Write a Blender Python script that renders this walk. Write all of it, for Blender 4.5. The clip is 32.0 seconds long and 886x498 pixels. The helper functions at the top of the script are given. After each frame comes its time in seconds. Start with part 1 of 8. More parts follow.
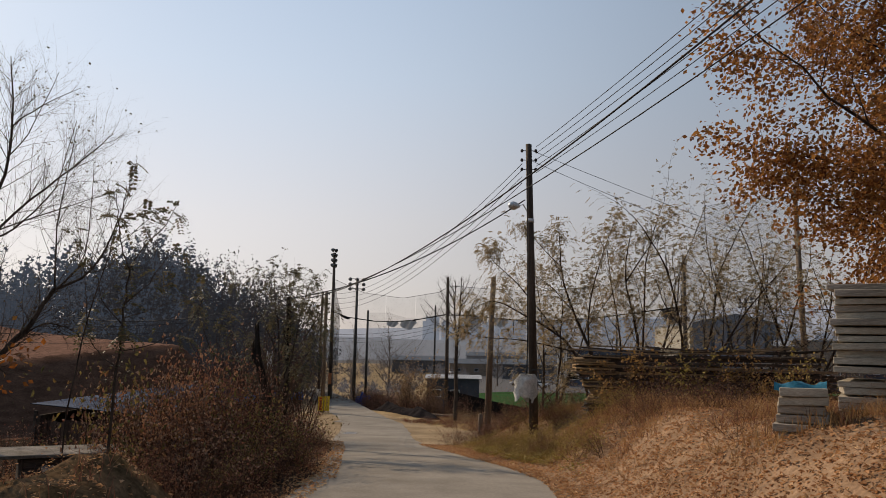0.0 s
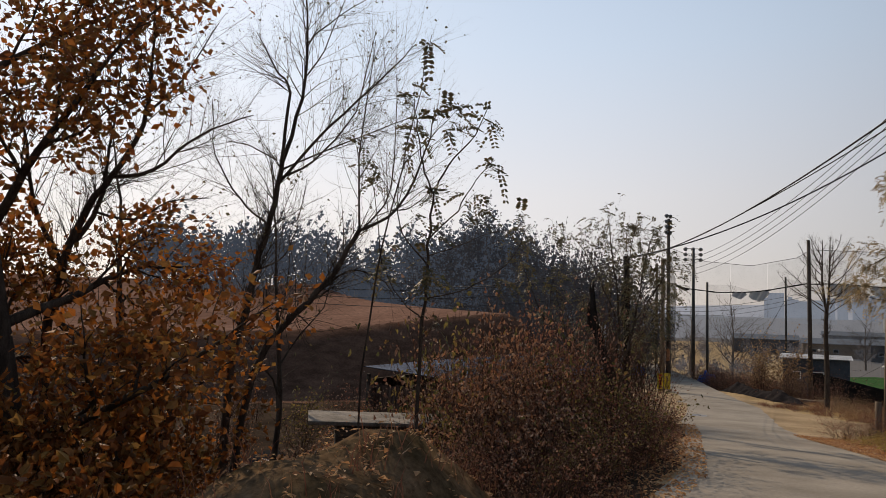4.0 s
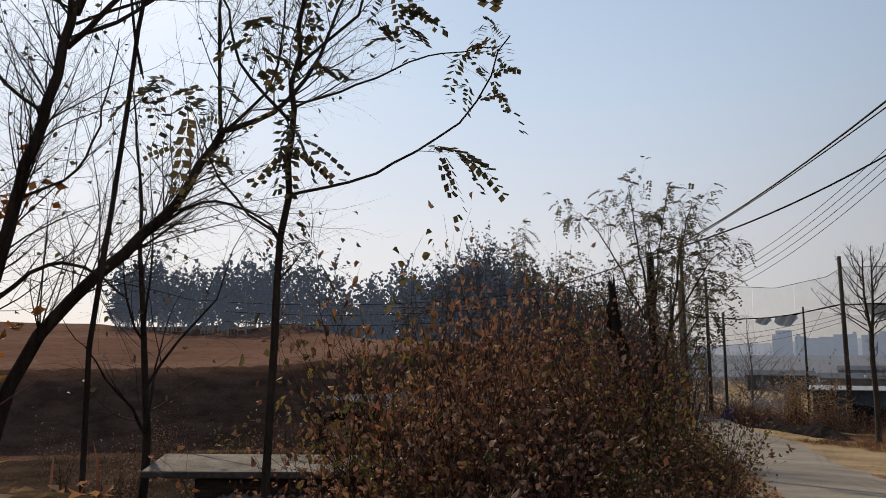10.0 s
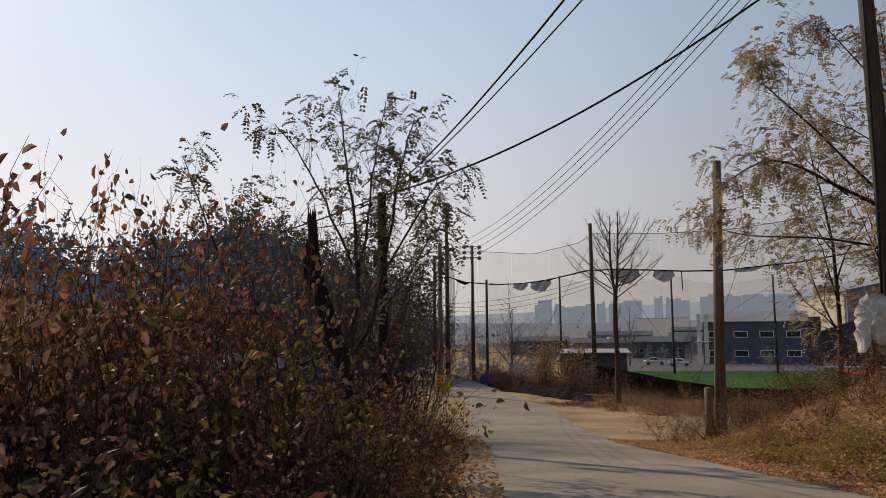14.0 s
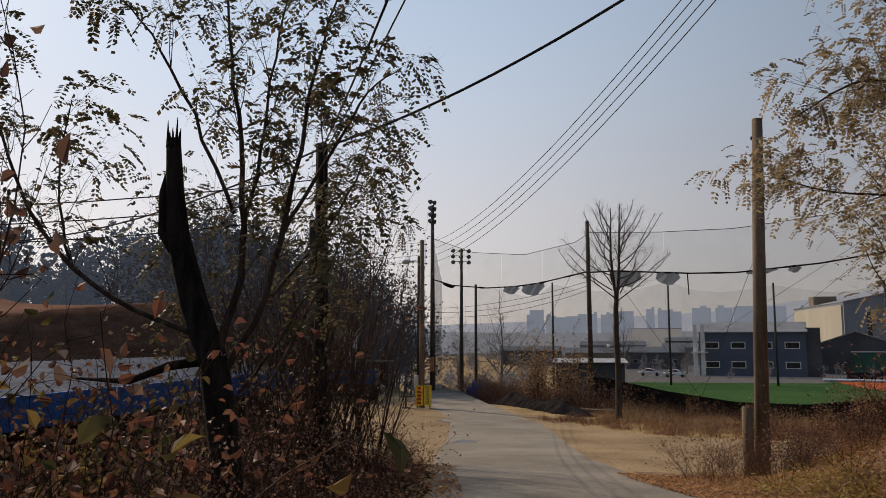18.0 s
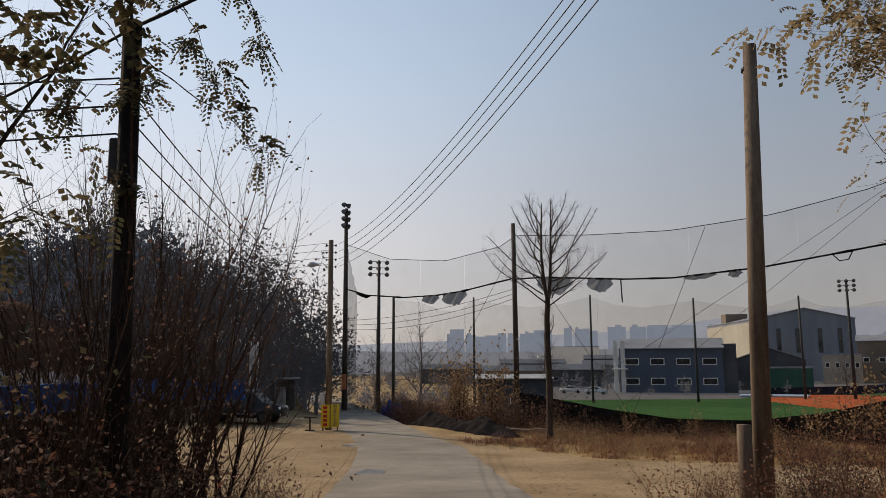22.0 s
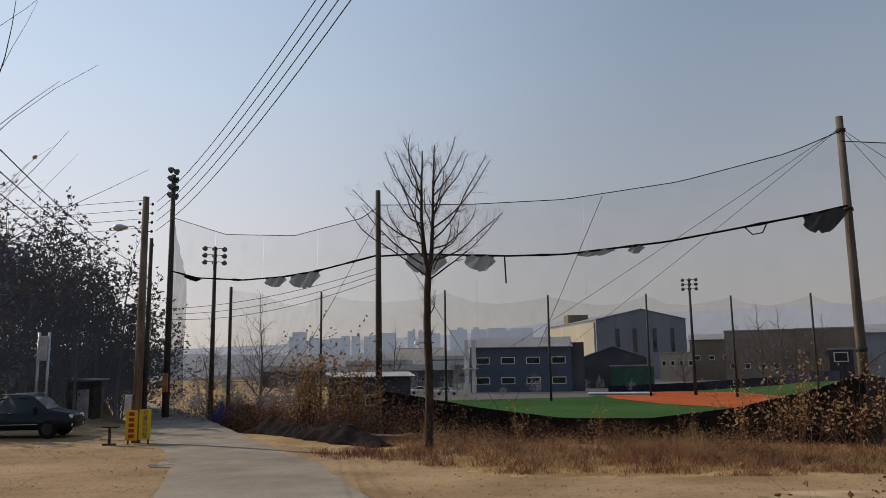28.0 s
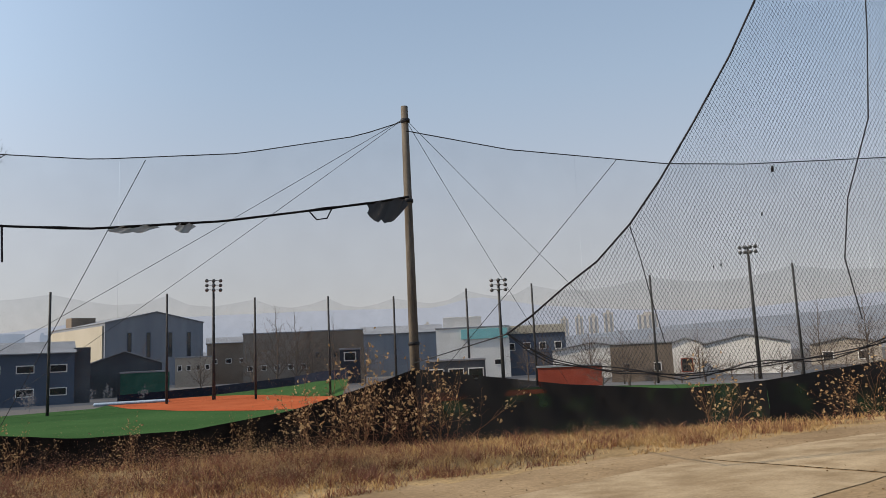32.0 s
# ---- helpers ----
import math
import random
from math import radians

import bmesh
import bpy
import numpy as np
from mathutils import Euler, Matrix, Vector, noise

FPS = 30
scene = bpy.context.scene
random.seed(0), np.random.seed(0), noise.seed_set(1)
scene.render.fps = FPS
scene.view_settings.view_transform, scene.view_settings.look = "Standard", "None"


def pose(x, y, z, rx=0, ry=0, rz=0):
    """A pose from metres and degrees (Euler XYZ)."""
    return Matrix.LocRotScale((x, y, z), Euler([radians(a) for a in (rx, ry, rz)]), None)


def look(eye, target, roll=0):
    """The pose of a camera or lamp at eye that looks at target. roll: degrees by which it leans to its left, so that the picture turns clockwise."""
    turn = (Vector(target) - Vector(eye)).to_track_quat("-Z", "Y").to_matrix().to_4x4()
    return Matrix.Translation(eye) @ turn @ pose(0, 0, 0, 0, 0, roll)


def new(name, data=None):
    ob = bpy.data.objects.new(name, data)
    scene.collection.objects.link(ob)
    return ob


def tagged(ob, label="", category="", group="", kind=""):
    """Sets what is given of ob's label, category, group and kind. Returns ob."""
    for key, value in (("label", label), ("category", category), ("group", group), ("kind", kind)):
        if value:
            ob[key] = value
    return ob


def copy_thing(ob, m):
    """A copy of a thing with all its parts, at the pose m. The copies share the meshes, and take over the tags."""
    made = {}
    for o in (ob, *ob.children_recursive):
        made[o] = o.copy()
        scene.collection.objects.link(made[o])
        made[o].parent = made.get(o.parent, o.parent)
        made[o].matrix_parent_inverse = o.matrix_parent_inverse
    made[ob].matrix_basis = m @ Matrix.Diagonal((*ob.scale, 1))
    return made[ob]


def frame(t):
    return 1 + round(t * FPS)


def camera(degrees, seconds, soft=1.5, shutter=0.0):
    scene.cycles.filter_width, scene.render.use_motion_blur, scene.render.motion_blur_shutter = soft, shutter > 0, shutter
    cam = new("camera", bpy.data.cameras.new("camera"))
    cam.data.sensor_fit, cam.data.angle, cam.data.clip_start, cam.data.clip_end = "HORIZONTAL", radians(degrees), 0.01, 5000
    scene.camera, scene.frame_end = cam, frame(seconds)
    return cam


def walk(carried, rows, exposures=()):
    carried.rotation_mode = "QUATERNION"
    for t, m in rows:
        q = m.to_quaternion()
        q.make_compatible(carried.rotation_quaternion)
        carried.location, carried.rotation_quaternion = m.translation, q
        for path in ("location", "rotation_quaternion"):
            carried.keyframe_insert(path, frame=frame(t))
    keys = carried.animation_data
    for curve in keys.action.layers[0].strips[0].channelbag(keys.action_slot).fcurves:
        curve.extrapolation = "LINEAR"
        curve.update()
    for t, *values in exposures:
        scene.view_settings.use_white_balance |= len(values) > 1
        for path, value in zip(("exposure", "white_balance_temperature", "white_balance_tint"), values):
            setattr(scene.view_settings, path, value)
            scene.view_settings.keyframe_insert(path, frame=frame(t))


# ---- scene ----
# ---------------- camera and walk ----------------
# seconds, x, y, z, yaw, pitch, roll
PATH = [
    (0, 0.67, 0.70, 1.77, 1.84, 7.46, 1.16),
    (0.5, 0.59, 1.13, 1.77, -4.30, 8.14, 0.52),
    (1, 0.48, 1.58, 1.75, -5.66, 7.61, 0.29),
    (1.5, 0.36, 2.11, 1.71, 0.26, 5.91, 0.74),
    (2, 0.18, 2.69, 1.66, 6.99, 4.38, 1.01),
    (2.5, 0.00, 3.28, 1.60, 14.53, 4.08, 1.35),
    (3, -0.19, 3.82, 1.54, 19.64, 4.38, 1.60),
    (3.5, -0.36, 4.34, 1.46, 24.83, 4.45, 2.09),
    (5.5, -1.53, 6.04, 1.02, 27.16, 6.91, 1.95),
    (6, -1.69, 6.52, 0.95, 18.66, 7.75, 1.03),
    (6.5, -1.78, 7.01, 0.90, 17.00, 8.04, 0.64),
    (7, -1.88, 7.48, 0.85, 24.11, 7.25, 1.41),
    (7.5, -1.98, 7.94, 0.80, 32.53, 6.96, 2.11),
    (8, -2.09, 8.40, 0.75, 40.78, 7.07, 2.78),
    (8.5, -2.19, 8.86, 0.70, 44.56, 8.14, 3.17),
    (9, -2.29, 9.34, 0.64, 44.41, 9.05, 3.04),
    (9.5, -2.41, 9.86, 0.58, 36.29, 8.46, 2.10),
    (10, -2.46, 10.37, 0.53, 26.49, 8.60, 0.32),
    (10.5, -2.51, 10.86, 0.50, 15.42, 8.33, -0.38),
    (11, -2.48, 11.40, 0.47, 10.09, 8.13, -0.64),
    (11.5, -2.41, 11.96, 0.45, 3.33, 8.26, -1.21),
    (12, -2.28, 12.53, 0.41, -0.68, 8.60, -1.60),
    (12.5, -2.23, 13.12, 0.37, -1.44, 7.88, -1.70),
    (13, -2.16, 13.70, 0.33, 0.16, 6.98, -1.61),
    (13.5, -2.13, 14.28, 0.31, 4.55, 6.60, -1.10),
    (15.5, -2.24, 16.63, 0.28, 20.80, 5.85, 0.61),
    (16, -2.22, 17.26, 0.26, 10.37, 6.41, -0.05),
    (16.5, -2.25, 17.86, 0.24, 7.96, 7.08, -0.31),
    (17, -2.31, 18.51, 0.20, 7.58, 7.20, -0.29),
    (17.5, -2.36, 19.14, 0.16, 9.02, 6.99, -0.10),
    (18, -2.39, 19.75, 0.12, 9.45, 7.04, 0.05),
    (18.5, -2.39, 20.36, 0.07, 10.44, 7.05, 0.34),
    (19, -2.45, 20.98, 0.02, 13.08, 6.55, 0.76),
    (19.5, -2.50, 21.61, -0.03, 18.26, 6.33, 1.16),
    (20, -2.55, 22.22, -0.07, 19.49, 6.42, 1.49),
    (20.5, -2.55, 22.87, -0.12, 16.78, 7.12, 1.05),
    (21, -2.60, 23.47, -0.16, 11.88, 8.14, 0.72),
    (21.5, -2.63, 24.10, -0.19, 8.28, 8.77, 0.25),
    (22, -2.69, 24.74, -0.25, 3.45, 8.49, -0.29),
    (22.5, -2.73, 25.38, -0.30, 2.21, 8.59, -0.30),
    (23, -2.84, 26.04, -0.36, 0.65, 8.12, -0.43),
    (23.5, -2.93, 26.70, -0.41, -0.37, 7.62, -0.47),
    (24, -3.06, 27.35, -0.46, 0.78, 7.52, -0.30),
    (24.5, -3.14, 27.97, -0.52, 1.13, 7.90, -0.19),
    (25, -3.20, 28.62, -0.57, -0.19, 8.04, -0.18),
    (25.5, -3.21, 29.27, -0.61, -1.91, 8.29, -0.26),
    (27.5, -3.40, 31.90, -0.74, -6.25, 8.23, -0.59),
    (28, -3.43, 32.60, -0.77, -8.29, 8.61, -0.80),
    (28.5, -3.40, 33.31, -0.80, -12.90, 8.67, -1.32),
    (29, -3.32, 33.99, -0.80, -18.08, 9.17, -2.00),
    (29.5, -3.22, 34.67, -0.82, -22.44, 9.47, -2.56),
    (30, -3.12, 35.36, -0.84, -26.17, 8.95, -2.00),
    (30.5, -3.02, 36.04, -0.87, -32.46, 8.75, -2.70),
    (31, -2.85, 36.70, -0.89, -38.54, 7.51, -2.01),
    (31.5, -2.66, 37.36, -0.90, -42.72, 8.42, -2.45),
    (32, -2.45, 38.01, -0.92, -43.90, 7.91, -2.59),
]
cam = camera(60.46, 32.0, 0.7)
walk(cam, [(t, pose(x, y, z, 0, 0, yaw) @ pose(0, 0, 0, 90 + pitch) @ pose(0, 0, 0, 0, 0, roll)) for t, x, y, z, yaw, pitch, roll in PATH],
     [(0, -0.06, 6850, 13), (3, -0.02, 6850, 13), (9, -0.12, 6550, 11), (12, -0.12, 6700, 12), (13, -0.08, 6750, 13), (17, -0.17, 6800, 14), (20, -0.1, 6750, 13), (25, -0.12, 6700, 12), (28, -0.1, 6650, 12), (29, -0.12, 6650, 12), (30, 0.1, 6600, 11), (31, 0.34, 6450, 10), (32, 0.44, 6350, 10)])

# ---------------- world, sun ----------------
SUN_AZ, SUN_EL = 52, 33          # degrees to the left of +y, above the horizon
world = bpy.data.worlds.new("world")
scene.world = world
world.use_nodes = True
wn = world.node_tree.nodes
wn.clear()
sky = wn.new("ShaderNodeTexSky")
sky.sky_type = 'NISHITA'
sky.sun_disc = False
sky.sun_elevation = radians(SUN_EL)
sky.sun_rotation = radians(-SUN_AZ)
sky.air_density, sky.dust_density, sky.ozone_density, sky.altitude = 1.0, 0.8, 1.5, 50
# autumn haze: pale near the horizon, thinner overhead
geo = wn.new("ShaderNodeTexCoord")
sep = wn.new("ShaderNodeSeparateXYZ")
haze = wn.new("ShaderNodeValToRGB")
haze.color_ramp.elements[0].position, haze.color_ramp.elements[0].color = 0.0, (4.75, 4.4, 4.35, 1)
haze.color_ramp.elements[1].position, haze.color_ramp.elements[1].color = 0.6, (2.7, 3.75, 5.0, 1)
mid = haze.color_ramp.elements.new(0.16)
mid.color = (4.6, 4.55, 4.65, 1)
high = haze.color_ramp.elements.new(0.34)
high.color = (3.75, 4.45, 5.2, 1)
share = wn.new("ShaderNodeMapRange")
share.inputs["From Min"].default_value, share.inputs["From Max"].default_value = 0.0, 0.5
share.inputs["To Min"].default_value, share.inputs["To Max"].default_value = 0.88, 0.6
# the haze glows towards the sun
toward = wn.new("ShaderNodeVectorMath")
toward.operation = 'DOT_PRODUCT'
toward.inputs[1].default_value = (-math.sin(radians(SUN_AZ)) * math.cos(radians(SUN_EL)), math.cos(radians(SUN_AZ)) * math.cos(radians(SUN_EL)), math.sin(radians(SUN_EL)))
glow = wn.new("ShaderNodeMapRange")
glow.interpolation_type = 'SMOOTHERSTEP'
glow.inputs["From Min"].default_value, glow.inputs["From Max"].default_value = 0.22, 1.0
glow.inputs["To Min"].default_value, glow.inputs["To Max"].default_value = 0.8, 1.72
bright = wn.new("ShaderNodeVectorMath")
bright.operation = 'SCALE'
blend = wn.new("ShaderNodeMix")
blend.data_type = 'RGBA'
bg = wn.new("ShaderNodeBackground")
bg.inputs["Strength"].default_value = 0.11
wo = wn.new("ShaderNodeOutputWorld")
wl = world.node_tree.links
wl.new(geo.outputs["Generated"], sep.inputs[0])
wl.new(sep.outputs["Z"], haze.inputs[0])
wl.new(sep.outputs["Z"], share.inputs[0])
wl.new(share.outputs[0], blend.inputs[0])
wl.new(sky.outputs[0], blend.inputs[6])
wl.new(geo.outputs["Generated"], toward.inputs[0])
wl.new(toward.outputs["Value"], glow.inputs[0])
wl.new(haze.outputs[0], bright.inputs[0])
wl.new(glow.outputs[0], bright.inputs["Scale"])
wl.new(bright.outputs[0], blend.inputs[7])
wl.new(blend.outputs[2], bg.inputs[0])
wl.new(bg.outputs[0], wo.inputs[0])
sun_data = bpy.data.lights.new("sun", 'SUN')
sun_data.energy, sun_data.angle, sun_data.color = 4.4, radians(0.6), (1.0, 0.84, 0.64)
sun_ob = new("sun", sun_data)
sun_dir = Vector((-math.sin(radians(SUN_AZ)) * math.cos(radians(SUN_EL)), math.cos(radians(SUN_AZ)) * math.cos(radians(SUN_EL)), math.sin(radians(SUN_EL))))
sun_ob.matrix_world = look(sun_dir * 100, (0, 0, 0))


# ---------------- materials ----------------
def pmat(name, c1, c2, scale=2.0, rough=0.85, bump=0.25, fine=14.0, metal=0.0, c3=None, world_space=False, spec=0.08, stretch=(1, 1, 1), speckle=0.35):
    """Two scales of noise between two or three colours, with a fine bump."""
    m = bpy.data.materials.new(name)
    m.use_nodes = True
    nt = m.node_tree
    n, l = nt.nodes, nt.links
    bs = n["Principled BSDF"]
    if world_space:
        src = n.new("ShaderNodeNewGeometry").outputs["Position"]
    else:
        src = n.new("ShaderNodeTexCoord").outputs["Object"]
    mp = n.new("ShaderNodeMapping")
    mp.inputs["Scale"].default_value = stretch
    l.new(src, mp.inputs[0])
    a = n.new("ShaderNodeTexNoise")
    a.inputs["Scale"].default_value, a.inputs["Detail"].default_value, a.inputs["Roughness"].default_value = scale, 5, 0.6
    b = n.new("ShaderNodeTexNoise")
    b.inputs["Scale"].default_value, b.inputs["Detail"].default_value, b.inputs["Roughness"].default_value = scale * fine, 6, 0.7
    l.new(mp.outputs[0], a.inputs[0])
    l.new(mp.outputs[0], b.inputs[0])
    r = n.new("ShaderNodeValToRGB")
    r.color_ramp.elements[0].position, r.color_ramp.elements[1].position = 0.36, 0.66
    r.color_ramp.elements[0].color, r.color_ramp.elements[1].color = (*c1, 1), (*c2, 1)
    if c3:
        e = r.color_ramp.elements.new(0.8)
        e.color = (*c3, 1)
    l.new(a.outputs["Fac"], r.inputs[0])
    hsv = n.new("ShaderNodeHueSaturation")
    mr = n.new("ShaderNodeMapRange")
    mr.inputs["From Min"].default_value, mr.inputs["From Max"].default_value = 0.3, 0.7
    mr.inputs["To Min"].default_value, mr.inputs["To Max"].default_value = 1 - speckle, 1 + speckle
    l.new(b.outputs["Fac"], mr.inputs[0])
    l.new(mr.outputs[0], hsv.inputs["Value"])
    l.new(r.outputs[0], hsv.inputs["Color"])
    l.new(hsv.outputs[0], bs.inputs["Base Color"])
    bs.inputs["Roughness"].default_value, bs.inputs["Metallic"].default_value = rough, metal
    bs.inputs["Specular IOR Level"].default_value = spec
    if bump:
        bp = n.new("ShaderNodeBump")
        bp.inputs["Strength"].default_value, bp.inputs["Distance"].default_value = bump, 0.03
        l.new(b.outputs["Fac"], bp.inputs["Height"])
        l.new(bp.outputs[0], bs.inputs["Normal"])
    return m


def leafmat(name, cols, translucent=0.4, rough=0.6, veil=None):
    """Leaves: a colour for each island, light passing through."""
    m = bpy.data.materials.new(name)
    m.use_nodes = True
    nt = m.node_tree
    n, l = nt.nodes, nt.links
    bs, out = n["Principled BSDF"], n["Material Output"]
    g = n.new("ShaderNodeNewGeometry")
    r = n.new("ShaderNodeValToRGB")
    r.color_ramp.interpolation = 'LINEAR'
    for k, c in enumerate(cols):
        if k < 2:
            e = r.color_ramp.elements[k]
            e.position = k / (len(cols) - 1)
        else:
            e = r.color_ramp.elements.new(k / (len(cols) - 1))
        e.color = (*c, 1)
    if len(cols) > 2:
        for k, c in enumerate(cols):
            r.color_ramp.elements[k].position, r.color_ramp.elements[k].color = k / (len(cols) - 1), (*c, 1)
    l.new(g.outputs["Random Per Island"], r.inputs[0])
    l.new(r.outputs[0], bs.inputs["Base Color"])
    bs.inputs["Roughness"].default_value = rough
    bs.inputs["Specular IOR Level"].default_value = 0.12
    # haze over far trees is painted in as a faint glow
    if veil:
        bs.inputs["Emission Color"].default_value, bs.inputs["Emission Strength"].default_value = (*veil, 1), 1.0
    tr = n.new("ShaderNodeBsdfTranslucent")
    l.new(r.outputs[0], tr.inputs[0])
    mx = n.new("ShaderNodeMixShader")
    mx.inputs[0].default_value = translucent
    l.new(bs.outputs[0], mx.inputs[1])
    l.new(tr.outputs[0], mx.inputs[2])
    l.new(mx.outputs[0], out.inputs[0])
    return m


def netmat(name, col, cover):
    """Fine netting seen from far off: most of the light goes through."""
    m = bpy.data.materials.new(name)
    m.use_nodes = True
    nt = m.node_tree
    n, l = nt.nodes, nt.links
    bs, out = n["Principled BSDF"], n["Material Output"]
    bs.inputs["Base Color"].default_value, bs.inputs["Roughness"].default_value = (*col, 1), 0.9
    tr = n.new("ShaderNodeBsdfTransparent")
    tc = n.new("ShaderNodeTexCoord")
    no = n.new("ShaderNodeTexNoise")
    no.inputs["Scale"].default_value = 0.7
    l.new(tc.outputs["Object"], no.inputs[0])
    mr = n.new("ShaderNodeMapRange")
    mr.inputs["To Min"].default_value, mr.inputs["To Max"].default_value = cover * 0.6, cover * 1.4
    l.new(no.outputs["Fac"], mr.inputs[0])
    mx = n.new("ShaderNodeMixShader")
    l.new(mr.outputs[0], mx.inputs[0])
    l.new(tr.outputs[0], mx.inputs[1])
    l.new(bs.outputs[0], mx.inputs[2])
    l.new(mx.outputs[0], out.inputs[0])
    return m


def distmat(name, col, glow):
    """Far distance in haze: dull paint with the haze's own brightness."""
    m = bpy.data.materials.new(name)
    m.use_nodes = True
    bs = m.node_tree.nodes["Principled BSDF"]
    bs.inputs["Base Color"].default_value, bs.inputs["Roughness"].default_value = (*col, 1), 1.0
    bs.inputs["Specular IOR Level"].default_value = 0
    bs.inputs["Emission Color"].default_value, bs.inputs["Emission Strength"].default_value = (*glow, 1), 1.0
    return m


M_CONC = pmat("road_concrete", (0.17, 0.148, 0.122), (0.25, 0.221, 0.186), 0.45, 0.9, 0.15, 30, world_space=True, speckle=0.16, spec=0.05)
M_PAD = pmat("pale_pad_concrete", (0.21, 0.15, 0.086), (0.36, 0.28, 0.178), 0.9, 0.9, 0.2, 24, world_space=True, speckle=0.18)
M_LOT = pmat("lot_dirt", (0.19, 0.13, 0.072), (0.295, 0.213, 0.125), 0.35, 0.95, 0.3, 26, world_space=True, speckle=0.25)
M_SOIL = pmat("bank_soil", (0.15, 0.09, 0.053), (0.28, 0.18, 0.11), 0.7, 0.95, 0.9, 14, c3=(0.29, 0.195, 0.115), world_space=True, speckle=0.4)
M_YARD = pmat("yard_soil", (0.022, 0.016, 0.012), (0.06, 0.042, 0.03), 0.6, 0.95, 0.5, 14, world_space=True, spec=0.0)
M_MOUND = pmat("heaped_earth", (0.05, 0.036, 0.02), (0.15, 0.095, 0.055), 1.1, 0.95, 0.9, 9, c3=(0.19, 0.13, 0.08), world_space=True, speckle=0.5, spec=0.0)
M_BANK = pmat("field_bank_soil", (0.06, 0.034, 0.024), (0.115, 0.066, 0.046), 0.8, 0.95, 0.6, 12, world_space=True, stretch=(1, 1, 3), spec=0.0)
M_PLOUGH = pmat("ploughed_soil", (0.12, 0.068, 0.05), (0.17, 0.10, 0.074), 0.15, 0.95, 0.4, 22, world_space=True, stretch=(1, 0.4, 1), spec=0.0)
M_DRY = pmat("dry_grass_ground", (0.19, 0.125, 0.06), (0.33, 0.235, 0.12), 0.5, 0.95, 0.6, 20, world_space=True)
# the far plain glows faintly: haze painted into the ground's colour
M_FAR = distmat("far_ground_haze", (0.075, 0.065, 0.052), (0.075, 0.078, 0.088))
M_TURF = pmat("artificial_turf", (0.038, 0.084, 0.03), (0.05, 0.105, 0.038), 0.12, 0.9, 0.2, 60, world_space=True, speckle=0.2, spec=0.0)
M_CLAY = pmat("infield_clay", (0.34, 0.085, 0.035), (0.42, 0.115, 0.05), 0.2, 0.95, 0.1, 40, world_space=True, speckle=0.12, spec=0.0)
M_POLE = pmat("pole_concrete", (0.10, 0.071, 0.051), (0.215, 0.168, 0.125), 1.0, 0.9, 0.3, 20, stretch=(4, 4, 0.45))
M_POLE_G = pmat("pole_concrete_grey", (0.075, 0.062, 0.05), (0.17, 0.147, 0.12), 1.0, 0.9, 0.3, 20, stretch=(4, 4, 0.45))
M_POLE_DARK = pmat("pole_dark", (0.045, 0.036, 0.03), (0.10, 0.08, 0.065), 1.0, 0.85, 0.3, 18, stretch=(4, 4, 0.4))
M_STEEL = pmat("steel_dark", (0.035, 0.035, 0.037), (0.07, 0.068, 0.065), 2, 0.6, 0.1, 12, metal=0.3)
M_GALV = pmat("galvanised", (0.40, 0.41, 0.42), (0.55, 0.56, 0.57), 3, 0.45, 0.1, 12, metal=0.7)
M_WIRE = pmat("cable", (0.02, 0.02, 0.022), (0.035, 0.035, 0.038), 3, 0.6, 0)
M_BARK = pmat("bark_dark", (0.035, 0.026, 0.021), (0.085, 0.066, 0.052), 3, 0.95, 0.7, 10, stretch=(3, 3, 0.6))
M_CHAR = pmat("bark_black", (0.012, 0.010, 0.009), (0.035, 0.028, 0.024), 3, 0.95, 0.8, 10, stretch=(3, 3, 0.6))
M_TWIG = pmat("twig_brown", (0.035, 0.02, 0.014), (0.08, 0.046, 0.03), 2, 0.9, 0.2, 8)
M_WOOD = pmat("weathered_wood", (0.20, 0.165, 0.125), (0.38, 0.33, 0.27), 1.5, 0.85, 0.4, 12, stretch=(0.5, 5, 5))
M_WOOD_P = pmat("panel_wood_pale", (0.20, 0.17, 0.13), (0.42, 0.37, 0.29), 1.5, 0.85, 0.3, 14, stretch=(0.6, 4, 4))
M_WOOD_B = pmat("board_brown", (0.24, 0.155, 0.08), (0.42, 0.29, 0.16), 1.5, 0.85, 0.4, 12, stretch=(0.5, 5, 5))
M_WOOD_D = pmat("plank_dark", (0.035, 0.028, 0.023), (0.10, 0.08, 0.066), 1.5, 0.9, 0.4, 12, stretch=(0.5, 5, 5))
M_BLACKNET = pmat("black_cloth", (0.010, 0.010, 0.011), (0.022, 0.021, 0.021), 1.5, 0.95, 0.4, 20, spec=0.0)
M_STRAW = pmat("dry_stalk", (0.20, 0.13, 0.075), (0.34, 0.24, 0.14), 2, 0.9, 0.2, 8)
M_STALK = pmat("brown_stalk", (0.11, 0.06, 0.035), (0.20, 0.12, 0.07), 2, 0.9, 0.2, 8)
M_BAG = pmat("white_sack", (0.46, 0.44, 0.41), (0.66, 0.64, 0.60), 5, 0.85, 0.8, 6)
M_WHITE = pmat("white_paint", (0.68, 0.66, 0.62), (0.80, 0.78, 0.74), 1, 0.6, 0.05, 20, speckle=0.06)
M_BLUE_TARP = pmat("blue_tarp", (0.012, 0.045, 0.20), (0.02, 0.075, 0.30), 2, 0.5, 0.4, 10)
M_BLUE_ROOF = pmat("blue_sheet_metal", (0.03, 0.10, 0.33), (0.045, 0.14, 0.42), 1, 0.45, 0.1, 20, metal=0.2)
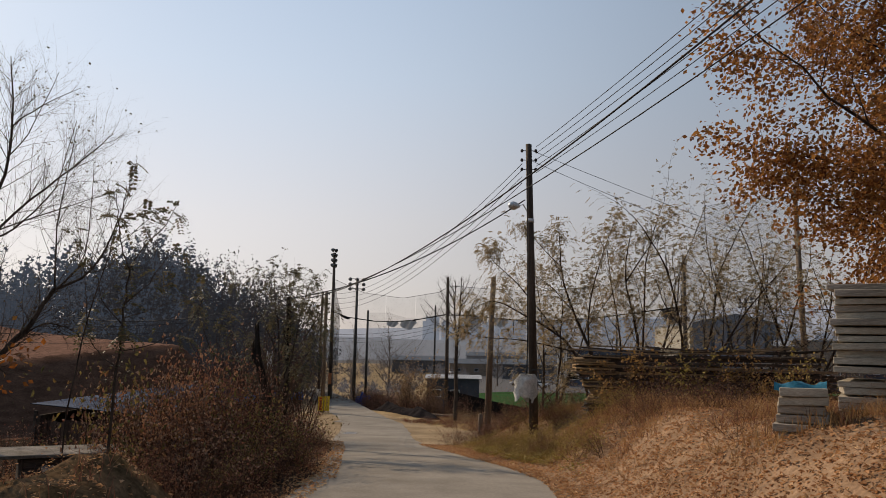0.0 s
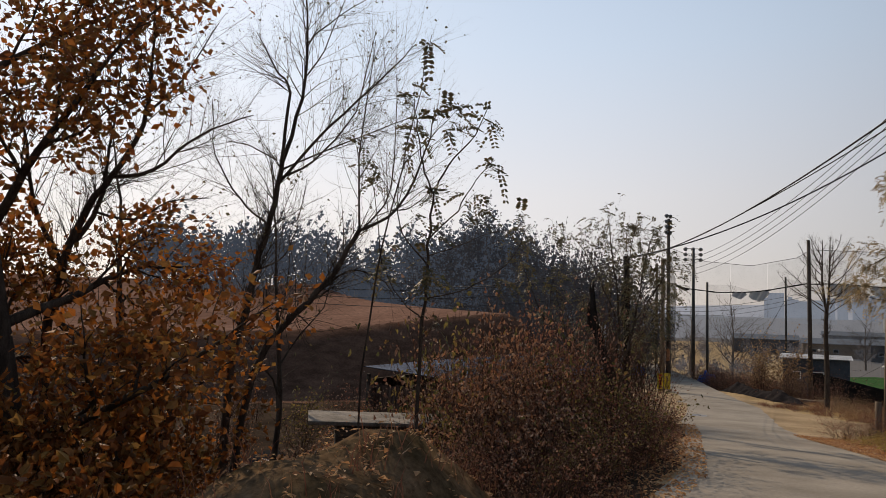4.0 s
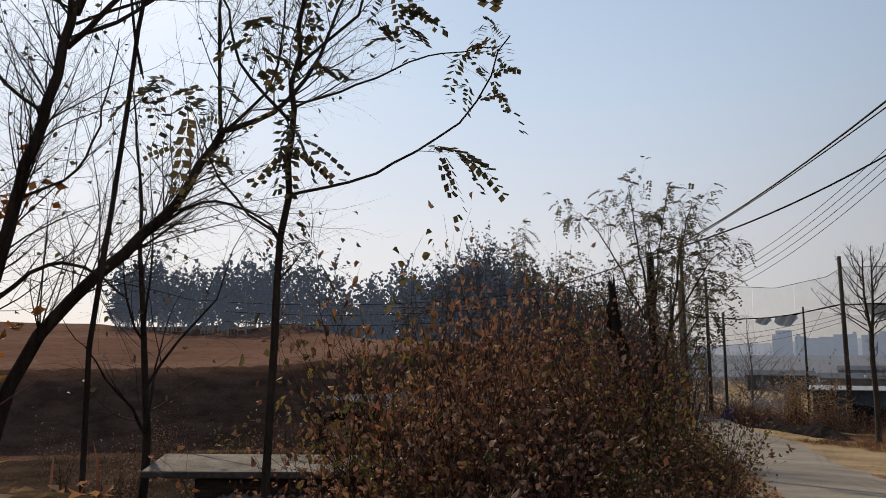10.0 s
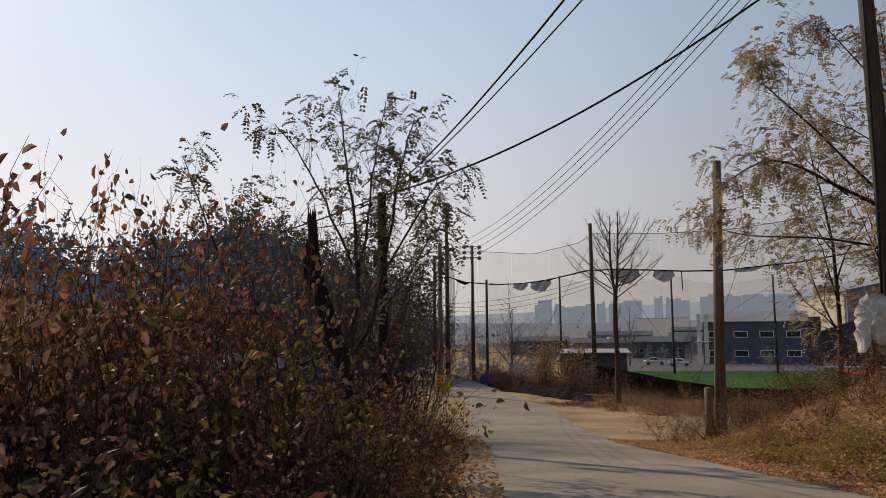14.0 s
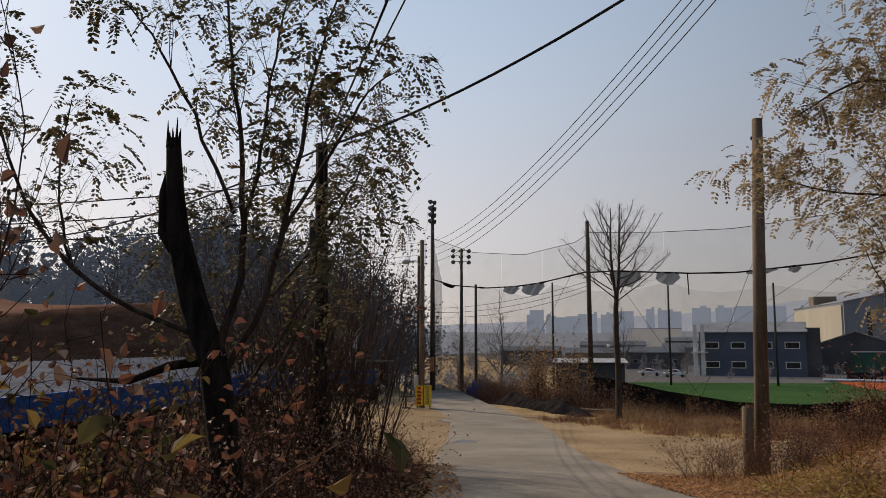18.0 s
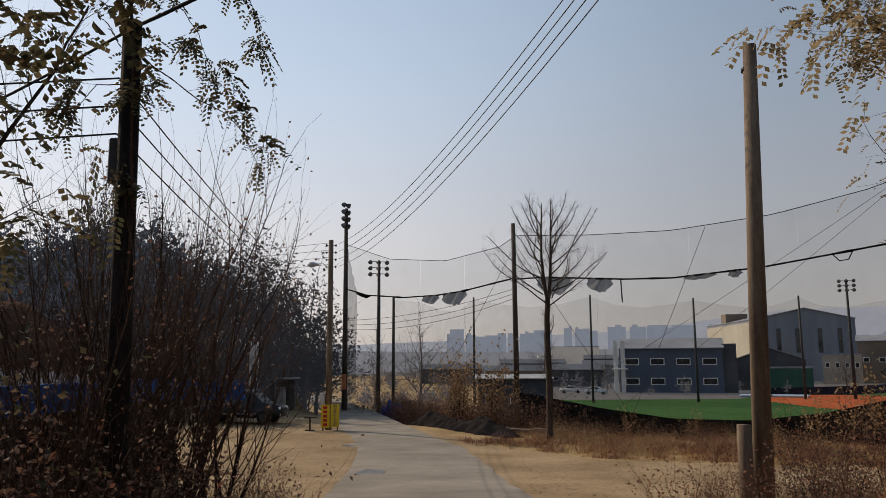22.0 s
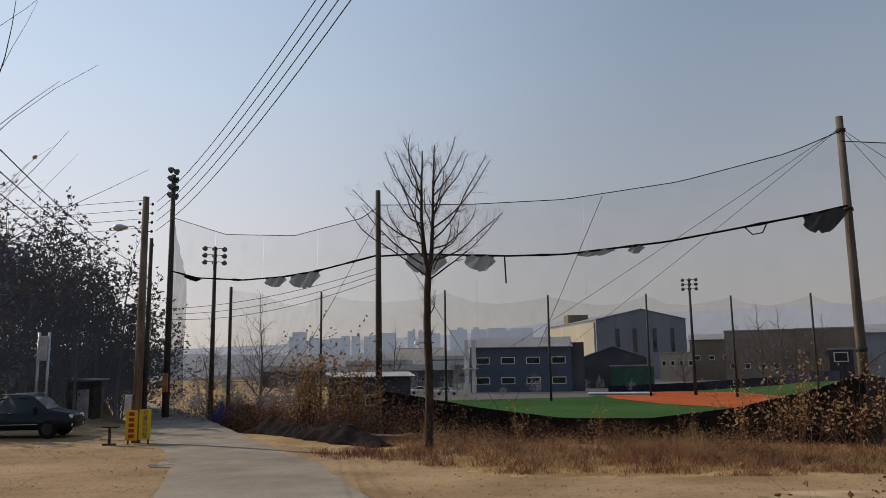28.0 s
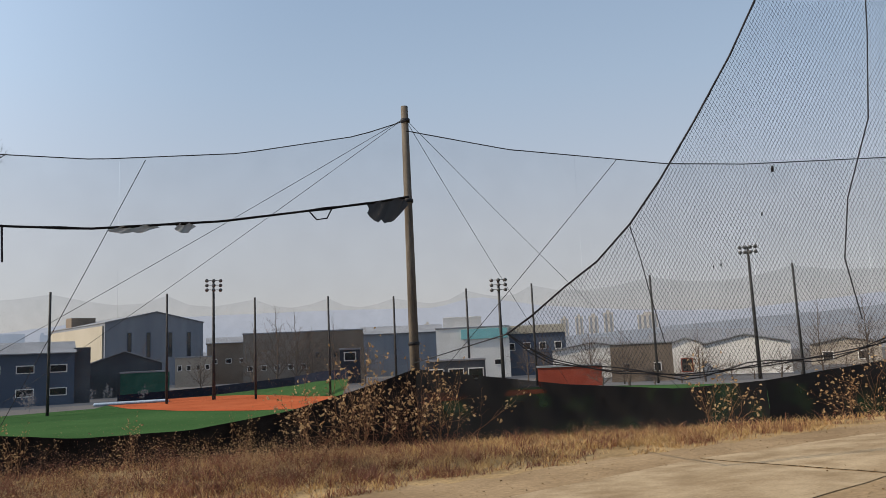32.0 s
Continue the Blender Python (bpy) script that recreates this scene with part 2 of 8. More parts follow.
M_ROOF_D = pmat("dull_blue_roof", (0.035, 0.046, 0.074), (0.085, 0.105, 0.15), 0.8, 0.8, 0.1, 24, spec=0.03)
M_NET = netmat("net_far", (0.03, 0.03, 0.032), 0.13)
M_NET2 = netmat("net_fold", (0.03, 0.03, 0.032), 0.45)
M_FENCE_SEE = netmat("fence_mesh", (0.010, 0.010, 0.011), 1.02)
M_CLOTH_G = leafmat("grey_torn_cloth", [(0.36, 0.36, 0.37), (0.42, 0.42, 0.43)], 0.5, 0.95)
L_OAK = leafmat("oak_leaf", [(0.12, 0.052, 0.025), (0.29, 0.12, 0.036), (0.43, 0.20, 0.055), (0.17, 0.07, 0.027), (0.30, 0.17, 0.06)], 0.4)
L_OAK_Y = leafmat("oak_leaf_yellow", [(0.08, 0.034, 0.016), (0.38, 0.12, 0.022), (0.22, 0.09, 0.026), (0.15, 0.048, 0.018), (0.26, 0.14, 0.04), (0.09, 0.034, 0.018)], 0.35)
L_LOCUST = leafmat("locust_leaf", [(0.18, 0.155, 0.09), (0.29, 0.23, 0.13), (0.37, 0.265, 0.15), (0.22, 0.17, 0.10)], 0.45)
L_DARK = leafmat("dark_leaf", [(0.05, 0.055, 0.032), (0.10, 0.088, 0.045), (0.13, 0.095, 0.05), (0.07, 0.07, 0.042)], 0.35)
L_RUST = leafmat("rust_leaf", [(0.30, 0.14, 0.075), (0.22, 0.095, 0.05), (0.38, 0.21, 0.12), (0.13, 0.06, 0.038)], 0.38)
L_OLIVE = leafmat("olive_leaf", [(0.06, 0.06, 0.026), (0.11, 0.09, 0.034), (0.22, 0.16, 0.05), (0.15, 0.08, 0.034)], 0.38)
L_DRY = leafmat("dry_leaf", [(0.10, 0.054, 0.04), (0.16, 0.09, 0.064), (0.25, 0.165, 0.12), (0.055, 0.035, 0.03), (0.18, 0.078, 0.05)], 0.34)
L_LITTER = leafmat("leaf_litter", [(0.32, 0.15, 0.065), (0.48, 0.26, 0.125), (0.22, 0.10, 0.045), (0.56, 0.36, 0.19), (0.42, 0.20, 0.085)], 0.42)
L_GRASS = leafmat("dry_grass", [(0.42, 0.28, 0.12), (0.54, 0.38, 0.18), (0.32, 0.19, 0.085), (0.48, 0.30, 0.12)], 0.3)
L_GRASS_B = leafmat("bank_grass", [(0.34, 0.20, 0.085), (0.44, 0.27, 0.115), (0.24, 0.125, 0.055), (0.37, 0.20, 0.08)], 0.3)
L_WEED = leafmat("red_brown_weed", [(0.155, 0.062, 0.042), (0.23, 0.10, 0.062), (0.10, 0.042, 0.031), (0.30, 0.16, 0.09)], 0.32)
L_GREEN = leafmat("low_green_weed", [(0.20, 0.165, 0.04), (0.32, 0.24, 0.065), (0.38, 0.28, 0.085), (0.25, 0.15, 0.055)], 0.3)
L_STRAW = leafmat("pale_dry_leaf", [(0.34, 0.22, 0.11), (0.42, 0.29, 0.15), (0.26, 0.15, 0.075)], 0.3)
L_YELLOW = leafmat("yellow_leaf", [(0.30, 0.17, 0.06), (0.22, 0.13, 0.045), (0.36, 0.21, 0.08), (0.17, 0.10, 0.04)], 0.35)
# wooded hill: haze put into bluish leaf colours and their glow
L_FOREST = leafmat("foliage_in_haze", [(0.030, 0.042, 0.055), (0.042, 0.052, 0.064), (0.060, 0.060, 0.062), (0.026, 0.042, 0.050)], 0.1, 0.9, (0.036, 0.045, 0.062))
# hedges and far bark carry painted haze as a faint glow
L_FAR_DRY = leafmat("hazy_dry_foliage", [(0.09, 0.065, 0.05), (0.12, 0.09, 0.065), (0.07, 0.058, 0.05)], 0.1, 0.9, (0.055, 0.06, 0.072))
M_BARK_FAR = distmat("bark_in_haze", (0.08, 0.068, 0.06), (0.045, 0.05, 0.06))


# ---------------- builders ----------------
def link_mesh(name, verts, faces, mats, parent=None, label="", smooth=False):
    me = bpy.data.meshes.new(name)
    me.from_pydata([tuple(v) for v in verts], [], faces)
    for m in (mats if isinstance(mats, (list, tuple)) else [mats]):
        me.materials.append(m)
    if smooth:
        me.polygons.foreach_set("use_smooth", [True] * len(me.polygons))
    me.update()
    ob = new(name, me)
    if parent:
        ob.parent = parent
    if label:
        ob["label"] = label
    return ob


def part(name, bm, material, parent, label="", smooth=False):
    me = bpy.data.meshes.new(name)
    bm.to_mesh(me)
    bm.free()
    me.materials.append(material)
    if smooth:
        me.polygons.foreach_set("use_smooth", [True] * len(me.polygons))
    ob = new(name, me)
    if parent:
        ob.parent = parent
    if label:
        ob["label"] = label
    return ob


def box(w, d, h, at=(0, 0, 0), bevel=0.0, turn=None):
    """A box with its middle at a place, edges rounded off."""
    bm = bmesh.new()
    bmesh.ops.create_cube(bm, size=1.0)
    bmesh.ops.scale(bm, vec=(w, d, h), verts=bm.verts)
    if bevel:
        bmesh.ops.bevel(bm, geom=bm.edges[:], offset=bevel, segments=1, affect='EDGES')
    if turn is not None:
        bmesh.ops.transform(bm, matrix=turn, verts=bm.verts)
    bmesh.ops.translate(bm, vec=at, verts=bm.verts)
    return bm


def tube_into(V, F, pts, radii, sides=6, cap=False):
    """Adds a tapered tube along points to lists of vertices and faces."""
    pts = [Vector(p) for p in pts]
    base = len(V)
    ref = Vector((0.13, 0.97, 0.2))
    for i, p in enumerate(pts):
        d = (pts[min(i + 1, len(pts) - 1)] - pts[max(i - 1, 0)])
        d = d.normalized() if d.length > 1e-9 else Vector((0, 0, 1))
        a = d.cross(ref)
        a = a.normalized() if a.length > 1e-3 else d.cross(Vector((1, 0, 0))).normalized()
        b = d.cross(a)
        for k in range(sides):
            w = 2 * math.pi * k / sides
            V.append(p + (a * math.cos(w) + b * math.sin(w)) * radii[i])
    for i in range(len(pts) - 1):
        for k in range(sides):
            k2 = (k + 1) % sides
            F.append((base + i * sides + k, base + i * sides + k2, base + (i + 1) * sides + k2, base + (i + 1) * sides + k))
    if cap:
        F.append(tuple(base + k for k in range(sides))[::-1])
        F.append(tuple(base + (len(pts) - 1) * sides + k for k in range(sides)))


def tube(name, pts, radii, material, parent=None, sides=8, label="", cap=True):
    V, F = [], []
    if not isinstance(radii, (list, tuple)):
        radii = [radii] * len(pts)
    tube_into(V, F, pts, radii, sides, cap)
    return link_mesh(name, V, F, material, parent, label, smooth=True)


def sag(a, b, drop, n=14):
    """Points of a hanging cable between two ends."""
    a, b = Vector(a), Vector(b)
    return [a.lerp(b, i / n) - Vector((0, 0, drop * 4 * (i / n) * (1 - i / n))) for i in range(n + 1)]


def empty(name, at, label="", category="", group="", kind=""):
    ob = new(name)
    ob.empty_display_size = 0.2
    ob.location = at
    return tagged(ob, label, category, group, kind)


def interp(x, xs, ys):
    return float(np.interp(x, xs, ys))


def sstep(a, b, x):
    t = min(1.0, max(0.0, (x - a) / (b - a)))
    return t * t * (3 - 2 * t)


# ---------------- lie of the land ----------------
ROAD_Y = [-60, 0, 6, 9.3, 13.7, 17, 22, 27, 32.6, 38, 48, 57, 70, 120]
ROAD_Z = [2.2, .27, -.5, -.86, -1.17, -1.27, -1.57, -1.96, -2.4, -2.78, -3.5, -3.75, -3.85, -4.2]
EDGE_Y = [-60, 0, 16, 20, 24, 28, 32, 36, 42, 50, 57, 62, 71, 83, 103, 130]
EDGE_R = [3.6, 3.2, 3.0, 2.95, 2.3, 1.3, .3, -.9, -2.0, -2.8, -3.8, -5.4, -8.0, -11.3, -17.5, -28]
EDGE_L = [-3.0, -2.9, -2.9, -2.95, -3.5, -4.1, -4.6, -5.3, -6.3, -7.2, -8.2, -9.4, -12.2, -15.4, -21.5, -33]
FENCE = [(-14.1, 84.8), (-1.05, 72.4), (17.5, 60.6), (27, 51), (42, 39), (70, 22)]


WEED_X = [-12, -6, -2.6, 0.9, 4, 7, 12.6, 18, 26, 40]
WEED_Y = [76, 66, 57.5, 52.6, 51.2, 50.4, 48.8, 46.6, 43, 36]


def edge_r(y):
    return interp(y, EDGE_Y, EDGE_R)


def edge_l(y):
    return interp(y, EDGE_Y, EDGE_L)


def road_z(y):
    return sum(interp(y + o, ROAD_Y, ROAD_Z) for o in (-2.5, -1.2, 0, 1.2, 2.5)) / 5


def fence_side(x, y):
    """Metres beyond the fence line, on the ball field's side."""
    best = 1e9
    sign = -1
    for (ax, ay), (bx, by) in zip(FENCE[:-1], FENCE[1:]):
        dx, dy = bx - ax, by - ay
        k = max(0.0, min(1.0, ((x - ax) * dx + (y - ay) * dy) / (dx * dx + dy * dy)))
        d = math.hypot(x - ax - k * dx, y - ay - k * dy)
        if d < best:
            best = d
            sign = 1 if dx * (y - ay) - dy * (x - ax) > 0 else -1
    return sign * best


def weed_front(x):
    """Where the lot's bare dirt gives way to dead weeds."""
    return interp(x, WEED_X, WEED_Y)


def field_uv(x, y):
    """Along and across the view over the ploughed field."""
    a = radians(50)
    dx, dy = x + 2, y - 9
    return -dx * math.sin(a) + dy * math.cos(a), dx * math.cos(a) + dy * math.sin(a)


def land(x, y):
    """Height of the ground."""
    z = road_z(y)
    e = x - edge_r(y)
    if e > 0:
        k = 1 - sstep(31.5, 37.5, y)
        rise = 1.85 * sstep(0.1, 3.0 + 1.5 * sstep(22, 28, y), e) + (0.12 * noise.noise((x * 0.6, y * 0.6, 0)) + 0.13 * noise.noise((x * 1.3, y * 1.3, 4))) * sstep(0.3, 1.5, e)
        z += k * rise
        z += (-4.5 - z) * sstep(16, 34, e) * (1 - sstep(30, 45, y))
    e = edge_l(y) - x
    if e > 0:
        k = sstep(3, 9, y) * (1 - sstep(34, 41, y))
        lower = -2.7 - z
        z += k * lower * sstep(1.6, 5.0, e)
        heap_up = math.exp(-((x + 5.3) / 1.65) ** 4 - ((y - 11.2) / 1.95) ** 4)
        z += heap_up * (1.15 + 0.3 * noise.noise((x * 0.9, y * 0.9, 6)) + 0.3 * noise.noise((x * 2.3, y * 2.3, 6)))
        u, v = field_uv(x, y)
        plateau = interp(v, [-10, 8, 17, 22], [-0.1, 0.5, 1.45, 1.8]) + interp(v, [-10, 0, 15], [0.085, 0.075, 0.03]) * max(0.0, min(u - 36, 56)) + 0.25 * noise.noise((x * 0.05, y * 0.05, 3))
        side = 1 - sstep(19.5, 24.5, v)
        z += (plateau - z) * sstep(31.0, 36.5, u) * side
        # wooded hill
        z += 9.5 * math.exp(-((x + 43) / 17) ** 2 - ((y - 103) / 20) ** 2)
        z += 4.0 * math.exp(-((x + 80) / 40) ** 2 - ((y - 112) / 24) ** 2)
    f = fence_side(x, y)
    if f > -6.5:
        low = -6.45
        z += (low - z) * sstep(0.3, 7, f)
        z -= 1.15 * sstep(-6.5, -0.5, f) * (1 - sstep(0.3, 7, f))
    return z


def lines(core, step, far, grow=1.35):
    a, b = core
    out = list(np.arange(a, b + step / 2, step))
    s, p = step, b
    while p < far:
        s *= grow
        p += s
        out.append(p)
    s, p = step, a
    while p > -far:
        s *= grow
        p -= s
        out.insert(0, p)
    return [float(v) for v in out]


GX, GY = lines((-38, 24), 0.42, 3500, 1.22), lines((-4, 72), 0.4, 3500, 1.22)
ROAD_MARGIN = 0.35


def cover(x, y):
    """Which soil lies where."""
    n = noise.noise((x * 0.35, y * 0.35, 9)) * 1.2
    f = fence_side(x, y)
    u, v = field_uv(x, y)
    if math.hypot(x, y) > 420:
        return 5
    if f > 1.0:
        return 4 if x < 0 or y < 75 else 5
    if x < edge_l(y):
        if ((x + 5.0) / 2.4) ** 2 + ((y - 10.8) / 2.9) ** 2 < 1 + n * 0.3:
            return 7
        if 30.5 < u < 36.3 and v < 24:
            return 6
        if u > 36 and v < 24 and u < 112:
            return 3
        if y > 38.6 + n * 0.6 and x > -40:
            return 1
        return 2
    if x > edge_r(y):
        if y > 38.2 + n * 0.5 and y < weed_front(x) + n * 0.6:
            return 1
        if y > 38:
            return 4
        return 0
    return 1


verts, faces, idx = [], [], []
for y in GY:
    for x in GX:
        z = land(x, y)
        if edge_l(y) + ROAD_MARGIN < x < edge_r(y) - ROAD_MARGIN and -50 < y < 125:
            z -= 0.05
        verts.append((x, y, z))
nx = len(GX)
for j in range(len(GY) - 1):
    for i in range(nx - 1):
        faces.append((j * nx + i, j * nx + i + 1, (j + 1) * nx + i + 1, (j + 1) * nx + i))
        idx.append(cover((GX[i] + GX[i + 1]) / 2, (GY[j] + GY[j + 1]) / 2))
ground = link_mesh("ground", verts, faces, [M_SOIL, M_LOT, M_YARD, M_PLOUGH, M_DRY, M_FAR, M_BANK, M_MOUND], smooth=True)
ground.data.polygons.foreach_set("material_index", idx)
tagged(ground, "uneven ground of dirt, dry soil and ploughed field", "ground", kind="structure")

# the concrete lane, cast in bays
verts, faces = [], []
ys = [float(v) for v in np.arange(-50, 124, 0.5)]
cols = 9
for y in ys:
    wob = 0.10 * noise.noise((y * 0.6, 0, 4)), 0.10 * noise.noise((y * 0.6, 7, 4))
    a, b = edge_l(y) + wob[0], edge_r(y) + wob[1]
    for k in range(cols + 1):
        x = a + (b - a) * k / cols
        verts.append((x, y, road_z(y) + 0.012 + 0.03 * (1 - (2 * k / cols - 1) ** 2)))
for j in range(len(ys) - 1):
    for k in range(cols):
        faces.append((j * (cols + 1) + k, j * (cols + 1) + k + 1, (j + 1) * (cols + 1) + k + 1, (j + 1) * (cols + 1) + k))
road = link_mesh("road", verts, faces, M_CONC, smooth=True)
tagged(road, "narrow worn concrete lane running downhill", "road", kind="structure")

# ball field: turf with a clay infield
FIELD_Z = -6.38
verts, faces = [], []
ring = [(-3, 80), (6, 77), (20, 68), (30, 58), (44, 47), (70, 40), (100, 70), (88, 112), (70, 133), (68, 158), (64, 169), (46, 168), (38, 154), (8, 152), (-2, 140)]
turf = link_mesh("ground_turf", [(x, y, FIELD_Z) for x, y in ring], [tuple(range(len(ring)))], M_TURF)
tagged(turf, "bright green artificial turf of a ball field", "turf", kind="structure")

clay = [(42, 160), (39.6, 146), (40, 130), (43.5, 119), (50, 111), (57.6, 106), (65, 102.5), (76, 101), (83, 105), (80, 113), (73, 120), (66.5, 127), (64.5, 139), (66.5, 150), (66, 160), (61, 167), (54, 169), (47, 166)]
bank_near = [(62, 168.5, FIELD_Z + 0.01), (66.5, 158, FIELD_Z + 0.01), (65.5, 146, FIELD_Z + 0.01), (66.5, 133, FIELD_Z + 0.01)]
FAR_SIDE = [(65, 169.5, FIELD_Z + 0.02), (74.4, 158.2, -5.2), (72.0, 148.0, -4.45), (70.8, 137.0, -4.0)]
rise = link_mesh("ground_turf", bank_near + FAR_SIDE, [(k, k + 1, k + 5, k + 4) for k in range(3)], M_TURF)
tagged(rise, "turf rising to the far fence of the ball field", "turf", kind="structure")
clay_ob = link_mesh("ground_clay", [(x, y, FIELD_Z + 0.03) for x, y in clay], [tuple(range(len(clay)))], M_CLAY)
tagged(clay_ob, "orange clay infield of the ball field", "infield", kind="structure")


# ---------------- poles, cables, lamps ----------------
def pole(name, base, top, r0, r1, material, label, category, sides=14):
    """A tapered pole with a capped top; the thing stands at its foot."""
    e = empty(name, base, label, category)
    b, t = Vector((0, 0, -0.9)), Vector(top) - Vector(base)
    tube("shaft", [b, t * 0.5, t], [r0, (r0 + r1) / 2, r1], material, e, sides)
    return e


def insulator_rack(parent, at, side, n=4, step=0.42):
    """A strap with a column of spool insulators on one side of a pole."""
    for k in range(n):
        z = at[2] - k * step
        x = at[0] + side * 0.26
        tube("insulator", [(x, at[1], z - 0.06), (x, at[1], z - 0.02), (x, at[1], z + 0.02), (x, at[1], z + 0.06)], [0.035, 0.055, 0.055, 0.035], M_STEEL, parent, 8)
        tube("bracket", [(at[0] + side * 0.1, at[1], z), (x, at[1], z)], 0.014, M_STEEL, parent, 6)


def street_lamp_arm(parent, root, tip, head_turn):
    """A bent arm with a hooded lamp at its end, fixed to a pole."""
    root, tip = Vector(root), Vector(tip)
    mid = (root + tip) / 2 + Vector((0, 0, 0.22))
    tube("lamp_arm", [root, mid, tip], 0.022, M_GALV, parent, 7)
    V, F = [], []
    ax = Vector((math.cos(head_turn), math.sin(head_turn), -0.08))
    pts = [tip + ax * s for s in (-0.12, 0.0, 0.14, 0.3, 0.42, 0.48)]
    tube_into(V, F, pts, [0.05, 0.09, 0.15, 0.16, 0.11, 0.03], 10, True)
    link_mesh("lamp_head", V, F, M_GALV, parent, "hooded grey lamp head", True)


# wooden service pole beside the lane, with lamp and sacking
P1 = pole("utility_pole", (3.21, 29.05, -0.7), (2.93, 28.8, 9.5), 0.17, 0.11, M_POLE_DARK, "tall dark weathered utility pole with street lamp", "utility pole")
insulator_rack(P1, (-0.27, -0.24, 9.95), -1, 3, 0.36)
insulator_rack(P1, (-0.27, -0.24, 9.95), 1, 3, 0.36)
street_lamp_arm(P1, (-0.24, -0.22, 7.5), (-0.72, -0.6, 7.75), radians(230))
tube("clamp_band", [(-0.2, -0.17, 7.2), (-0.2, -0.17, 7.35)], 0.155, M_GALV, P1, 14, "pale metal band")
tube("clamp_band", [(-0.05, -0.05, 1.72), (-0.05, -0.05, 1.8)], 0.168, M_STEEL, P1, 14)
tube("cable_riser", [(-0.34, -0.42, 9.6), (-0.3, -0.36, 6.0), (-0.28, -0.3, 3.0), (-0.3, -0.25, 1.6)], 0.022, M_WIRE, P1, 6)

# bare concrete pole at the mouth of the lot
P2 = pole("concrete_pole", (1.72, 37.9, -2.8), (1.98, 37.85, 5.28), 0.175, 0.115, M_POLE, "bare weathered concrete pole without wires", "concrete pole")
for z in (2.2, 4.1, 5.6, 6.6):
    tube("step_bolt", [(0.05 + z * 0.03, -0.16, z), (0.05 + z * 0.03, 0.22, z + 0.02)], 0.012, M_STEEL, P2, 6)
tube("tie_wire", [(0.24, 0, 7.62), (0.24, 0, 7.68)], 0.135, M_WIRE, P2, 12)
guard = pole("guard_post", (1.42, 37.72, -2.8), (1.43, 37.7, -1.28), 0.12, 0.115, M_POLE, "short round concrete guard post beside the pole", "guard post")

# pole with meter box and yellow board at the lot
P3 = pole("utility_pole", (-11.45, 66.3, -4.0), (-11.4, 66.0, 6.5), 0.19, 0.13, M_POLE, "grey concrete utility pole with meter box and lamp", "utility pole")
insulator_rack(P3, (0, 0, 10.25), -1, 4, 0.40)
insulator_rack(P3, (0, 0, 10.25), 1, 4, 0.40)
street_lamp_arm(P3, (-0.1, -0.05, 8.9), (-0.75, -0.35, 9.15), radians(190))
part("meter_box", box(0.28, 0.24, 0.8, (-0.32, -0.1, 1.75), 0.02), M_GALV, P3, "grey metal meter box")
part("notice_plate", box(0.2, 0.01, 0.14, (0.0, -0.20, 2.55), 0.003), M_WHITE, P3, "white notice plate")

# tall poles that carry the net
NP = pole("net_pole", (-1.05, 72.4, -4.2), (-1.1, 72.4, 8.45), 0.19, 0.13, M_POLE_DARK, "tall dark pole carrying the field net", "net pole")
CP = pole("net_pole", (17.75, 60.9, -4.6), (17.8, 61.0, 9.4), 0.215, 0.145, M_POLE_G, "thick weathered corner pole of the field net", "net pole")
for z in (13.3, 9.9, 4.1):
    tube("rope_lashing", [(0.03, 0.05, z), (0.03, 0.05, z + 0.14)], 0.245 - z * 0.004, M_WIRE, CP, 12)
FP = pole("floodlight_pole", (-14.1, 84.8, -4.2), (-14.2, 85.0, 12.2), 0.24, 0.14, M_POLE_DARK, "very tall dark floodlight pole at the field corner", "floodlight pole")
NP2 = pole("net_pole", (-14.9, 82.5, -4.2), (-14.9, 82.5, 7.4), 0.16, 0.11, M_POLE_DARK, "dark pole beside the floodlight pole", "net pole")


M_LAMP = pmat("lamp_housing", (0.12, 0.125, 0.13), (0.2, 0.205, 0.215), 2, 0.5, 0.1, 12, metal=0.3)


def lamp_cluster(parent, top, rows, cols, size, facing, spread):
    """Floodlight heads in rows on crossbars at a pole's top."""
    right = Vector((math.cos(facing), math.sin(facing), 0))
    ahead = Vector((-math.sin(facing), math.cos(facing), 0))
    top = Vector(top)
    for r in range(rows):
        z = top + Vector((0, 0, -r * size * 1.9))
        tube("crossbar", [z - right * spread, z + right * spread], 0.04, M_STEEL, parent, 6)
        for c in range(cols):
            p = z + right * spread * (2 * c / (cols - 1) - 1) + ahead * 0.15
            a = (ahead + Vector((0, 0, -0.5)) + right * 0.15 * (c - (cols - 1) / 2)).normalized()
            V, F = [], []
            tube_into(V, F, [p - a * size * 0.6, p - a * size * 0.25, p + a * size * 0.25, p + a * size * 0.45], [size * 0.2, size * 0.5, size * 0.75, size * 0.78], 9, True)
            link_mesh("floodlight", V, F, M_LAMP, parent, "", True)


lamp_cluster(FP, (0.05, 0.1, 16.7), 4, 2, 0.3, radians(60), 0.28)
for at, h, rows, cols, f in (((-16.4, 118.7, -6.3), 18.6, 3, 3, 20), ((55.8, 152.7, -6.3), 19.0, 3, 3, 160), ((85.8, 117.6, -6.3), 16.6, 3, 3, 130), ((108.4, 87.7, -6.3), 19.3, 2, 4, 110)):
    p = pole("floodlight_pole", at, (at[0], at[1], at[2] + h), 0.3, 0.18, M_STEEL, "slim steel floodlight pole with clustered lamps", "floodlight pole", 8)
    p["group"] = "floodlights round the field"
    lamp_cluster(p, (0, 0, h), rows, cols, 0.4, radians(f), 1.05)

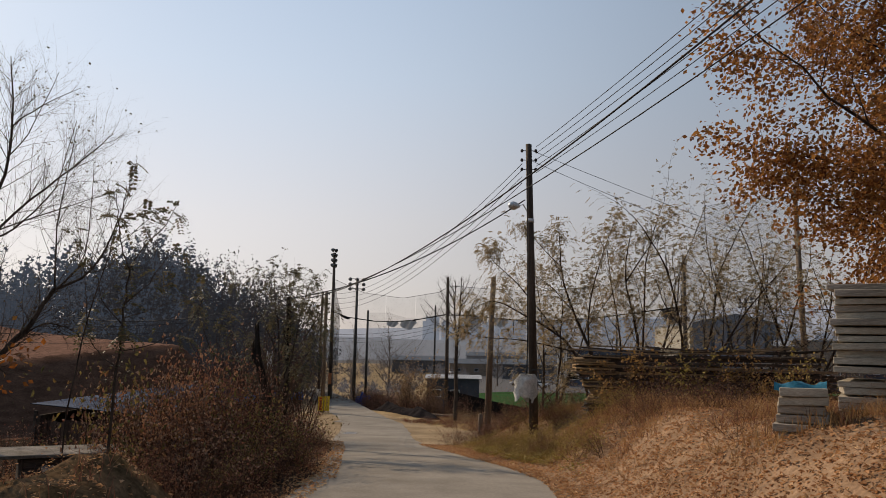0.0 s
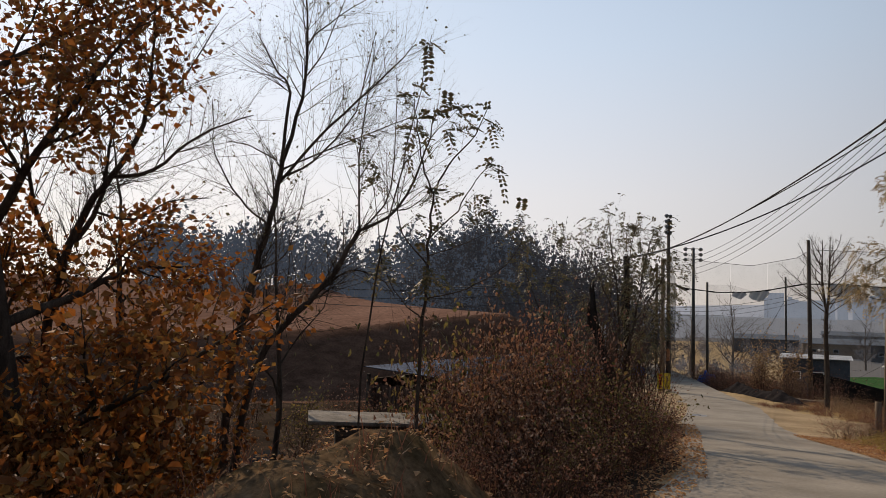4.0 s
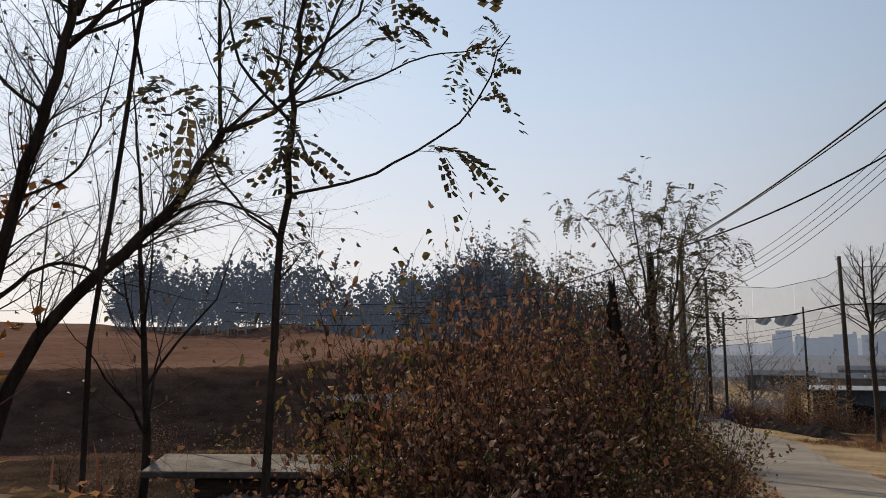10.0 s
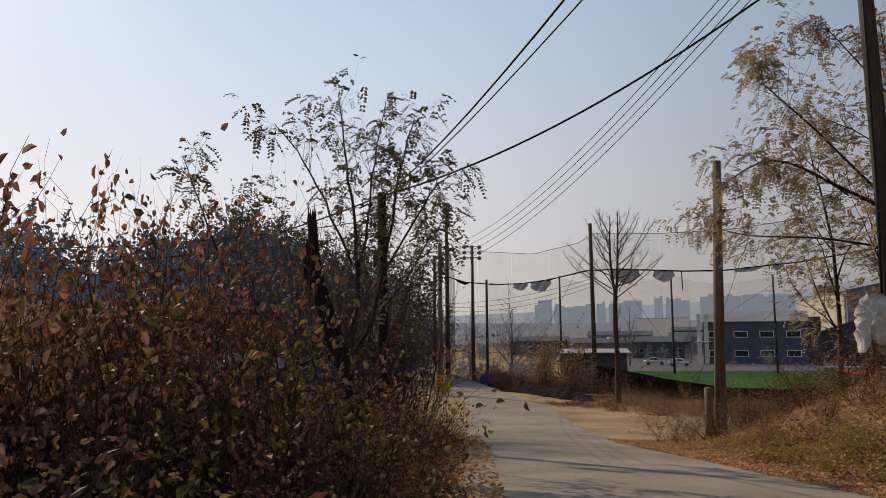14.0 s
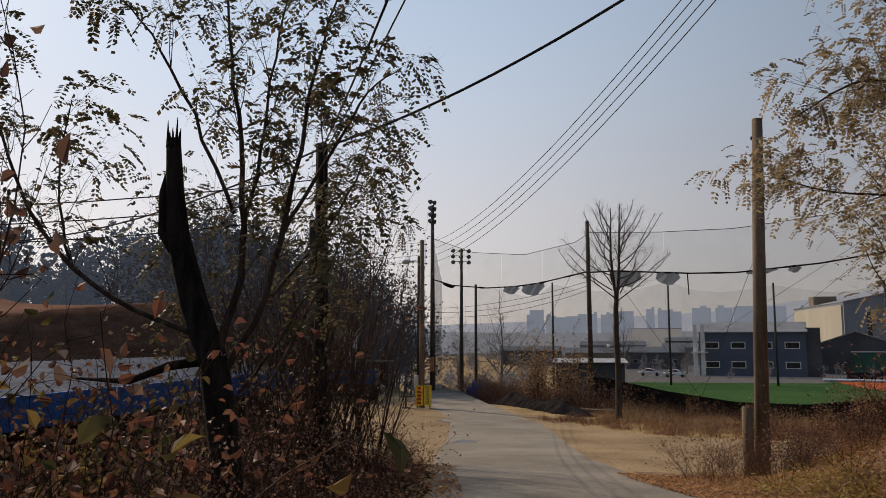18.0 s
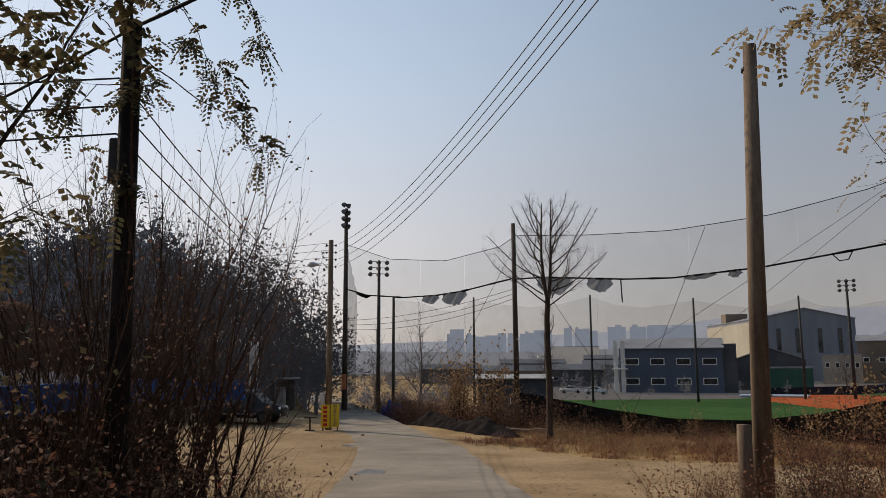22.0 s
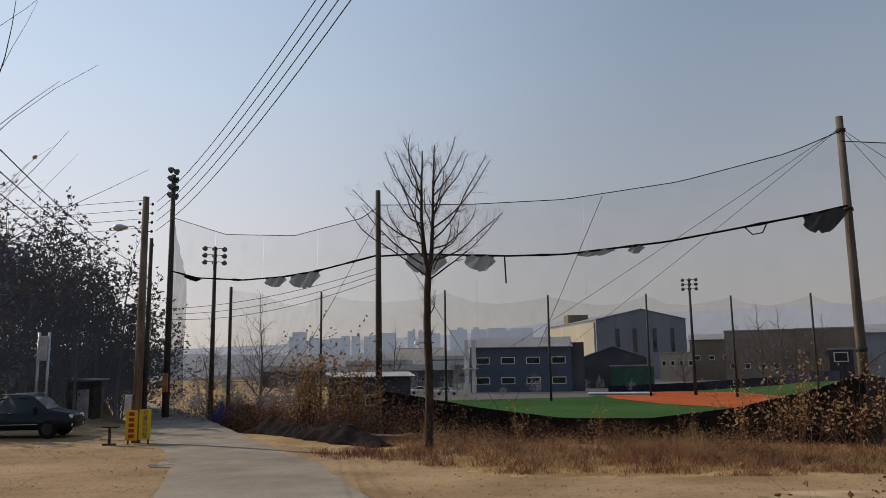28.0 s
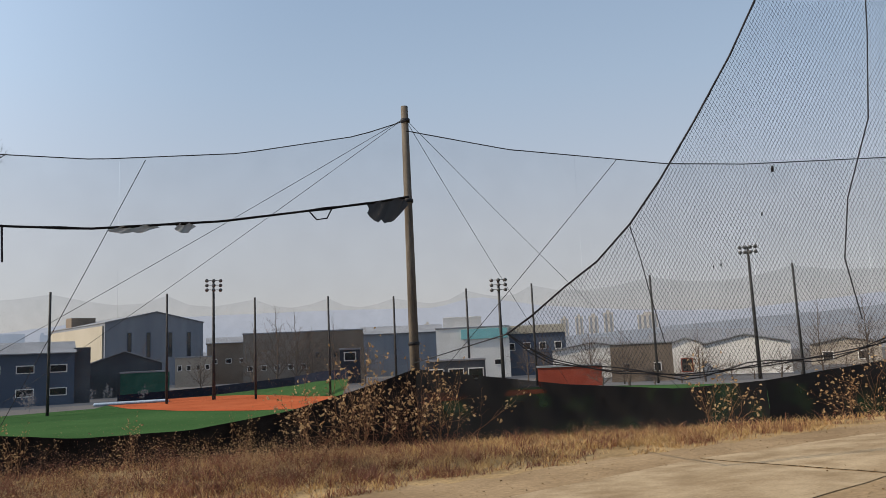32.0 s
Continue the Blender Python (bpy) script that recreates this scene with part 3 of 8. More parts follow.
# thin posts of the far net
RING = [(-13.2, 108, 6.9), (-5.1, 143.5, 9.8), (12.9, 143.4, 10.0), (28.8, 144.3, 9.4), (47.4, 151.2, 10.2), (58, 143.5, 9.2), (66.5, 136, 8.9), (73.5, 128.5, 8.4), (82.5, 121.5, 9.2), (93.1, 117.0, 9.9), (98.3, 98.4, 9.5), (106.2, 80.6, 9.6), (109, 60, 9.4)]
for x, y, z in RING:
    p = pole("net_post", (x, y, -6.45), (x, y, z), 0.2, 0.15, M_STEEL, "slim dark post of the far field net", "net post", 7)
    p["group"] = "posts of the far net"


# ---------------- nets ----------------
def sheet(name, a, b, tops, bots, material, label, n=24, belly=0.0):
    """A hanging sheet between two feet, with a top and a bottom edge given as (way along, height)."""
    a, b = Vector(a), Vector(b)
    L = (b - a).length
    V, F = [], []
    rows = 8
    sidev = Vector((-(b - a).y, (b - a).x, 0)).normalized()
    for i in range(n + 1):
        s = L * i / n
        p = a.lerp(b, i / n)
        zt = interp(s, [q[0] for q in tops], [q[1] for q in tops])
        zb = interp(s, [q[0] for q in bots], [q[1] for q in bots])
        for k in range(rows + 1):
            w = k / rows
            off = sidev * (belly * math.sin(math.pi * w) * math.sin(math.pi * i / n) + 0.05 * math.sin(i * 1.7 + k))
            V.append((p.x + off.x, p.y + off.y, zb + (zt - zb) * w))
    for i in range(n):
        for k in range(rows):
            F.append((i * (rows + 1) + k, (i + 1) * (rows + 1) + k, (i + 1) * (rows + 1) + k + 1, i * (rows + 1) + k + 1))
    ob = link_mesh(name, V, F, material, None, "", True)
    return tagged(ob, label, "net" if "net" in name else "fence") if label else ob


F0, F1, F2, F3, F4, F5 = [(x, y, 0) for x, y in FENCE]
TOP_A = [(0, 9.2), (5.5, 7.45), (11.6, 6.7), (16.8, 7.1), (18, 7.6)]
TOP_B = [(0, 7.66), (5.2, 7.18), (10.1, 6.93), (15.4, 7.2), (20, 7.96), (22, 8.64)]
TOP_C = [(0, 8.2), (4.1, 7.2), (10.4, 6.28), (13.5, 6.1)]
TOP_D = [(0, 6.1), (6, 6.24), (12, 7.5), (19.2, 9.5)]
ROPE_A = [(0, 5.6), (2.8, 4.92), (7.2, 4.45), (10.7, 4.38), (13.4, 4.49), (18, 4.98)]
ROPE_B = [(0, 4.9), (2, 4.88), (7.2, 4.41), (10, 4.29), (14.7, 4.52), (17.6, 4.86), (20.7, 5.24), (22, 5.46)]
FTOP_A = [(0, -1.9), (9, -2.3), (18, -2.1)]
FTOP_B = [(0, -2.1), (1, -2.17), (5.6, -2.88), (9.7, -3.3), (13.6, -3.24), (17.1, -2.76), (20.2, -1.97), (22, -1.4)]
FTOP_C = [(0, -1.42), (2.5, -1.79), (5.8, -2.26), (10.1, -2.62), (13.5, -2.45)]
FTOP_D = [(0, -2.45), (4, -2.0), (10, -1.4), (19.2, -1.0)]
for (ax, ay, az), (bx, by, bz) in zip(RING[:-1], RING[1:]):
    L = math.hypot(bx - ax, by - ay)
    sheet("far_net", (ax, ay, 0), (bx, by, 0), [(0, az - 0.3), (L * 0.25, (az + bz) / 2 - 1.3), (L * 0.5, (az + bz) / 2 - 1.7), (L * 0.75, (az + bz) / 2 - 1.3), (L, bz - 0.3)], [(0, -6.3), (L, -6.3)], M_NET, "thin net along the far side of the field", 12)


def along(a, b, pts):
    a, b = Vector(a), Vector(b)
    L = (b - a).length
    return [Vector((*a.lerp(b, s / L).xy, z)) for s, z in pts]


def cable(name, pts, r, label, category="cable", material=M_WIRE):
    return tagged(tube(name, pts, r, material, None, 5, "", False), label, category)


def resample(pts, n=30):
    xs = [q[0] for q in pts]
    return [(s, interp(s, xs, [q[1] for q in pts])) for s in np.linspace(xs[0], xs[-1], n)]


for a, b, top, bot in ((F0, F1, TOP_A, FTOP_A), (F1, F2, TOP_B, FTOP_B), (F2, F3, TOP_C, FTOP_C), (F3, F4, TOP_D, FTOP_D)):
    net = empty("field_net", (0, 0, 0), "fine black safety net sagging between poles", "net", "nets round the field")
    L = math.hypot(b[0] - a[0], b[1] - a[1])
    for k in range(4):
        p, q = Vector(a).lerp(Vector(b), k / 4), Vector(a).lerp(Vector(b), (k + 1) / 4)
        cut = [(L * j / 24 * 0.25, interp(L * (k + j / 24) / 4, [v[0] for v in top], [v[1] for v in top])) for j in range(25)]
        low_cut = [(L * j / 24 * 0.25, interp(L * (k + j / 24) / 4, [v[0] for v in bot], [v[1] for v in bot])) for j in range(25)]
        s = sheet("net_panel", p, q, cut, low_cut, M_NET, "", 10)
        s.parent = net
    tube("top_rope", along(a, b, resample(top)), 0.022, M_WIRE, net, 5, "dark rope along the top", False)
for a, b, rope in ((F0, F1, ROPE_A), (F1, F2, ROPE_B)):
    V, F = [], []
    pts = along(a, b, resample(rope, 60))
    rr = [0.045 + 0.05 * max(0, noise.noise((i * 0.35, a[0], 0))) for i in range(60)]
    tube_into(V, F, pts, rr, 6)
    tagged(link_mesh("rolled_net", V, F, M_BLACKNET, None, "", True), "black rolled netting hung along a rope", "netting")


M_CLOTH_D = leafmat("dark_torn_cloth", [(0.05, 0.05, 0.055), (0.075, 0.075, 0.08)], 0.4, 0.95)


def rag(a, b, rope, s0, s1, drop, material, ragged=0.25, label="torn dark cloth hanging from the net rope"):
    """A torn rag that hangs from the rope between two points along it."""
    n, V, F = 12, [], []
    A, B = Vector(a), Vector(b)
    L = (B - A).length
    for i in range(n + 1):
        s = s0 + (s1 - s0) * i / n
        p = A.lerp(B, s / L)
        z = interp(s, [q[0] for q in rope], [q[1] for q in rope])
        hang = drop * math.sin(math.pi * (0.08 + 0.86 * i / n)) ** 0.6 * (1 - ragged * abs(noise.noise((i * 0.9, s0, 2))))
        for k in range(5):
            w = k / 4
            V.append((p.x + 0.06 * math.sin(i * 1.3 + k), p.y + 0.06 * math.cos(i + k), z - hang * w))
    for i in range(n):
        for k in range(4):
            F.append((i * 5 + k, (i + 1) * 5 + k, (i + 1) * 5 + k + 1, i * 5 + k + 1))
    return tagged(link_mesh("torn_cloth", V, F, material, None, "", True), label, "cloth")


for a, b, rope, s0, s1, d, m in ((F0, F1, ROPE_A, 1.4, 3.2, 0.3, M_BLACKNET), (F0, F1, ROPE_A, 9.2, 11.0, 0.62, M_CLOTH_G), (F0, F1, ROPE_A, 11.3, 13.7, 0.95, M_CLOTH_G),
                                 (F1, F2, ROPE_B, 1.6, 3.9, 1.15, M_CLOTH_G), (F1, F2, ROPE_B, 4.9, 6.5, 0.85, M_CLOTH_G), (F1, F2, ROPE_B, 10.6, 12.4, 0.28, M_CLOTH_G),
                                 (F1, F2, ROPE_B, 13.0, 13.7, 0.4, M_CLOTH_G), (F1, F2, ROPE_B, 20.3, 21.9, 0.95, M_CLOTH_D)):
    rag(a, b, rope, s0, s1, d, m)
cable("loose_rope", along(F1, F2, [(7.0, 4.4), (7.02, 3.8), (7.05, 3.1)]), 0.04, "loose rope end hanging from the net", "rope")
cable("loose_rope", along(F1, F2, [(18.0, 4.9), (18.3, 4.55), (18.7, 4.6), (18.9, 5.0)]), 0.03, "loose rope loop hanging from the net", "rope")


lane_net = sheet("lane_net", F0, (-15.7, 99.0, 0), [(0, 9.3), (6, 8.0), (14.4, 6.6)], [(0, -3.4), (14.4, -3.4)], M_NET2, "dense black net running back along the lane", 14)

for k in range(3):
    cable("overhead_wire", sag((-14.15, 84.8, 3.1 - 0.35 * k), (-1.1, 72.4, 4.3 - 0.3 * k), 0.45 + 0.1 * k, 14), 0.016, "slack dark cable between the field poles", "overhead wire")

# ---------------- black fence cloth ----------------
def ground_line(a, b):
    L = (Vector(b) - Vector(a)).length
    return [(L * i / 10, land(a[0] + (b[0] - a[0]) * i / 10, a[1] + (b[1] - a[1]) * i / 10) - 0.15) for i in range(11)]


sheet("fence_cloth", F1, F2, FTOP_B, ground_line(F1, F2), M_BLACKNET, "sagging black shade cloth fence round the field", 40, 0.2)
sheet("fence_cloth", F2, F3, FTOP_C, ground_line(F2, F3), M_FENCE_SEE, "see-through black mesh fence before the field", 30, 0.1)
sheet("fence_cloth", F3, F4, FTOP_D, ground_line(F3, F4), M_FENCE_SEE, "see-through black mesh fence before the field", 30, 0.1)
sheet("fence_cloth", F4, F5, [(0, -1.0), (33, 0)], ground_line(F4, F5), M_FENCE_SEE, "see-through black mesh fence before the field", 20, 0.1)

# guys from the corner pole
TOPC = Vector((17.8, 61.0, 9.2))
for end in ((44, 62, -5.9), (37, 66, -5.9), (-2, 84, -5.9), (6, 92, -5.9)):
    cable("guy_wire", sag(TOPC - Vector((0, 0, 0.3)), end, 0.25), 0.011, "thin steel guy wire from the corner pole", "guy wire")
cable("guy_wire", sag((23.5, 54.6, 6.6), (20.5, 68, -5.9), 0.1), 0.014, "thin steel guy wire from the net rope", "guy wire")
cable("guy_wire", sag((9, 66, 6.9), (6, 78, -5.9), 0.1), 0.014, "thin steel guy wire from the net rope", "guy wire")
cable("guy_wire", sag((-1.1, 72.4, 7.3), (9, 84, -5.9), 0.15), 0.014, "thin steel guy wire from the net pole", "guy wire")
cable("guy_wire", sag((-1.1, 72.4, 6.9), (-9, 90, -5.9), 0.15), 0.014, "thin steel guy wire from the net pole", "guy wire")

# overhead lines: along the lane and off to the lot
P0 = pole("utility_pole", (9.94, -1.7, land(9.94, -1.7) - 0.1), (9.9, -1.7, 10.5), 0.17, 0.11, M_POLE_DARK, "tall dark weathered utility pole at the head of the lane", "utility pole")
for k, dz in enumerate((9.4, 9.15, 8.9, 8.65, 8.4)):
    for side in (1,):
        a = (2.95 + side * 0.26, 28.8, dz)
        cable("overhead_wire", sag(a, (9.9 + side * 0.2, -1.7, dz + 0.65), 0.3, 20), 0.012, "dark overhead power line", "overhead wire")
for k, dz in enumerate((8.75, 8.5, 8.25, 8.0)):
    cable("overhead_wire", sag((2.69, 28.8, dz), (-11.2 + 0.26, 66.0, 6.3 - 0.42 * k), 1.4, 26), 0.012, "dark overhead power line", "overhead wire")
cable("overhead_cable", sag((2.8, 28.75, 7.35), (-6.95, 33.2, 3.77), 0.62, 20), 0.024, "thick black overhead cable", "overhead wire")
cable("overhead_cable", sag((-6.95, 33.2, 3.77), (-19.5, 38.8, 3.0), 0.55, 12), 0.02, "thick black overhead cable", "overhead wire")
cable("overhead_cable", sag((8.6, -1.8, 8.9), (-6.95, 33.2, 3.75), 1.87, 28), 0.015, "thick black overhead cable", "overhead wire")
cable("overhead_cable", sag((9.9, -1.7, 8.8), (-6.95, 33.2, 3.6), 1.45, 28), 0.011, "thin black overhead cable", "overhead wire")
cable("overhead_wire", sag((2.95, 28.8, 9.3), (30, 44, 5), 0.6, 12), 0.010, "dark overhead power line", "overhead wire")
cable("overhead_wire", sag((2.95, 28.8, 8.9), (30, 46, 4.2), 0.6, 12), 0.010, "dark overhead power line", "overhead wire")
for k in range(4):
    cable("overhead_wire", sag((-11.46, 66.0, 6.35 - 0.4 * k), (-48, 74, 7.6 - 0.5 * k), 0.8, 12), 0.011, "dark overhead power line", "overhead wire")


# ---------------- plants ----------------
def grow(V, F, tips, p, d, length, r, level, rng, S):
    """One branch and its offshoots; S holds the habit of the plant."""
    top = S["levels"] - 1
    n = S["segs"][level]
    pts, rad = [p.copy()], [r]
    q, v = p.copy(), d.normalized()
    end = r * S["taper"][level]
    for i in range(n):
        w = S["wiggle"][level]
        v = (v + Vector((rng.gauss(0, w), rng.gauss(0, w), rng.gauss(0, w) + S["up"][level] * 0.5))).normalized()
        q = q + v * (length / n)
        pts.append(q.copy())
        rad.append(r + (end - r) * (i + 1) / n)
    tube_into(V, F, pts, rad, S["sides"][level])
    if level == top:
        for i in range(1, n + 1):
            tips.append((pts[i], (pts[i] - pts[i - 1]).normalized()))
        return
    kids = S["kids"][level]
    spin = rng.uniform(0, 6.28)
    for k in range(kids):
        f = S["start"][level] + (1 - S["start"][level]) * (k + rng.random() * 0.8) / kids
        f = min(f, 0.999)
        i = int(f * n)
        a = pts[i].lerp(pts[i + 1], f * n - i)
        ax = (pts[i + 1] - pts[i]).normalized()
        spin += 2.4 + rng.uniform(-0.4, 0.4)
        side = ax.cross(Vector((math.cos(spin), math.sin(spin), 0.3))).normalized()
        ang = radians(S["angle"][level] * rng.uniform(0.75, 1.25))
        nd = (ax * math.cos(ang) + side * math.sin(ang)).normalized()
        ln = length * S["ratio"][level] * rng.uniform(0.7, 1.25) * (1.15 - 0.5 * f)
        rr = (rad[i] + (rad[i + 1] - rad[i]) * (f * n - i)) * S["thin"][level]
        grow(V, F, tips, a, nd, ln, rr, level + 1, rng, S)
    if S.get("lead", True):
        grow(V, F, tips, pts[-1], v, length * S["ratio"][level], end, level + 1, rng, S)


def habit(levels=4, kids=(5, 4, 3), angle=(42, 42, 45), ratio=(0.62, 0.55, 0.5), start=(0.35, 0.25, 0.2), up=(0.1, 0.1, 0.05, 0), wiggle=(0.06, 0.1, 0.14, 0.18),
          segs=(6, 5, 4, 3), sides=(8, 5, 3, 3), taper=(0.5, 0.4, 0.4, 0.3), thin=(0.55, 0.55, 0.55), lead=True):
    return dict(levels=levels, kids=kids, angle=angle, ratio=ratio, start=start, up=up, wiggle=wiggle, segs=segs, sides=sides, taper=taper, thin=thin, lead=lead)


def broad_leaf(V, F, p, d, size, rng, fine=False):
    """A folded, pointed leaf of two halves."""
    d = (d + Vector((rng.gauss(0, 0.7), rng.gauss(0, 0.7), rng.gauss(-0.35, 0.6)))).normalized()
    s = d.cross(Vector((rng.gauss(0, 1), rng.gauss(0, 1), rng.gauss(0, 1)))).normalized()
    u = d.cross(s)
    b = len(V)
    w = size * 0.34
    if fine:
        k = u * w * 0.5
        V += [p, p + d * size * 0.3 + s * w * 0.85 + k, p + d * size * 0.68 + s * w * 0.7 + k, p + d * size - k, p + d * size * 0.68 - s * w * 0.7 + k, p + d * size * 0.3 - s * w * 0.85 + k]
        F += [(b, b + 1, b + 2, b + 3), (b, b + 3, b + 4, b + 5)]
        return
    V += [p, p + d * size * 0.45 + s * w + u * w * 0.4, p + d * size + u * size * 0.1, p + d * size * 0.45 - s * w + u * w * 0.4]
    F += [(b, b + 1, b + 2), (b, b + 2, b + 3)]


def pinnate_leaf(V, F, p, d, size, rng, pairs=6):
    """A feathered leaf: pairs of leaflets along a drooping stalk."""
    d = (d + Vector((rng.gauss(0, 0.5), rng.gauss(0, 0.5), rng.gauss(-0.1, 0.35)))).normalized()
    s = d.cross(Vector((0, 0, 1)) + Vector((rng.gauss(0, 0.3), rng.gauss(0, 0.3), 0))).normalized()
    droop = Vector((0, 0, -0.5 * size))
    lw = size * 0.085
    for k in range(pairs):
        f = (k + 0.7) / pairs
        q = p + d * size * f + droop * f * f
        for side in (-1, 1):
            if rng.random() < 0.12:
                continue
            t = (s * side + d * 0.35 + Vector((0, 0, rng.gauss(-0.35, 0.25)))).normalized()
            e = t.cross(d).normalized().cross(t)
            L = size * 0.27 * (1.1 - 0.4 * abs(f - 0.45))
            b = len(V)
            V += [q, q + t * L * 0.5 + e * lw, q + t * L, q + t * L * 0.5 - e * lw]
            F += [(b, b + 1, b + 2), (b, b + 2, b + 3)]


def plant_meshes(seed, length, r, S, d=(0, 0, 1), leaf=None, leaf_size=0.1, per_tip=1.0, stems=1, spread=0.0, lowest=-9.0, scatter=0.04, fine=False):
    """Meshes of wood and leaves for a plant at the origin."""
    rng = random.Random(seed)
    V, F, tips = [], [], []
    for k in range(stems):
        a = 2.4 * k + rng.uniform(0, 0.7)
        sp = spread * (rng.random() ** 0.5) if stems > 1 else 0
        root = Vector((math.cos(a) * sp * 0.35, math.sin(a) * sp * 0.35, -0.15))
        dd = (Vector(d) + Vector((math.cos(a) * sp, math.sin(a) * sp, 0))).normalized()
        grow(V, F, tips, root, dd, length * (rng.uniform(0.65, 1.1) if stems > 1 else 1), r * (rng.uniform(0.6, 1) if stems > 1 else 1), 0, rng, S)
    LV, LF = [], []
    if leaf:
        for p, t in tips:
            if p.z < lowest:
                continue
            n = int(per_tip) + (1 if rng.random() < per_tip % 1 else 0)
            for _ in range(n):
                q = p + Vector((rng.gauss(0, scatter), rng.gauss(0, scatter), rng.gauss(0, scatter)))
                if leaf == "pinnate":
                    pinnate_leaf(LV, LF, q, t, leaf_size * rng.uniform(0.7, 1.25), rng)
                else:
                    broad_leaf(LV, LF, q, t, leaf_size * rng.uniform(0.6, 1.3), rng, fine)
    return V, F, LV, LF


def plant(name, at, label, category, wood, leaves, group="", turn=0.0, wood_name="trunk", leaf_name="crown", **kw):
    V, F, LV, LF = plant_meshes(**kw)
    e = empty(name, at, label, category, group)
    e.rotation_euler.z = radians(turn)
    link_mesh(wood_name, V, F, wood, e, "", True)
    if LV:
        link_mesh(leaf_name, LV, LF, leaves, e)
    return e


def on_land(x, y, sink=0.05):
    return (x, y, land(x, y) - sink)


OAK = habit(levels=5, kids=(12, 7, 5, 4), angle=(58, 48, 45, 45), ratio=(0.55, 0.55, 0.5, 0.5), start=(0.16, 0.15, 0.15, 0.1), up=(0.06, 0.05, 0.02, 0, 0), wiggle=(0.07, 0.12, 0.15, 0.2, 0.2), segs=(7, 6, 4, 3, 2), sides=(9, 6, 4, 3, 3),
            taper=(0.45, 0.4, 0.4, 0.4, 0.3), thin=(0.5, 0.5, 0.5, 0.5))
big_oak = plant("oak_tree", (13.9, 18.3, land(13.9, 18.3)), "large oak with rust-orange autumn leaves behind the lumber", "tree", M_BARK, L_OAK, seed=4, length=9.9, r=0.26, S=OAK, leaf="broad", leaf_size=0.115, per_tip=44.0, turn=20, lowest=2.6, scatter=0.22)
oak_left = plant("oak_tree", on_land(-9.6, 11.5), "oak with orange-yellow autumn leaves beside the yard", "tree", M_BARK, L_OAK_Y, seed=11, length=7.5, r=0.2, S=habit(levels=4, kids=(11, 6, 5), angle=(62, 50, 48), ratio=(0.42, 0.5, 0.5), start=(0.12, 0.2, 0.15), up=(0.08, 0.04, 0, 0), sides=(8, 5, 4, 3)), leaf="broad", leaf_size=0.12, per_tip=13.5, scatter=0.2)
for k, (x, y, h, sd) in enumerate(((-7.6, 10.4, 2.6, 21), (-8.6, 12.3, 3.2, 22), (-6.5, 8.9, 2.1, 23), (-9.2, 9.0, 3.2, 24), (-7.4, 8.2, 2.6, 25), (-9.0, 10.8, 3.4, 26), (-6.3, 7.4, 1.9, 27), (-8.2, 9.7, 3.1, 28), (-9.7, 10.0, 3.7, 29))):
    plant("oak_shrub", on_land(x, y), "young oak shrub with orange and yellow leaves", "shrub", M_TWIG, L_OAK_Y, "oak shrubs by the yard", seed=sd, length=h * 0.62, r=0.028, S=habit(levels=3, kids=(6, 4), angle=(40, 45), ratio=(0.6, 0.5), start=(0.2, 0.2), sides=(5, 3, 3)), leaf="broad", leaf_size=0.11, per_tip=3.2, stems=10, spread=0.65, scatter=0.09, fine=True)

# bare, dark trees between lane and yard
THIN = habit(levels=4, kids=(6, 5, 4), angle=(36, 40, 45), ratio=(0.5, 0.5, 0.5), start=(0.35, 0.15, 0.1), up=(0.05, 0.1, 0.05, -0.1), wiggle=(0.05, 0.12, 0.17, 0.22), segs=(8, 6, 5, 4), sides=(8, 5, 3, 3), taper=(0.4, 0.3, 0.35, 0.5), thin=(0.5, 0.45, 0.45))
for x, y, L, r, d, sd, lf in ((-12.5, 15.5, 5.5, 0.09, (-0.05, 0.1, 1), 35, 0.06), (-11.6, 18.6, 5.0, 0.08, (0.1, 0.0, 1), 36, 0.05)):
    plant("bare_tree", on_land(x, y), "slender dark leafless tree with a few withered leaves", "tree", M_BARK, L_DARK, "bare trees by the yard", seed=sd, length=L, r=r, S=THIN, d=d, leaf="broad", leaf_size=0.10, per_tip=lf)


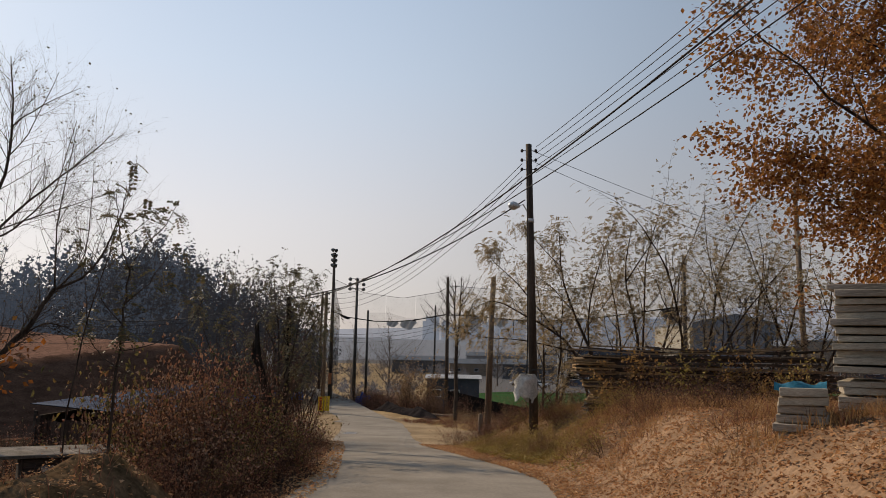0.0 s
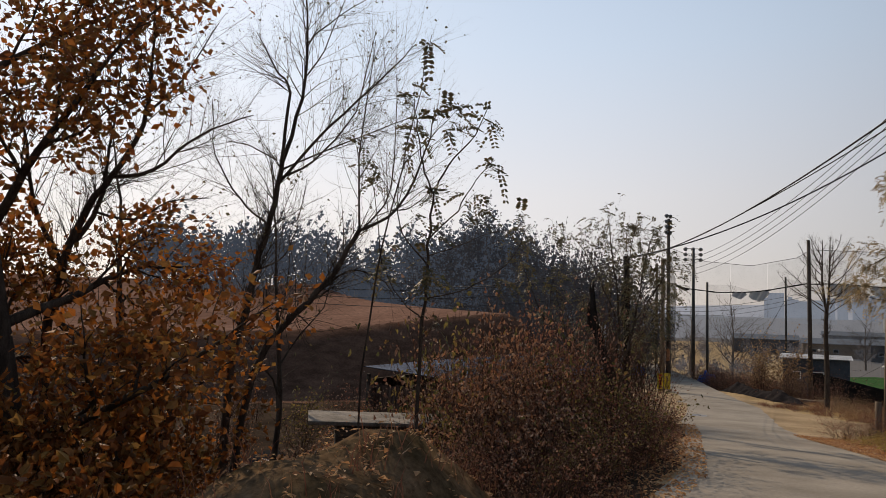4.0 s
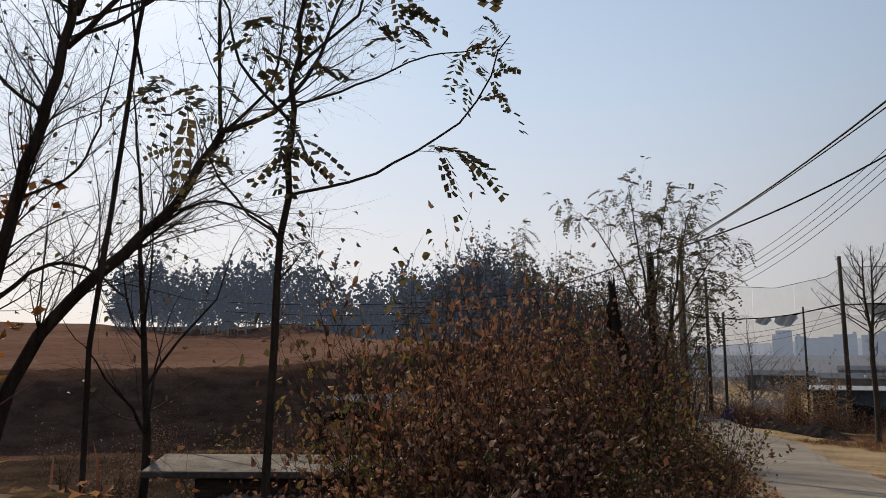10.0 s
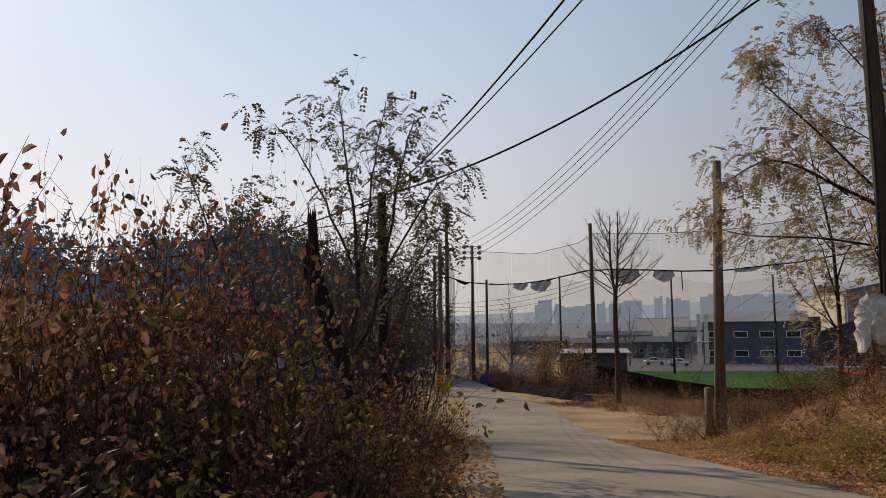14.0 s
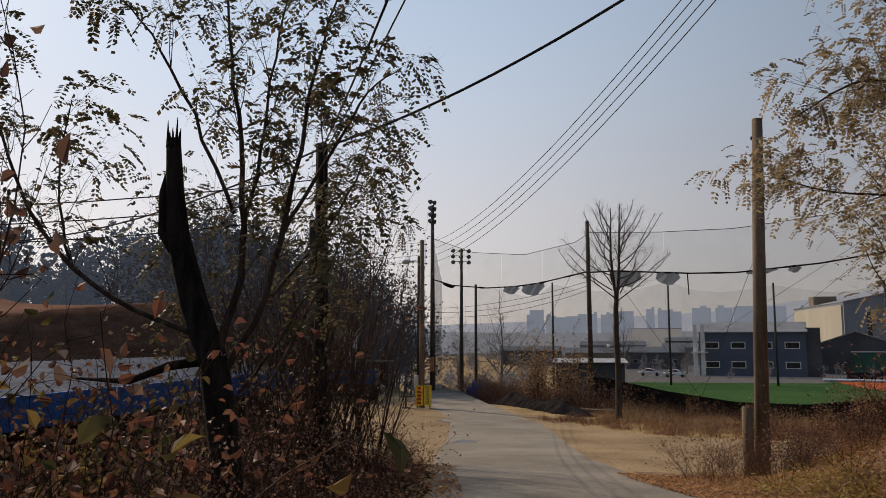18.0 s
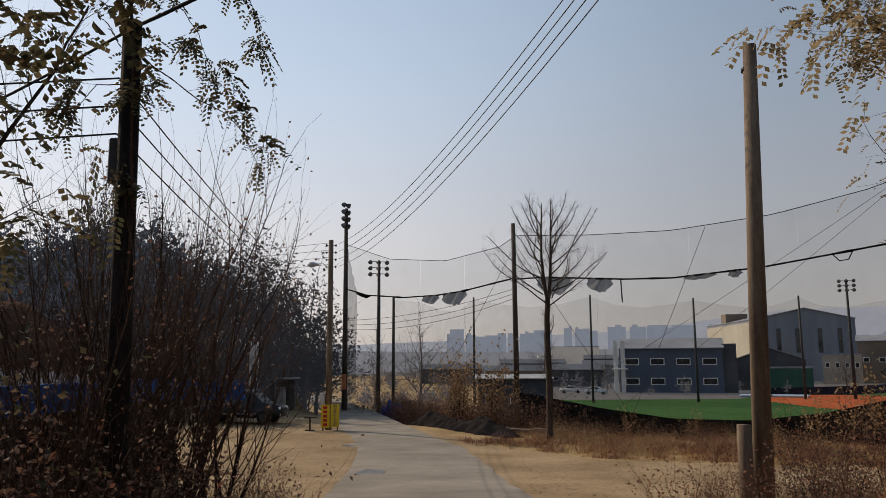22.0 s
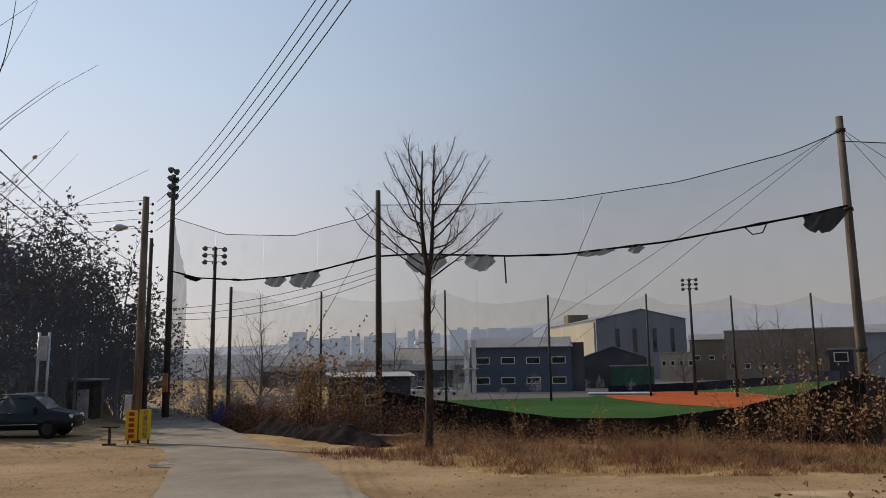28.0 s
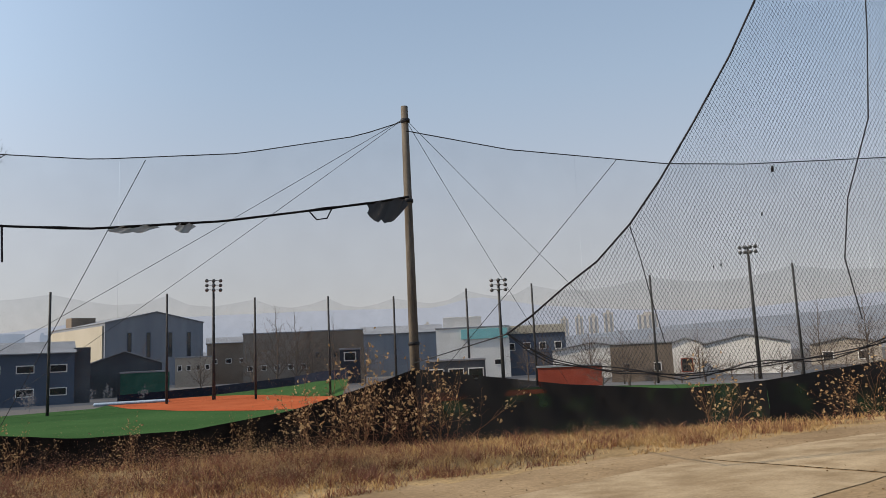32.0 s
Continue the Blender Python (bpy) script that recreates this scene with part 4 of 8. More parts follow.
def guided_tree(name, at, label, category, stems, wood, leaves, leaf_size, per_tip, seed, group="", twig=None, tip_leaves=0, girth=0.82, pinnate=0.0):
    """A tree of a few limbs that follow given bends; each limb: points from the foot, root and tip thickness."""
    rng = random.Random(seed)
    LV, LF, tips, limbs_made = [], [], [], []
    for pts, r0, r1 in stems:
        V, F = [], []
        P = [Vector(q) for q in pts]
        fine, rad = [], []
        n = (len(P) - 1) * 4
        for i in range(n + 1):
            k = min(i // 4, len(P) - 2)
            w = i / 4 - k
            p0, p1, p2, p3 = P[max(k - 1, 0)], P[k], P[k + 1], P[min(k + 2, len(P) - 1)]
            q = 0.5 * (2 * p1 + (p2 - p0) * w + (2 * p0 - 5 * p1 + 4 * p2 - p3) * w * w + (3 * p1 - p0 - 3 * p2 + p3) * w ** 3)
            fine.append(q + Vector((rng.gauss(0, 0.012), rng.gauss(0, 0.012), 0)))
            rad.append((r0 + (r1 - r0) * i / n) * girth)
        tube_into(V, F, fine, rad, 7 if r0 > 0.03 else 5)
        if twig:
            L = sum((fine[i + 1] - fine[i]).length for i in range(n))
            for k in range(max(2, int(L * twig[0]))):
                f = 0.3 + 0.7 * (k + rng.random()) / max(2, int(L * twig[0]))
                i = min(int(f * n), n - 1)
                ax = (fine[i + 1] - fine[i]).normalized()
                side = ax.cross(Vector((rng.gauss(0, 1), rng.gauss(0, 1), rng.gauss(0, 1)))).normalized()
                ln = twig[1] * rng.uniform(0.4, 1.2) * (1.2 - 0.6 * f)
                grow(V, F, tips, fine[i], (ax * 0.75 + side * 0.75 + Vector((0, 0, 0.25))).normalized(), ln, min(rad[i] * 0.4, twig[2]), 0, rng, TWIGS)
        for _ in range(tip_leaves):
            d = (fine[-1] - fine[-3]).normalized()
            q = fine[-1 - rng.randrange(4)]
            pinnate_leaf(LV, LF, q, (d + Vector((rng.gauss(0, 0.6), rng.gauss(0, 0.6), rng.gauss(0, 0.4)))).normalized(), leaf_size * 2.0 * rng.uniform(0.6, 1.1), rng, 6)
        limbs_made.append((V, F))
    for p, d in tips:
        if rng.random() < pinnate:
            pinnate_leaf(LV, LF, p, (d + Vector((0, 0, -0.5))).normalized(), leaf_size * 2.3 * rng.uniform(0.6, 1.2), rng, 7)
        elif rng.random() < per_tip:
            broad_leaf(LV, LF, p, d + Vector((0, 0, -0.8)), leaf_size * 0.8 * rng.uniform(0.6, 1.3), rng, True)
    e = empty(name, at, label, category, group)
    for k, (V, F) in enumerate(limbs_made):
        link_mesh("limb" if k else "trunk", V, F, wood, e, "", True)
    if LV:
        link_mesh("crown", LV, LF, leaves, e)
    return e


TWIGS = habit(levels=3, kids=(5, 3), angle=(40, 42), ratio=(0.5, 0.5), start=(0.2, 0.25), up=(0.06, 0.04, -0.05), wiggle=(0.1, 0.16, 0.2), segs=(4, 3, 2), sides=(3, 3, 3), taper=(0.4, 0.4, 0.5), thin=(0.5, 0.55))
def fan(paths, lift, c, d):
    """Limbs drawn in an upright plane that runs along (c, d)."""
    rng = random.Random(len(paths))
    out = []
    for path, r0, r1 in paths:
        o = rng.uniform(-0.25, 0.25)
        n = len(path) - 1
        out.append(([(c * x - d * o * i / n, d * x + c * o * i / n, z + lift) for i, (x, z) in enumerate(path)], r0, r1))
    return out


gz = -land(-9.2, 14.5)
guided_tree("bare_tree", on_land(-9.2, 14.5), "dark crooked leafless tree with two trunks", "tree", fan((
    (((-0.05, -gz - 0.3), (0.0, 0.2), (0.2, 1.25), (0.34, 2.1), (0.53, 2.9), (0.67, 3.9)), 0.09, 0.05), (((0.67, 3.85), (0.74, 5.1), (0.5, 5.5), (0.16, 6.1)), 0.04, 0.008), (((0.67, 3.85), (0.96, 5.0), (1.01, 6.2), (0.85, 7.4)), 0.048, 0.01),
    (((0.62, 3.5), (1.44, 4.55), (2.4, 5.6), (2.9, 6.2)), 0.036, 0.008), (((0.65, 3.6), (1.2, 3.95), (1.9, 4.9), (2.2, 6.4)), 0.03, 0.007), (((0.66, 3.75), (2.0, 4.45), (3.1, 5.0)), 0.022, 0.006), (((1.0, 6.0), (1.35, 6.4), (2.2, 7.1)), 0.022, 0.006),
    (((0.6, 3.9), (0.15, 4.1), (-0.25, 4.15)), 0.018, 0.005), (((0.5, 2.8), (0.0, 3.2), (-0.4, 3.9), (-0.5, 4.8)), 0.026, 0.006), (((1.0, 5.4), (1.3, 5.9), (1.75, 7.3)), 0.02, 0.006),
    (((0.0, -gz - 0.2), (0.4, 0.3), (1.25, 1.55), (1.66, 2.05), (2.07, 2.83)), 0.085, 0.05), (((2.07, 2.8), (2.0, 4.1), (2.2, 6.2)), 0.028, 0.007), (((2.07, 2.8), (2.6, 3.6), (2.65, 5.7)), 0.026, 0.006), (((2.05, 2.8), (2.75, 3.25), (3.25, 4.35), (3.4, 5.2)), 0.04, 0.008),
    (((2.6, 3.2), (3.0, 3.3), (3.5, 3.75)), 0.018, 0.005), (((1.3, 1.6), (1.9, 2.1), (2.5, 2.0), (2.8, 1.7)), 0.026, 0.007), (((0.15, 1.0), (0.6, 1.4), (1.0, 1.35), (1.3, 1.1)), 0.03, 0.009), (((0.3, 2.0), (0.8, 2.3), (1.0, 2.9), (1.1, 3.6)), 0.02, 0.006)), gz + 0.05, 0.714, 0.70), M_BARK, L_DARK, 0.07, 0.03, 31, "bare trees by the yard", (7.5, 1.2, 0.010))
gz = -land(-10.4, 12.9)
guided_tree("bare_tree", on_land(-10.4, 12.9), "dark leafless tree with forking upright limbs", "tree", fan((
    (((-0.5, -gz - 0.3), (-0.65, 0.4), (-0.6, 1.6), (-0.25, 2.8), (0.1, 3.4)), 0.095, 0.06), (((0.1, 3.4), (0.45, 4.2), (0.55, 5.2), (0.5, 6.6)), 0.06, 0.012), (((-0.4, 2.3), (-0.1, 2.9), (0.0, 3.8), (0.1, 5.4)), 0.06, 0.012),
    (((0.1, 3.35), (0.65, 3.5), (1.3, 4.1), (2.1, 4.5)), 0.045, 0.01), (((-0.55, 2.0), (-1.0, 2.9), (-1.2, 4.0), (-1.5, 5.2)), 0.05, 0.012), (((0.5, 4.4), (1.0, 5.0), (1.5, 6.0)), 0.03, 0.008), (((-0.2, 2.8), (0.4, 2.7), (0.9, 3.0), (1.5, 3.1)), 0.03, 0.008)), gz + 0.05, 0.714, 0.70), M_BARK, L_DARK, 0.07, 0.03, 33, "bare trees by the yard", (7.5, 1.3, 0.010))
c, d = 0.89, 0.45
sz = -land(-5.55, 14.2)
slim = guided_tree("sapling", on_land(-5.55, 14.2), "slim dark sapling with feathered leaves at branch tips", "sapling",
                   [([(c * x, d * x, z + sz + 0.05) for x, z in path], r0, r1) for path, r0, r1 in (
                       (((0.0, -sz - 0.3), (-0.02, 0.3), (0.04, 1.6), (0.08, 2.35), (0.12, 3.1)), 0.036, 0.018),
                       (((0.12, 3.08), (-0.05, 3.5), (-0.15, 4.0), (-0.2, 4.45)), 0.02, 0.006), (((0.12, 3.08), (0.32, 3.5), (0.7, 3.95), (0.86, 4.4)), 0.02, 0.006),
                       (((0.09, 2.45), (0.45, 2.85), (0.7, 3.3), (0.98, 3.6)), 0.016, 0.005), (((0.06, 2.2), (0.5, 2.35), (0.95, 2.55), (1.4, 2.62)), 0.012, 0.004),
                       (((0.05, 2.1), (-0.3, 2.5), (-0.45, 3.0), (-0.75, 3.45)), 0.016, 0.005), (((0.04, 1.6), (0.6, 1.75), (1.15, 2.1), (1.5, 2.7)), 0.014, 0.006),
                       (((0.03, 1.3), (-0.4, 1.7), (-0.6, 2.2)), 0.014, 0.004))], M_BARK, L_DARK, 0.13, 0.0, 44, twig=(1.2, 0.35, 0.007), tip_leaves=4, pinnate=0.12)

guided_tree("sapling", on_land(-5.9, 13.1), "thin leaning shoot with a few feathered leaves", "sapling", [
    ([(0, 0, -0.2), (0.25, -0.1, 2.6), (0.6, -0.2, 4.2), (0.9, -0.25, 5.2), (1.1, -0.3, 6.1)], 0.02, 0.004), ([(0.4, -0.12, 3.3), (0.35, -0.3, 4.2), (0.2, -0.5, 4.7)], 0.01, 0.003), ([(0.7, -0.2, 4.5), (1.1, 0.0, 5.0), (1.35, 0.1, 5.3)], 0.009, 0.003)],
    M_BARK, L_DARK, 0.12, 0.0, 46, twig=(0.7, 0.3, 0.005), tip_leaves=3, pinnate=0.1)

# locusts on both sides of the lane
LOC = habit(levels=4, kids=(5, 4, 4), angle=(36, 44, 45), ratio=(0.55, 0.55, 0.5), start=(0.3, 0.25, 0.2), up=(0.03, 0.1, 0.05, 0), wiggle=(0.06, 0.1, 0.14, 0.16), segs=(7, 5, 4, 3), sides=(7, 5, 3, 3), thin=(0.55, 0.5, 0.5))
guided_tree("locust_tree", on_land(6.1, 32.0), "leaning locust tree with feathered tan and olive leaves", "tree", [
    ([(0.36, 0.0, -0.4), (-0.36, -0.06, 2.3), (-1.22, -0.05, 4.3), (-1.56, 0.0, 5.9), (-1.6, 0.1, 7.4)], 0.09, 0.012), ([(-0.3, 0.0, -0.4), (-0.9, -0.5, 1.9), (-1.86, -0.9, 3.0), (-3.2, -1.25, 3.7), (-4.4, -1.55, 4.2), (-5.4, -1.75, 3.7)], 0.08, 0.008),
    ([(-0.4, -0.1, 2.1), (-0.47, -0.25, 3.9), (0.0, -0.24, 5.9), (0.7, -0.24, 7.9)], 0.05, 0.01), ([(1.5, 0.0, -0.4), (1.55, -0.05, 2.5), (1.4, 0.0, 3.7), (1.1, 0.1, 5.4), (1.4, 0.05, 7.6)], 0.09, 0.014),
    ([(-1.7, -0.8, 2.9), (-3.35, -0.9, 4.9), (-4.3, -1.25, 5.7), (-4.55, -1.5, 6.1)], 0.035, 0.007), ([(-1.6, 0.0, 5.8), (-2.6, -0.6, 6.7), (-3.0, -0.45, 7.4)], 0.025, 0.007), ([(-1.1, -0.45, 2.3), (-3.1, -0.6, 2.7), (-4.8, -0.9, 2.8), (-5.6, -1.15, 3.0)], 0.035, 0.006),
    ([(1.1, 0.1, 5.2), (1.95, -0.55, 6.6), (2.95, -0.5, 7.9)], 0.035, 0.008), ([(-1.1, 0.0, 4.0), (-2.0, 0.3, 5.0), (-2.9, 0.5, 5.6)], 0.03, 0.007), ([(-0.45, -0.2, 3.4), (0.4, 0.4, 4.4), (0.9, 0.6, 5.2)], 0.025, 0.007), ([(-2.9, -1.1, 3.5), (-3.6, -0.9, 4.3), (-4.0, -0.8, 4.8)], 0.02, 0.006)],
    M_BARK, L_LOCUST, 0.105, 0.0, 51, "locusts behind the plank pile", (4.6, 1.0, 0.009), 7, 0.85, 0.34)
for x, y, L, r, d, sd, n in ((8.0, 33.6, 6.2, 0.08, (0.1, 0.05, 1), 53, 3), (9.8, 31.9, 6.0, 0.08, (0, 0, 1), 54, 3), (11.6, 31.0, 5.6, 0.075, (0, 0, 1), 55, 3), (13.5, 30.2, 5.8, 0.075, (0, 0, 1), 57, 3)):
    plant("locust_tree", on_land(x, y), "thin multi-stemmed locust tree with sparse browning leaves", "tree", M_BARK, L_LOCUST, "locusts behind the plank pile", seed=sd, length=L, r=r, S=LOC, d=d, leaf="pinnate", leaf_size=0.25, per_tip=0.95, stems=n, spread=0.3, scatter=0.12)
plant("locust_tree", on_land(4.3, 35.0), "locust tree with feathered yellow-brown leaves leaning to the lane", "tree", M_BARK, L_LOCUST, seed=58, length=4.6, r=0.08, S=LOC, d=(0.0, -0.05, 1), leaf="pinnate", leaf_size=0.24, per_tip=1.5, stems=3, spread=0.5, scatter=0.1)
SPRAY = habit(levels=4, kids=(5, 4, 3), angle=(30, 38, 45), ratio=(0.5, 0.5, 0.5), start=(0.35, 0.25, 0.2), up=(0.06, 0.06, 0.0, -0.15), wiggle=(0.07, 0.12, 0.16, 0.2), segs=(7, 5, 3, 3), sides=(5, 4, 3, 3), thin=(0.55, 0.55, 0.55))
for x, y, L, sd in ((-7.4, 23.8, 1.75, 63), (-8.6, 23.4, 1.7, 64), (-6.7, 24.4, 1.45, 66)):
    plant("leafy_shrub", on_land(x, y), "tall thin shrub with drooping dark olive leaves", "shrub", M_TWIG, L_OLIVE, "olive shrubs by the lane", seed=sd, length=L, r=0.028, S=SPRAY, leaf="broad", leaf_size=0.09, per_tip=0.5, stems=6, spread=0.42, scatter=0.05, fine=True, wood_name="tangle", leaf_name="foliage")
plant("locust_tree", on_land(-7.6, 30.2), "locust tree with drooping dark feathered leaves", "tree", M_BARK, L_DARK, seed=65, length=2.5, r=0.035, S=LOC, leaf="broad", leaf_size=0.085, per_tip=0.6, stems=3, spread=0.4)

# broken trunk with a splintered top
V, F = [], []
ST = on_land(-6.0, 27.35)
sh = -ST[2]
tube_into(V, F, [(0.15, 0, -0.3), (0.06, 0, sh - 1.0), (-0.1, 0, sh - 0.1), (-0.36, 0.0, sh + 0.55), (-0.58, 0, sh + 1.3), (-0.63, 0.0, sh + 1.75), (-0.66, -0.03, sh + 2.35)], [0.19, 0.165, 0.155, 0.15, 0.125, 0.1, 0.075], 11, True)
st = empty("broken_trunk", ST, "dark broken tree trunk with a splintered top", "tree trunk")
link_mesh("trunk", V, F, M_CHAR, st, "", True)
rng = random.Random(3)
for k in range(11):
    a = k * 0.57
    tube("splinter", [(-0.66 + 0.06 * math.cos(a), -0.03 + 0.06 * math.sin(a), sh + 2.25), (-0.66 + 0.07 * math.cos(a), -0.03 + 0.07 * math.sin(a), sh + 2.36 + rng.random() * 0.22)], [0.026, 0.005], M_CHAR, st, 4)
tube("limb", [(-0.6, 0, sh + 1.1), (-0.74, -0.02, sh + 1.3), (-0.77, -0.02, sh + 1.75), (-0.74, -0.02, sh + 1.95)], [0.07, 0.055, 0.035, 0.012], M_CHAR, st, 7)
tube("limb", [(-0.1, 0, sh - 0.05), (-0.55, -0.1, sh - 0.12), (-0.95, -0.2, sh - 0.28), (-1.5, -0.3, sh - 0.25)], [0.06, 0.05, 0.035, 0.012], M_CHAR, st, 7)
shoots = [([(-0.1, 0, sh - 0.1), (0.12, 0.05, sh + 0.8), (0.1, 0.1, sh + 2.0), (-0.1, 0.15, sh + 3.3), (-0.25, 0.2, sh + 4.5)], 0.055, 0.01), ([(-0.05, 0, sh - 0.3), (0.4, 0.1, sh + 0.6), (0.65, 0.2, sh + 1.9), (0.85, 0.3, sh + 3.2), (1.1, 0.3, sh + 4.1)], 0.05, 0.01),
          ([(0.1, 0.1, sh + 1.2), (0.3, 0.1, sh + 2.2), (0.4, 0.2, sh + 3.3), (0.6, 0.2, sh + 4.4)], 0.03, 0.008), ([(0.55, 0.15, sh + 1.3), (1.1, 0.2, sh + 2.2), (1.5, 0.1, sh + 2.8), (1.9, 0.0, sh + 3.0)], 0.028, 0.007),
          ([(0.05, 0, sh + 1.5), (-0.4, -0.1, sh + 2.6), (-0.9, -0.2, sh + 3.5), (-1.3, -0.2, sh + 4.0)], 0.028, 0.007), ([(0.35, 0.1, sh + 0.5), (0.9, 0.3, sh + 1.2), (1.3, 0.4, sh + 1.9), (1.5, 0.4, sh + 2.5)], 0.025, 0.006),
          ([(0.2, 0, sh - 0.4), (0.7, -0.3, sh + 0.1), (1.1, -0.5, sh + 0.7), (1.3, -0.6, sh + 1.3)], 0.02, 0.006), ([(-0.1, 0.1, sh - 0.3), (-0.6, 0.5, sh + 0.4), (-1.0, 0.8, sh + 1.2), (-1.2, 0.9, sh + 2.0)], 0.022, 0.006), ([(0.3, 0.3, sh - 0.5), (0.5, 0.9, sh + 0.3), (0.8, 1.3, sh + 1.2), (0.9, 1.6, sh + 1.9)], 0.022, 0.006),
          ([(-0.3, 0, sh + 0.2), (-1.2, -0.2, sh + 0.6), (-2.0, -0.3, sh + 1.3), (-2.5, -0.4, sh + 2.4), (-2.9, -0.4, sh + 3.4)], 0.04, 0.008), ([(-1.7, -0.25, sh + 1.0), (-1.9, -0.2, sh + 1.9), (-1.8, -0.2, sh + 2.8)], 0.02, 0.006)]
regrowth = guided_tree("locust_tree", ST, "locust shoots with drooping dark feathered leaves round a broken trunk", "tree", shoots, M_BARK, L_DARK, 0.115, 0.04, 62, twig=(3.4, 0.85, 0.008), tip_leaves=6, pinnate=0.19, girth=0.9)

# dark pole by the lane, grown over with creeper
LP = pole("old_pole", on_land(-6.88, 33.3, 0.3), (-6.95, 33.2, 3.85), 0.14, 0.11, M_CHAR, "old dark pole hung with creepers and cables", "pole")
part("junction_box", box(0.16, 0.14, 0.55, (-0.22, 0, 4.9), 0.02), M_STEEL, LP, "small grey junction box")
guided_tree("creeper", (-6.95, 33.15, 2.0), "leafy creeper drooping in tassels from the old pole", "creeper", [
    ([(0.0, 0.1, -3.0), (0.13, 0.0, -1.0), (0.1, -0.1, 1.2), (0.0, -0.1, 2.6), (0.1, 0.0, 2.95)], 0.025, 0.012), ([(0.1, 0.0, 2.8), (0.7, 0.2, 2.85), (1.2, 0.4, 2.45), (1.45, 0.5, 1.9)], 0.012, 0.004),
    ([(0.0, 0.0, 1.5), (0.6, 0.3, 1.05), (1.15, 0.5, 0.7), (1.45, 0.6, 0.1)], 0.012, 0.004), ([(0.05, 0.0, 2.2), (0.5, 0.1, 2.1), (0.8, 0.2, 1.6), (0.9, 0.2, 1.0)], 0.01, 0.003), ([(0.0, -0.1, 1.0), (-0.35, -0.2, 0.9), (-0.6, -0.3, 0.2)], 0.01, 0.003)],
    M_TWIG, L_DARK, 0.11, 0.1, 71, twig=(1.8, 0.4, 0.004), tip_leaves=9, pinnate=0.35)
for k in range(3):
    cable("overhead_wire", sag((-7.15, 33.35, 3.2 - 0.35 * k), (-19, 28.5, 2.4 - 0.3 * k), 0.4, 10), 0.012, "dark cable from the old pole", "overhead wire")
    cable("overhead_wire", sag((-7.15, 33.35, 3.2 - 0.35 * k), (-11.2, 66, 3.4 - 0.3 * k), 0.7, 12), 0.01, "dark cable from the old pole", "overhead wire")

# row tree by the field: bare, pollarded
rng = random.Random(5)
limbs = [([(0, 0, -0.3), (0.03, 0, 2.5), (0.0, 0.03, 5.0), (0.05, 0, 6.3)], 0.17, 0.12),
         ([(0.05, 0, 6.2), (-0.14, 0.05, 7.6), (-0.18, 0.0, 9.2), (-0.12, 0.05, 10.9)], 0.10, 0.02), ([(0.05, 0, 6.2), (0.22, -0.05, 7.6), (0.26, 0.05, 9.2), (0.34, 0, 11.1)], 0.10, 0.02)]
for k in range(26):
    h = 6.0 + 0.15 * k
    a = 2.4 * k + 0.3
    reach = (3.2 - 0.085 * k) * rng.uniform(0.72, 1.08)
    rise = min(reach * rng.uniform(0.55, 0.95) + 0.05 * k, 11.1 - h)
    x0 = 0.04 if h < 6.4 else (-0.16 if math.cos(a) < 0 else 0.24)
    kink = rng.uniform(-0.18, 0.18)
    limbs.append(([(x0, 0, h), (x0 + math.cos(a) * reach * 0.35, math.sin(a) * reach * 0.35, h + rise * 0.26 + kink), (x0 + math.cos(a + kink) * reach * 0.7, math.sin(a + kink) * reach * 0.7, h + rise * 0.6), (x0 + math.cos(a) * reach, math.sin(a) * reach, h + rise)], 0.036, 0.009))
limbs.append(([(0, 0, 4.7), (0.25, 0.05, 5.1), (0.3, 0.1, 5.7)], 0.03, 0.008))
guided_tree("bare_tree", (-0.05, 59.9, land(-0.05, 59.9)), "pollarded leafless tree with a straight dark trunk", "tree", limbs, M_BARK, None, 0.1, 0.0, 5, twig=(5.0, 0.62, 0.012), girth=1.0)

cctv = empty("security_camera", (-0.05, 59.9, 0.0), "small white security camera strapped to the tree trunk", "security camera")
part("bracket", box(0.32, 0.05, 0.05, (-0.26, -0.05, 0), 0.008), M_GALV, cctv, "grey metal bracket")
part("strap", box(0.36, 0.36, 0.04, (0.02, 0, 0), 0.01), M_STEEL, cctv, "dark steel strap")
part("housing", box(0.15, 0.34, 0.14, (-0.42, -0.12, -0.02), 0.03), M_WHITE, cctv, "white camera housing")

# bare shrubs at the lot's corner
SHR = habit(levels=3, kids=(6, 5), angle=(26, 32), ratio=(0.55, 0.5), start=(0.25, 0.2), up=(0.06, 0.12, 0.1), wiggle=(0.05, 0.1, 0.12), segs=(6, 5, 3), sides=(5, 3, 3), taper=(0.35, 0.35, 0.4), thin=(0.5, 0.5))
shrub0 = plant("bare_shrub", on_land(-8.3, 38.8), "tall bare shrub of many upright brown stems", "shrub", M_TWIG, L_DRY, "bare shrubs at the lot corner", seed=91, length=4.3, r=0.05, S=SHR, leaf="broad", leaf_size=0.08, per_tip=0.12, stems=9, spread=0.5, wood_name="tangle", leaf_name="foliage")
rng = random.Random(9)
for x, y, s in ((-8.6, 37.4, 1.0), (-9.6, 39.6, 1.1), (-10.8, 37.6, 0.95), (-9.0, 35.8, 0.85), (-6.9, 34.6, 0.72), (-7.6, 33.4, 0.7), (-6.7, 36.0, 0.7), (-8.0, 35.6, 0.8), (-7.0, 32.2, 0.55)):
    c = copy_thing(shrub0, pose(*on_land(x, y), 0, 0, rng.uniform(0, 360)))
    c.scale = (s, s, s * rng.uniform(0.9, 1.1))

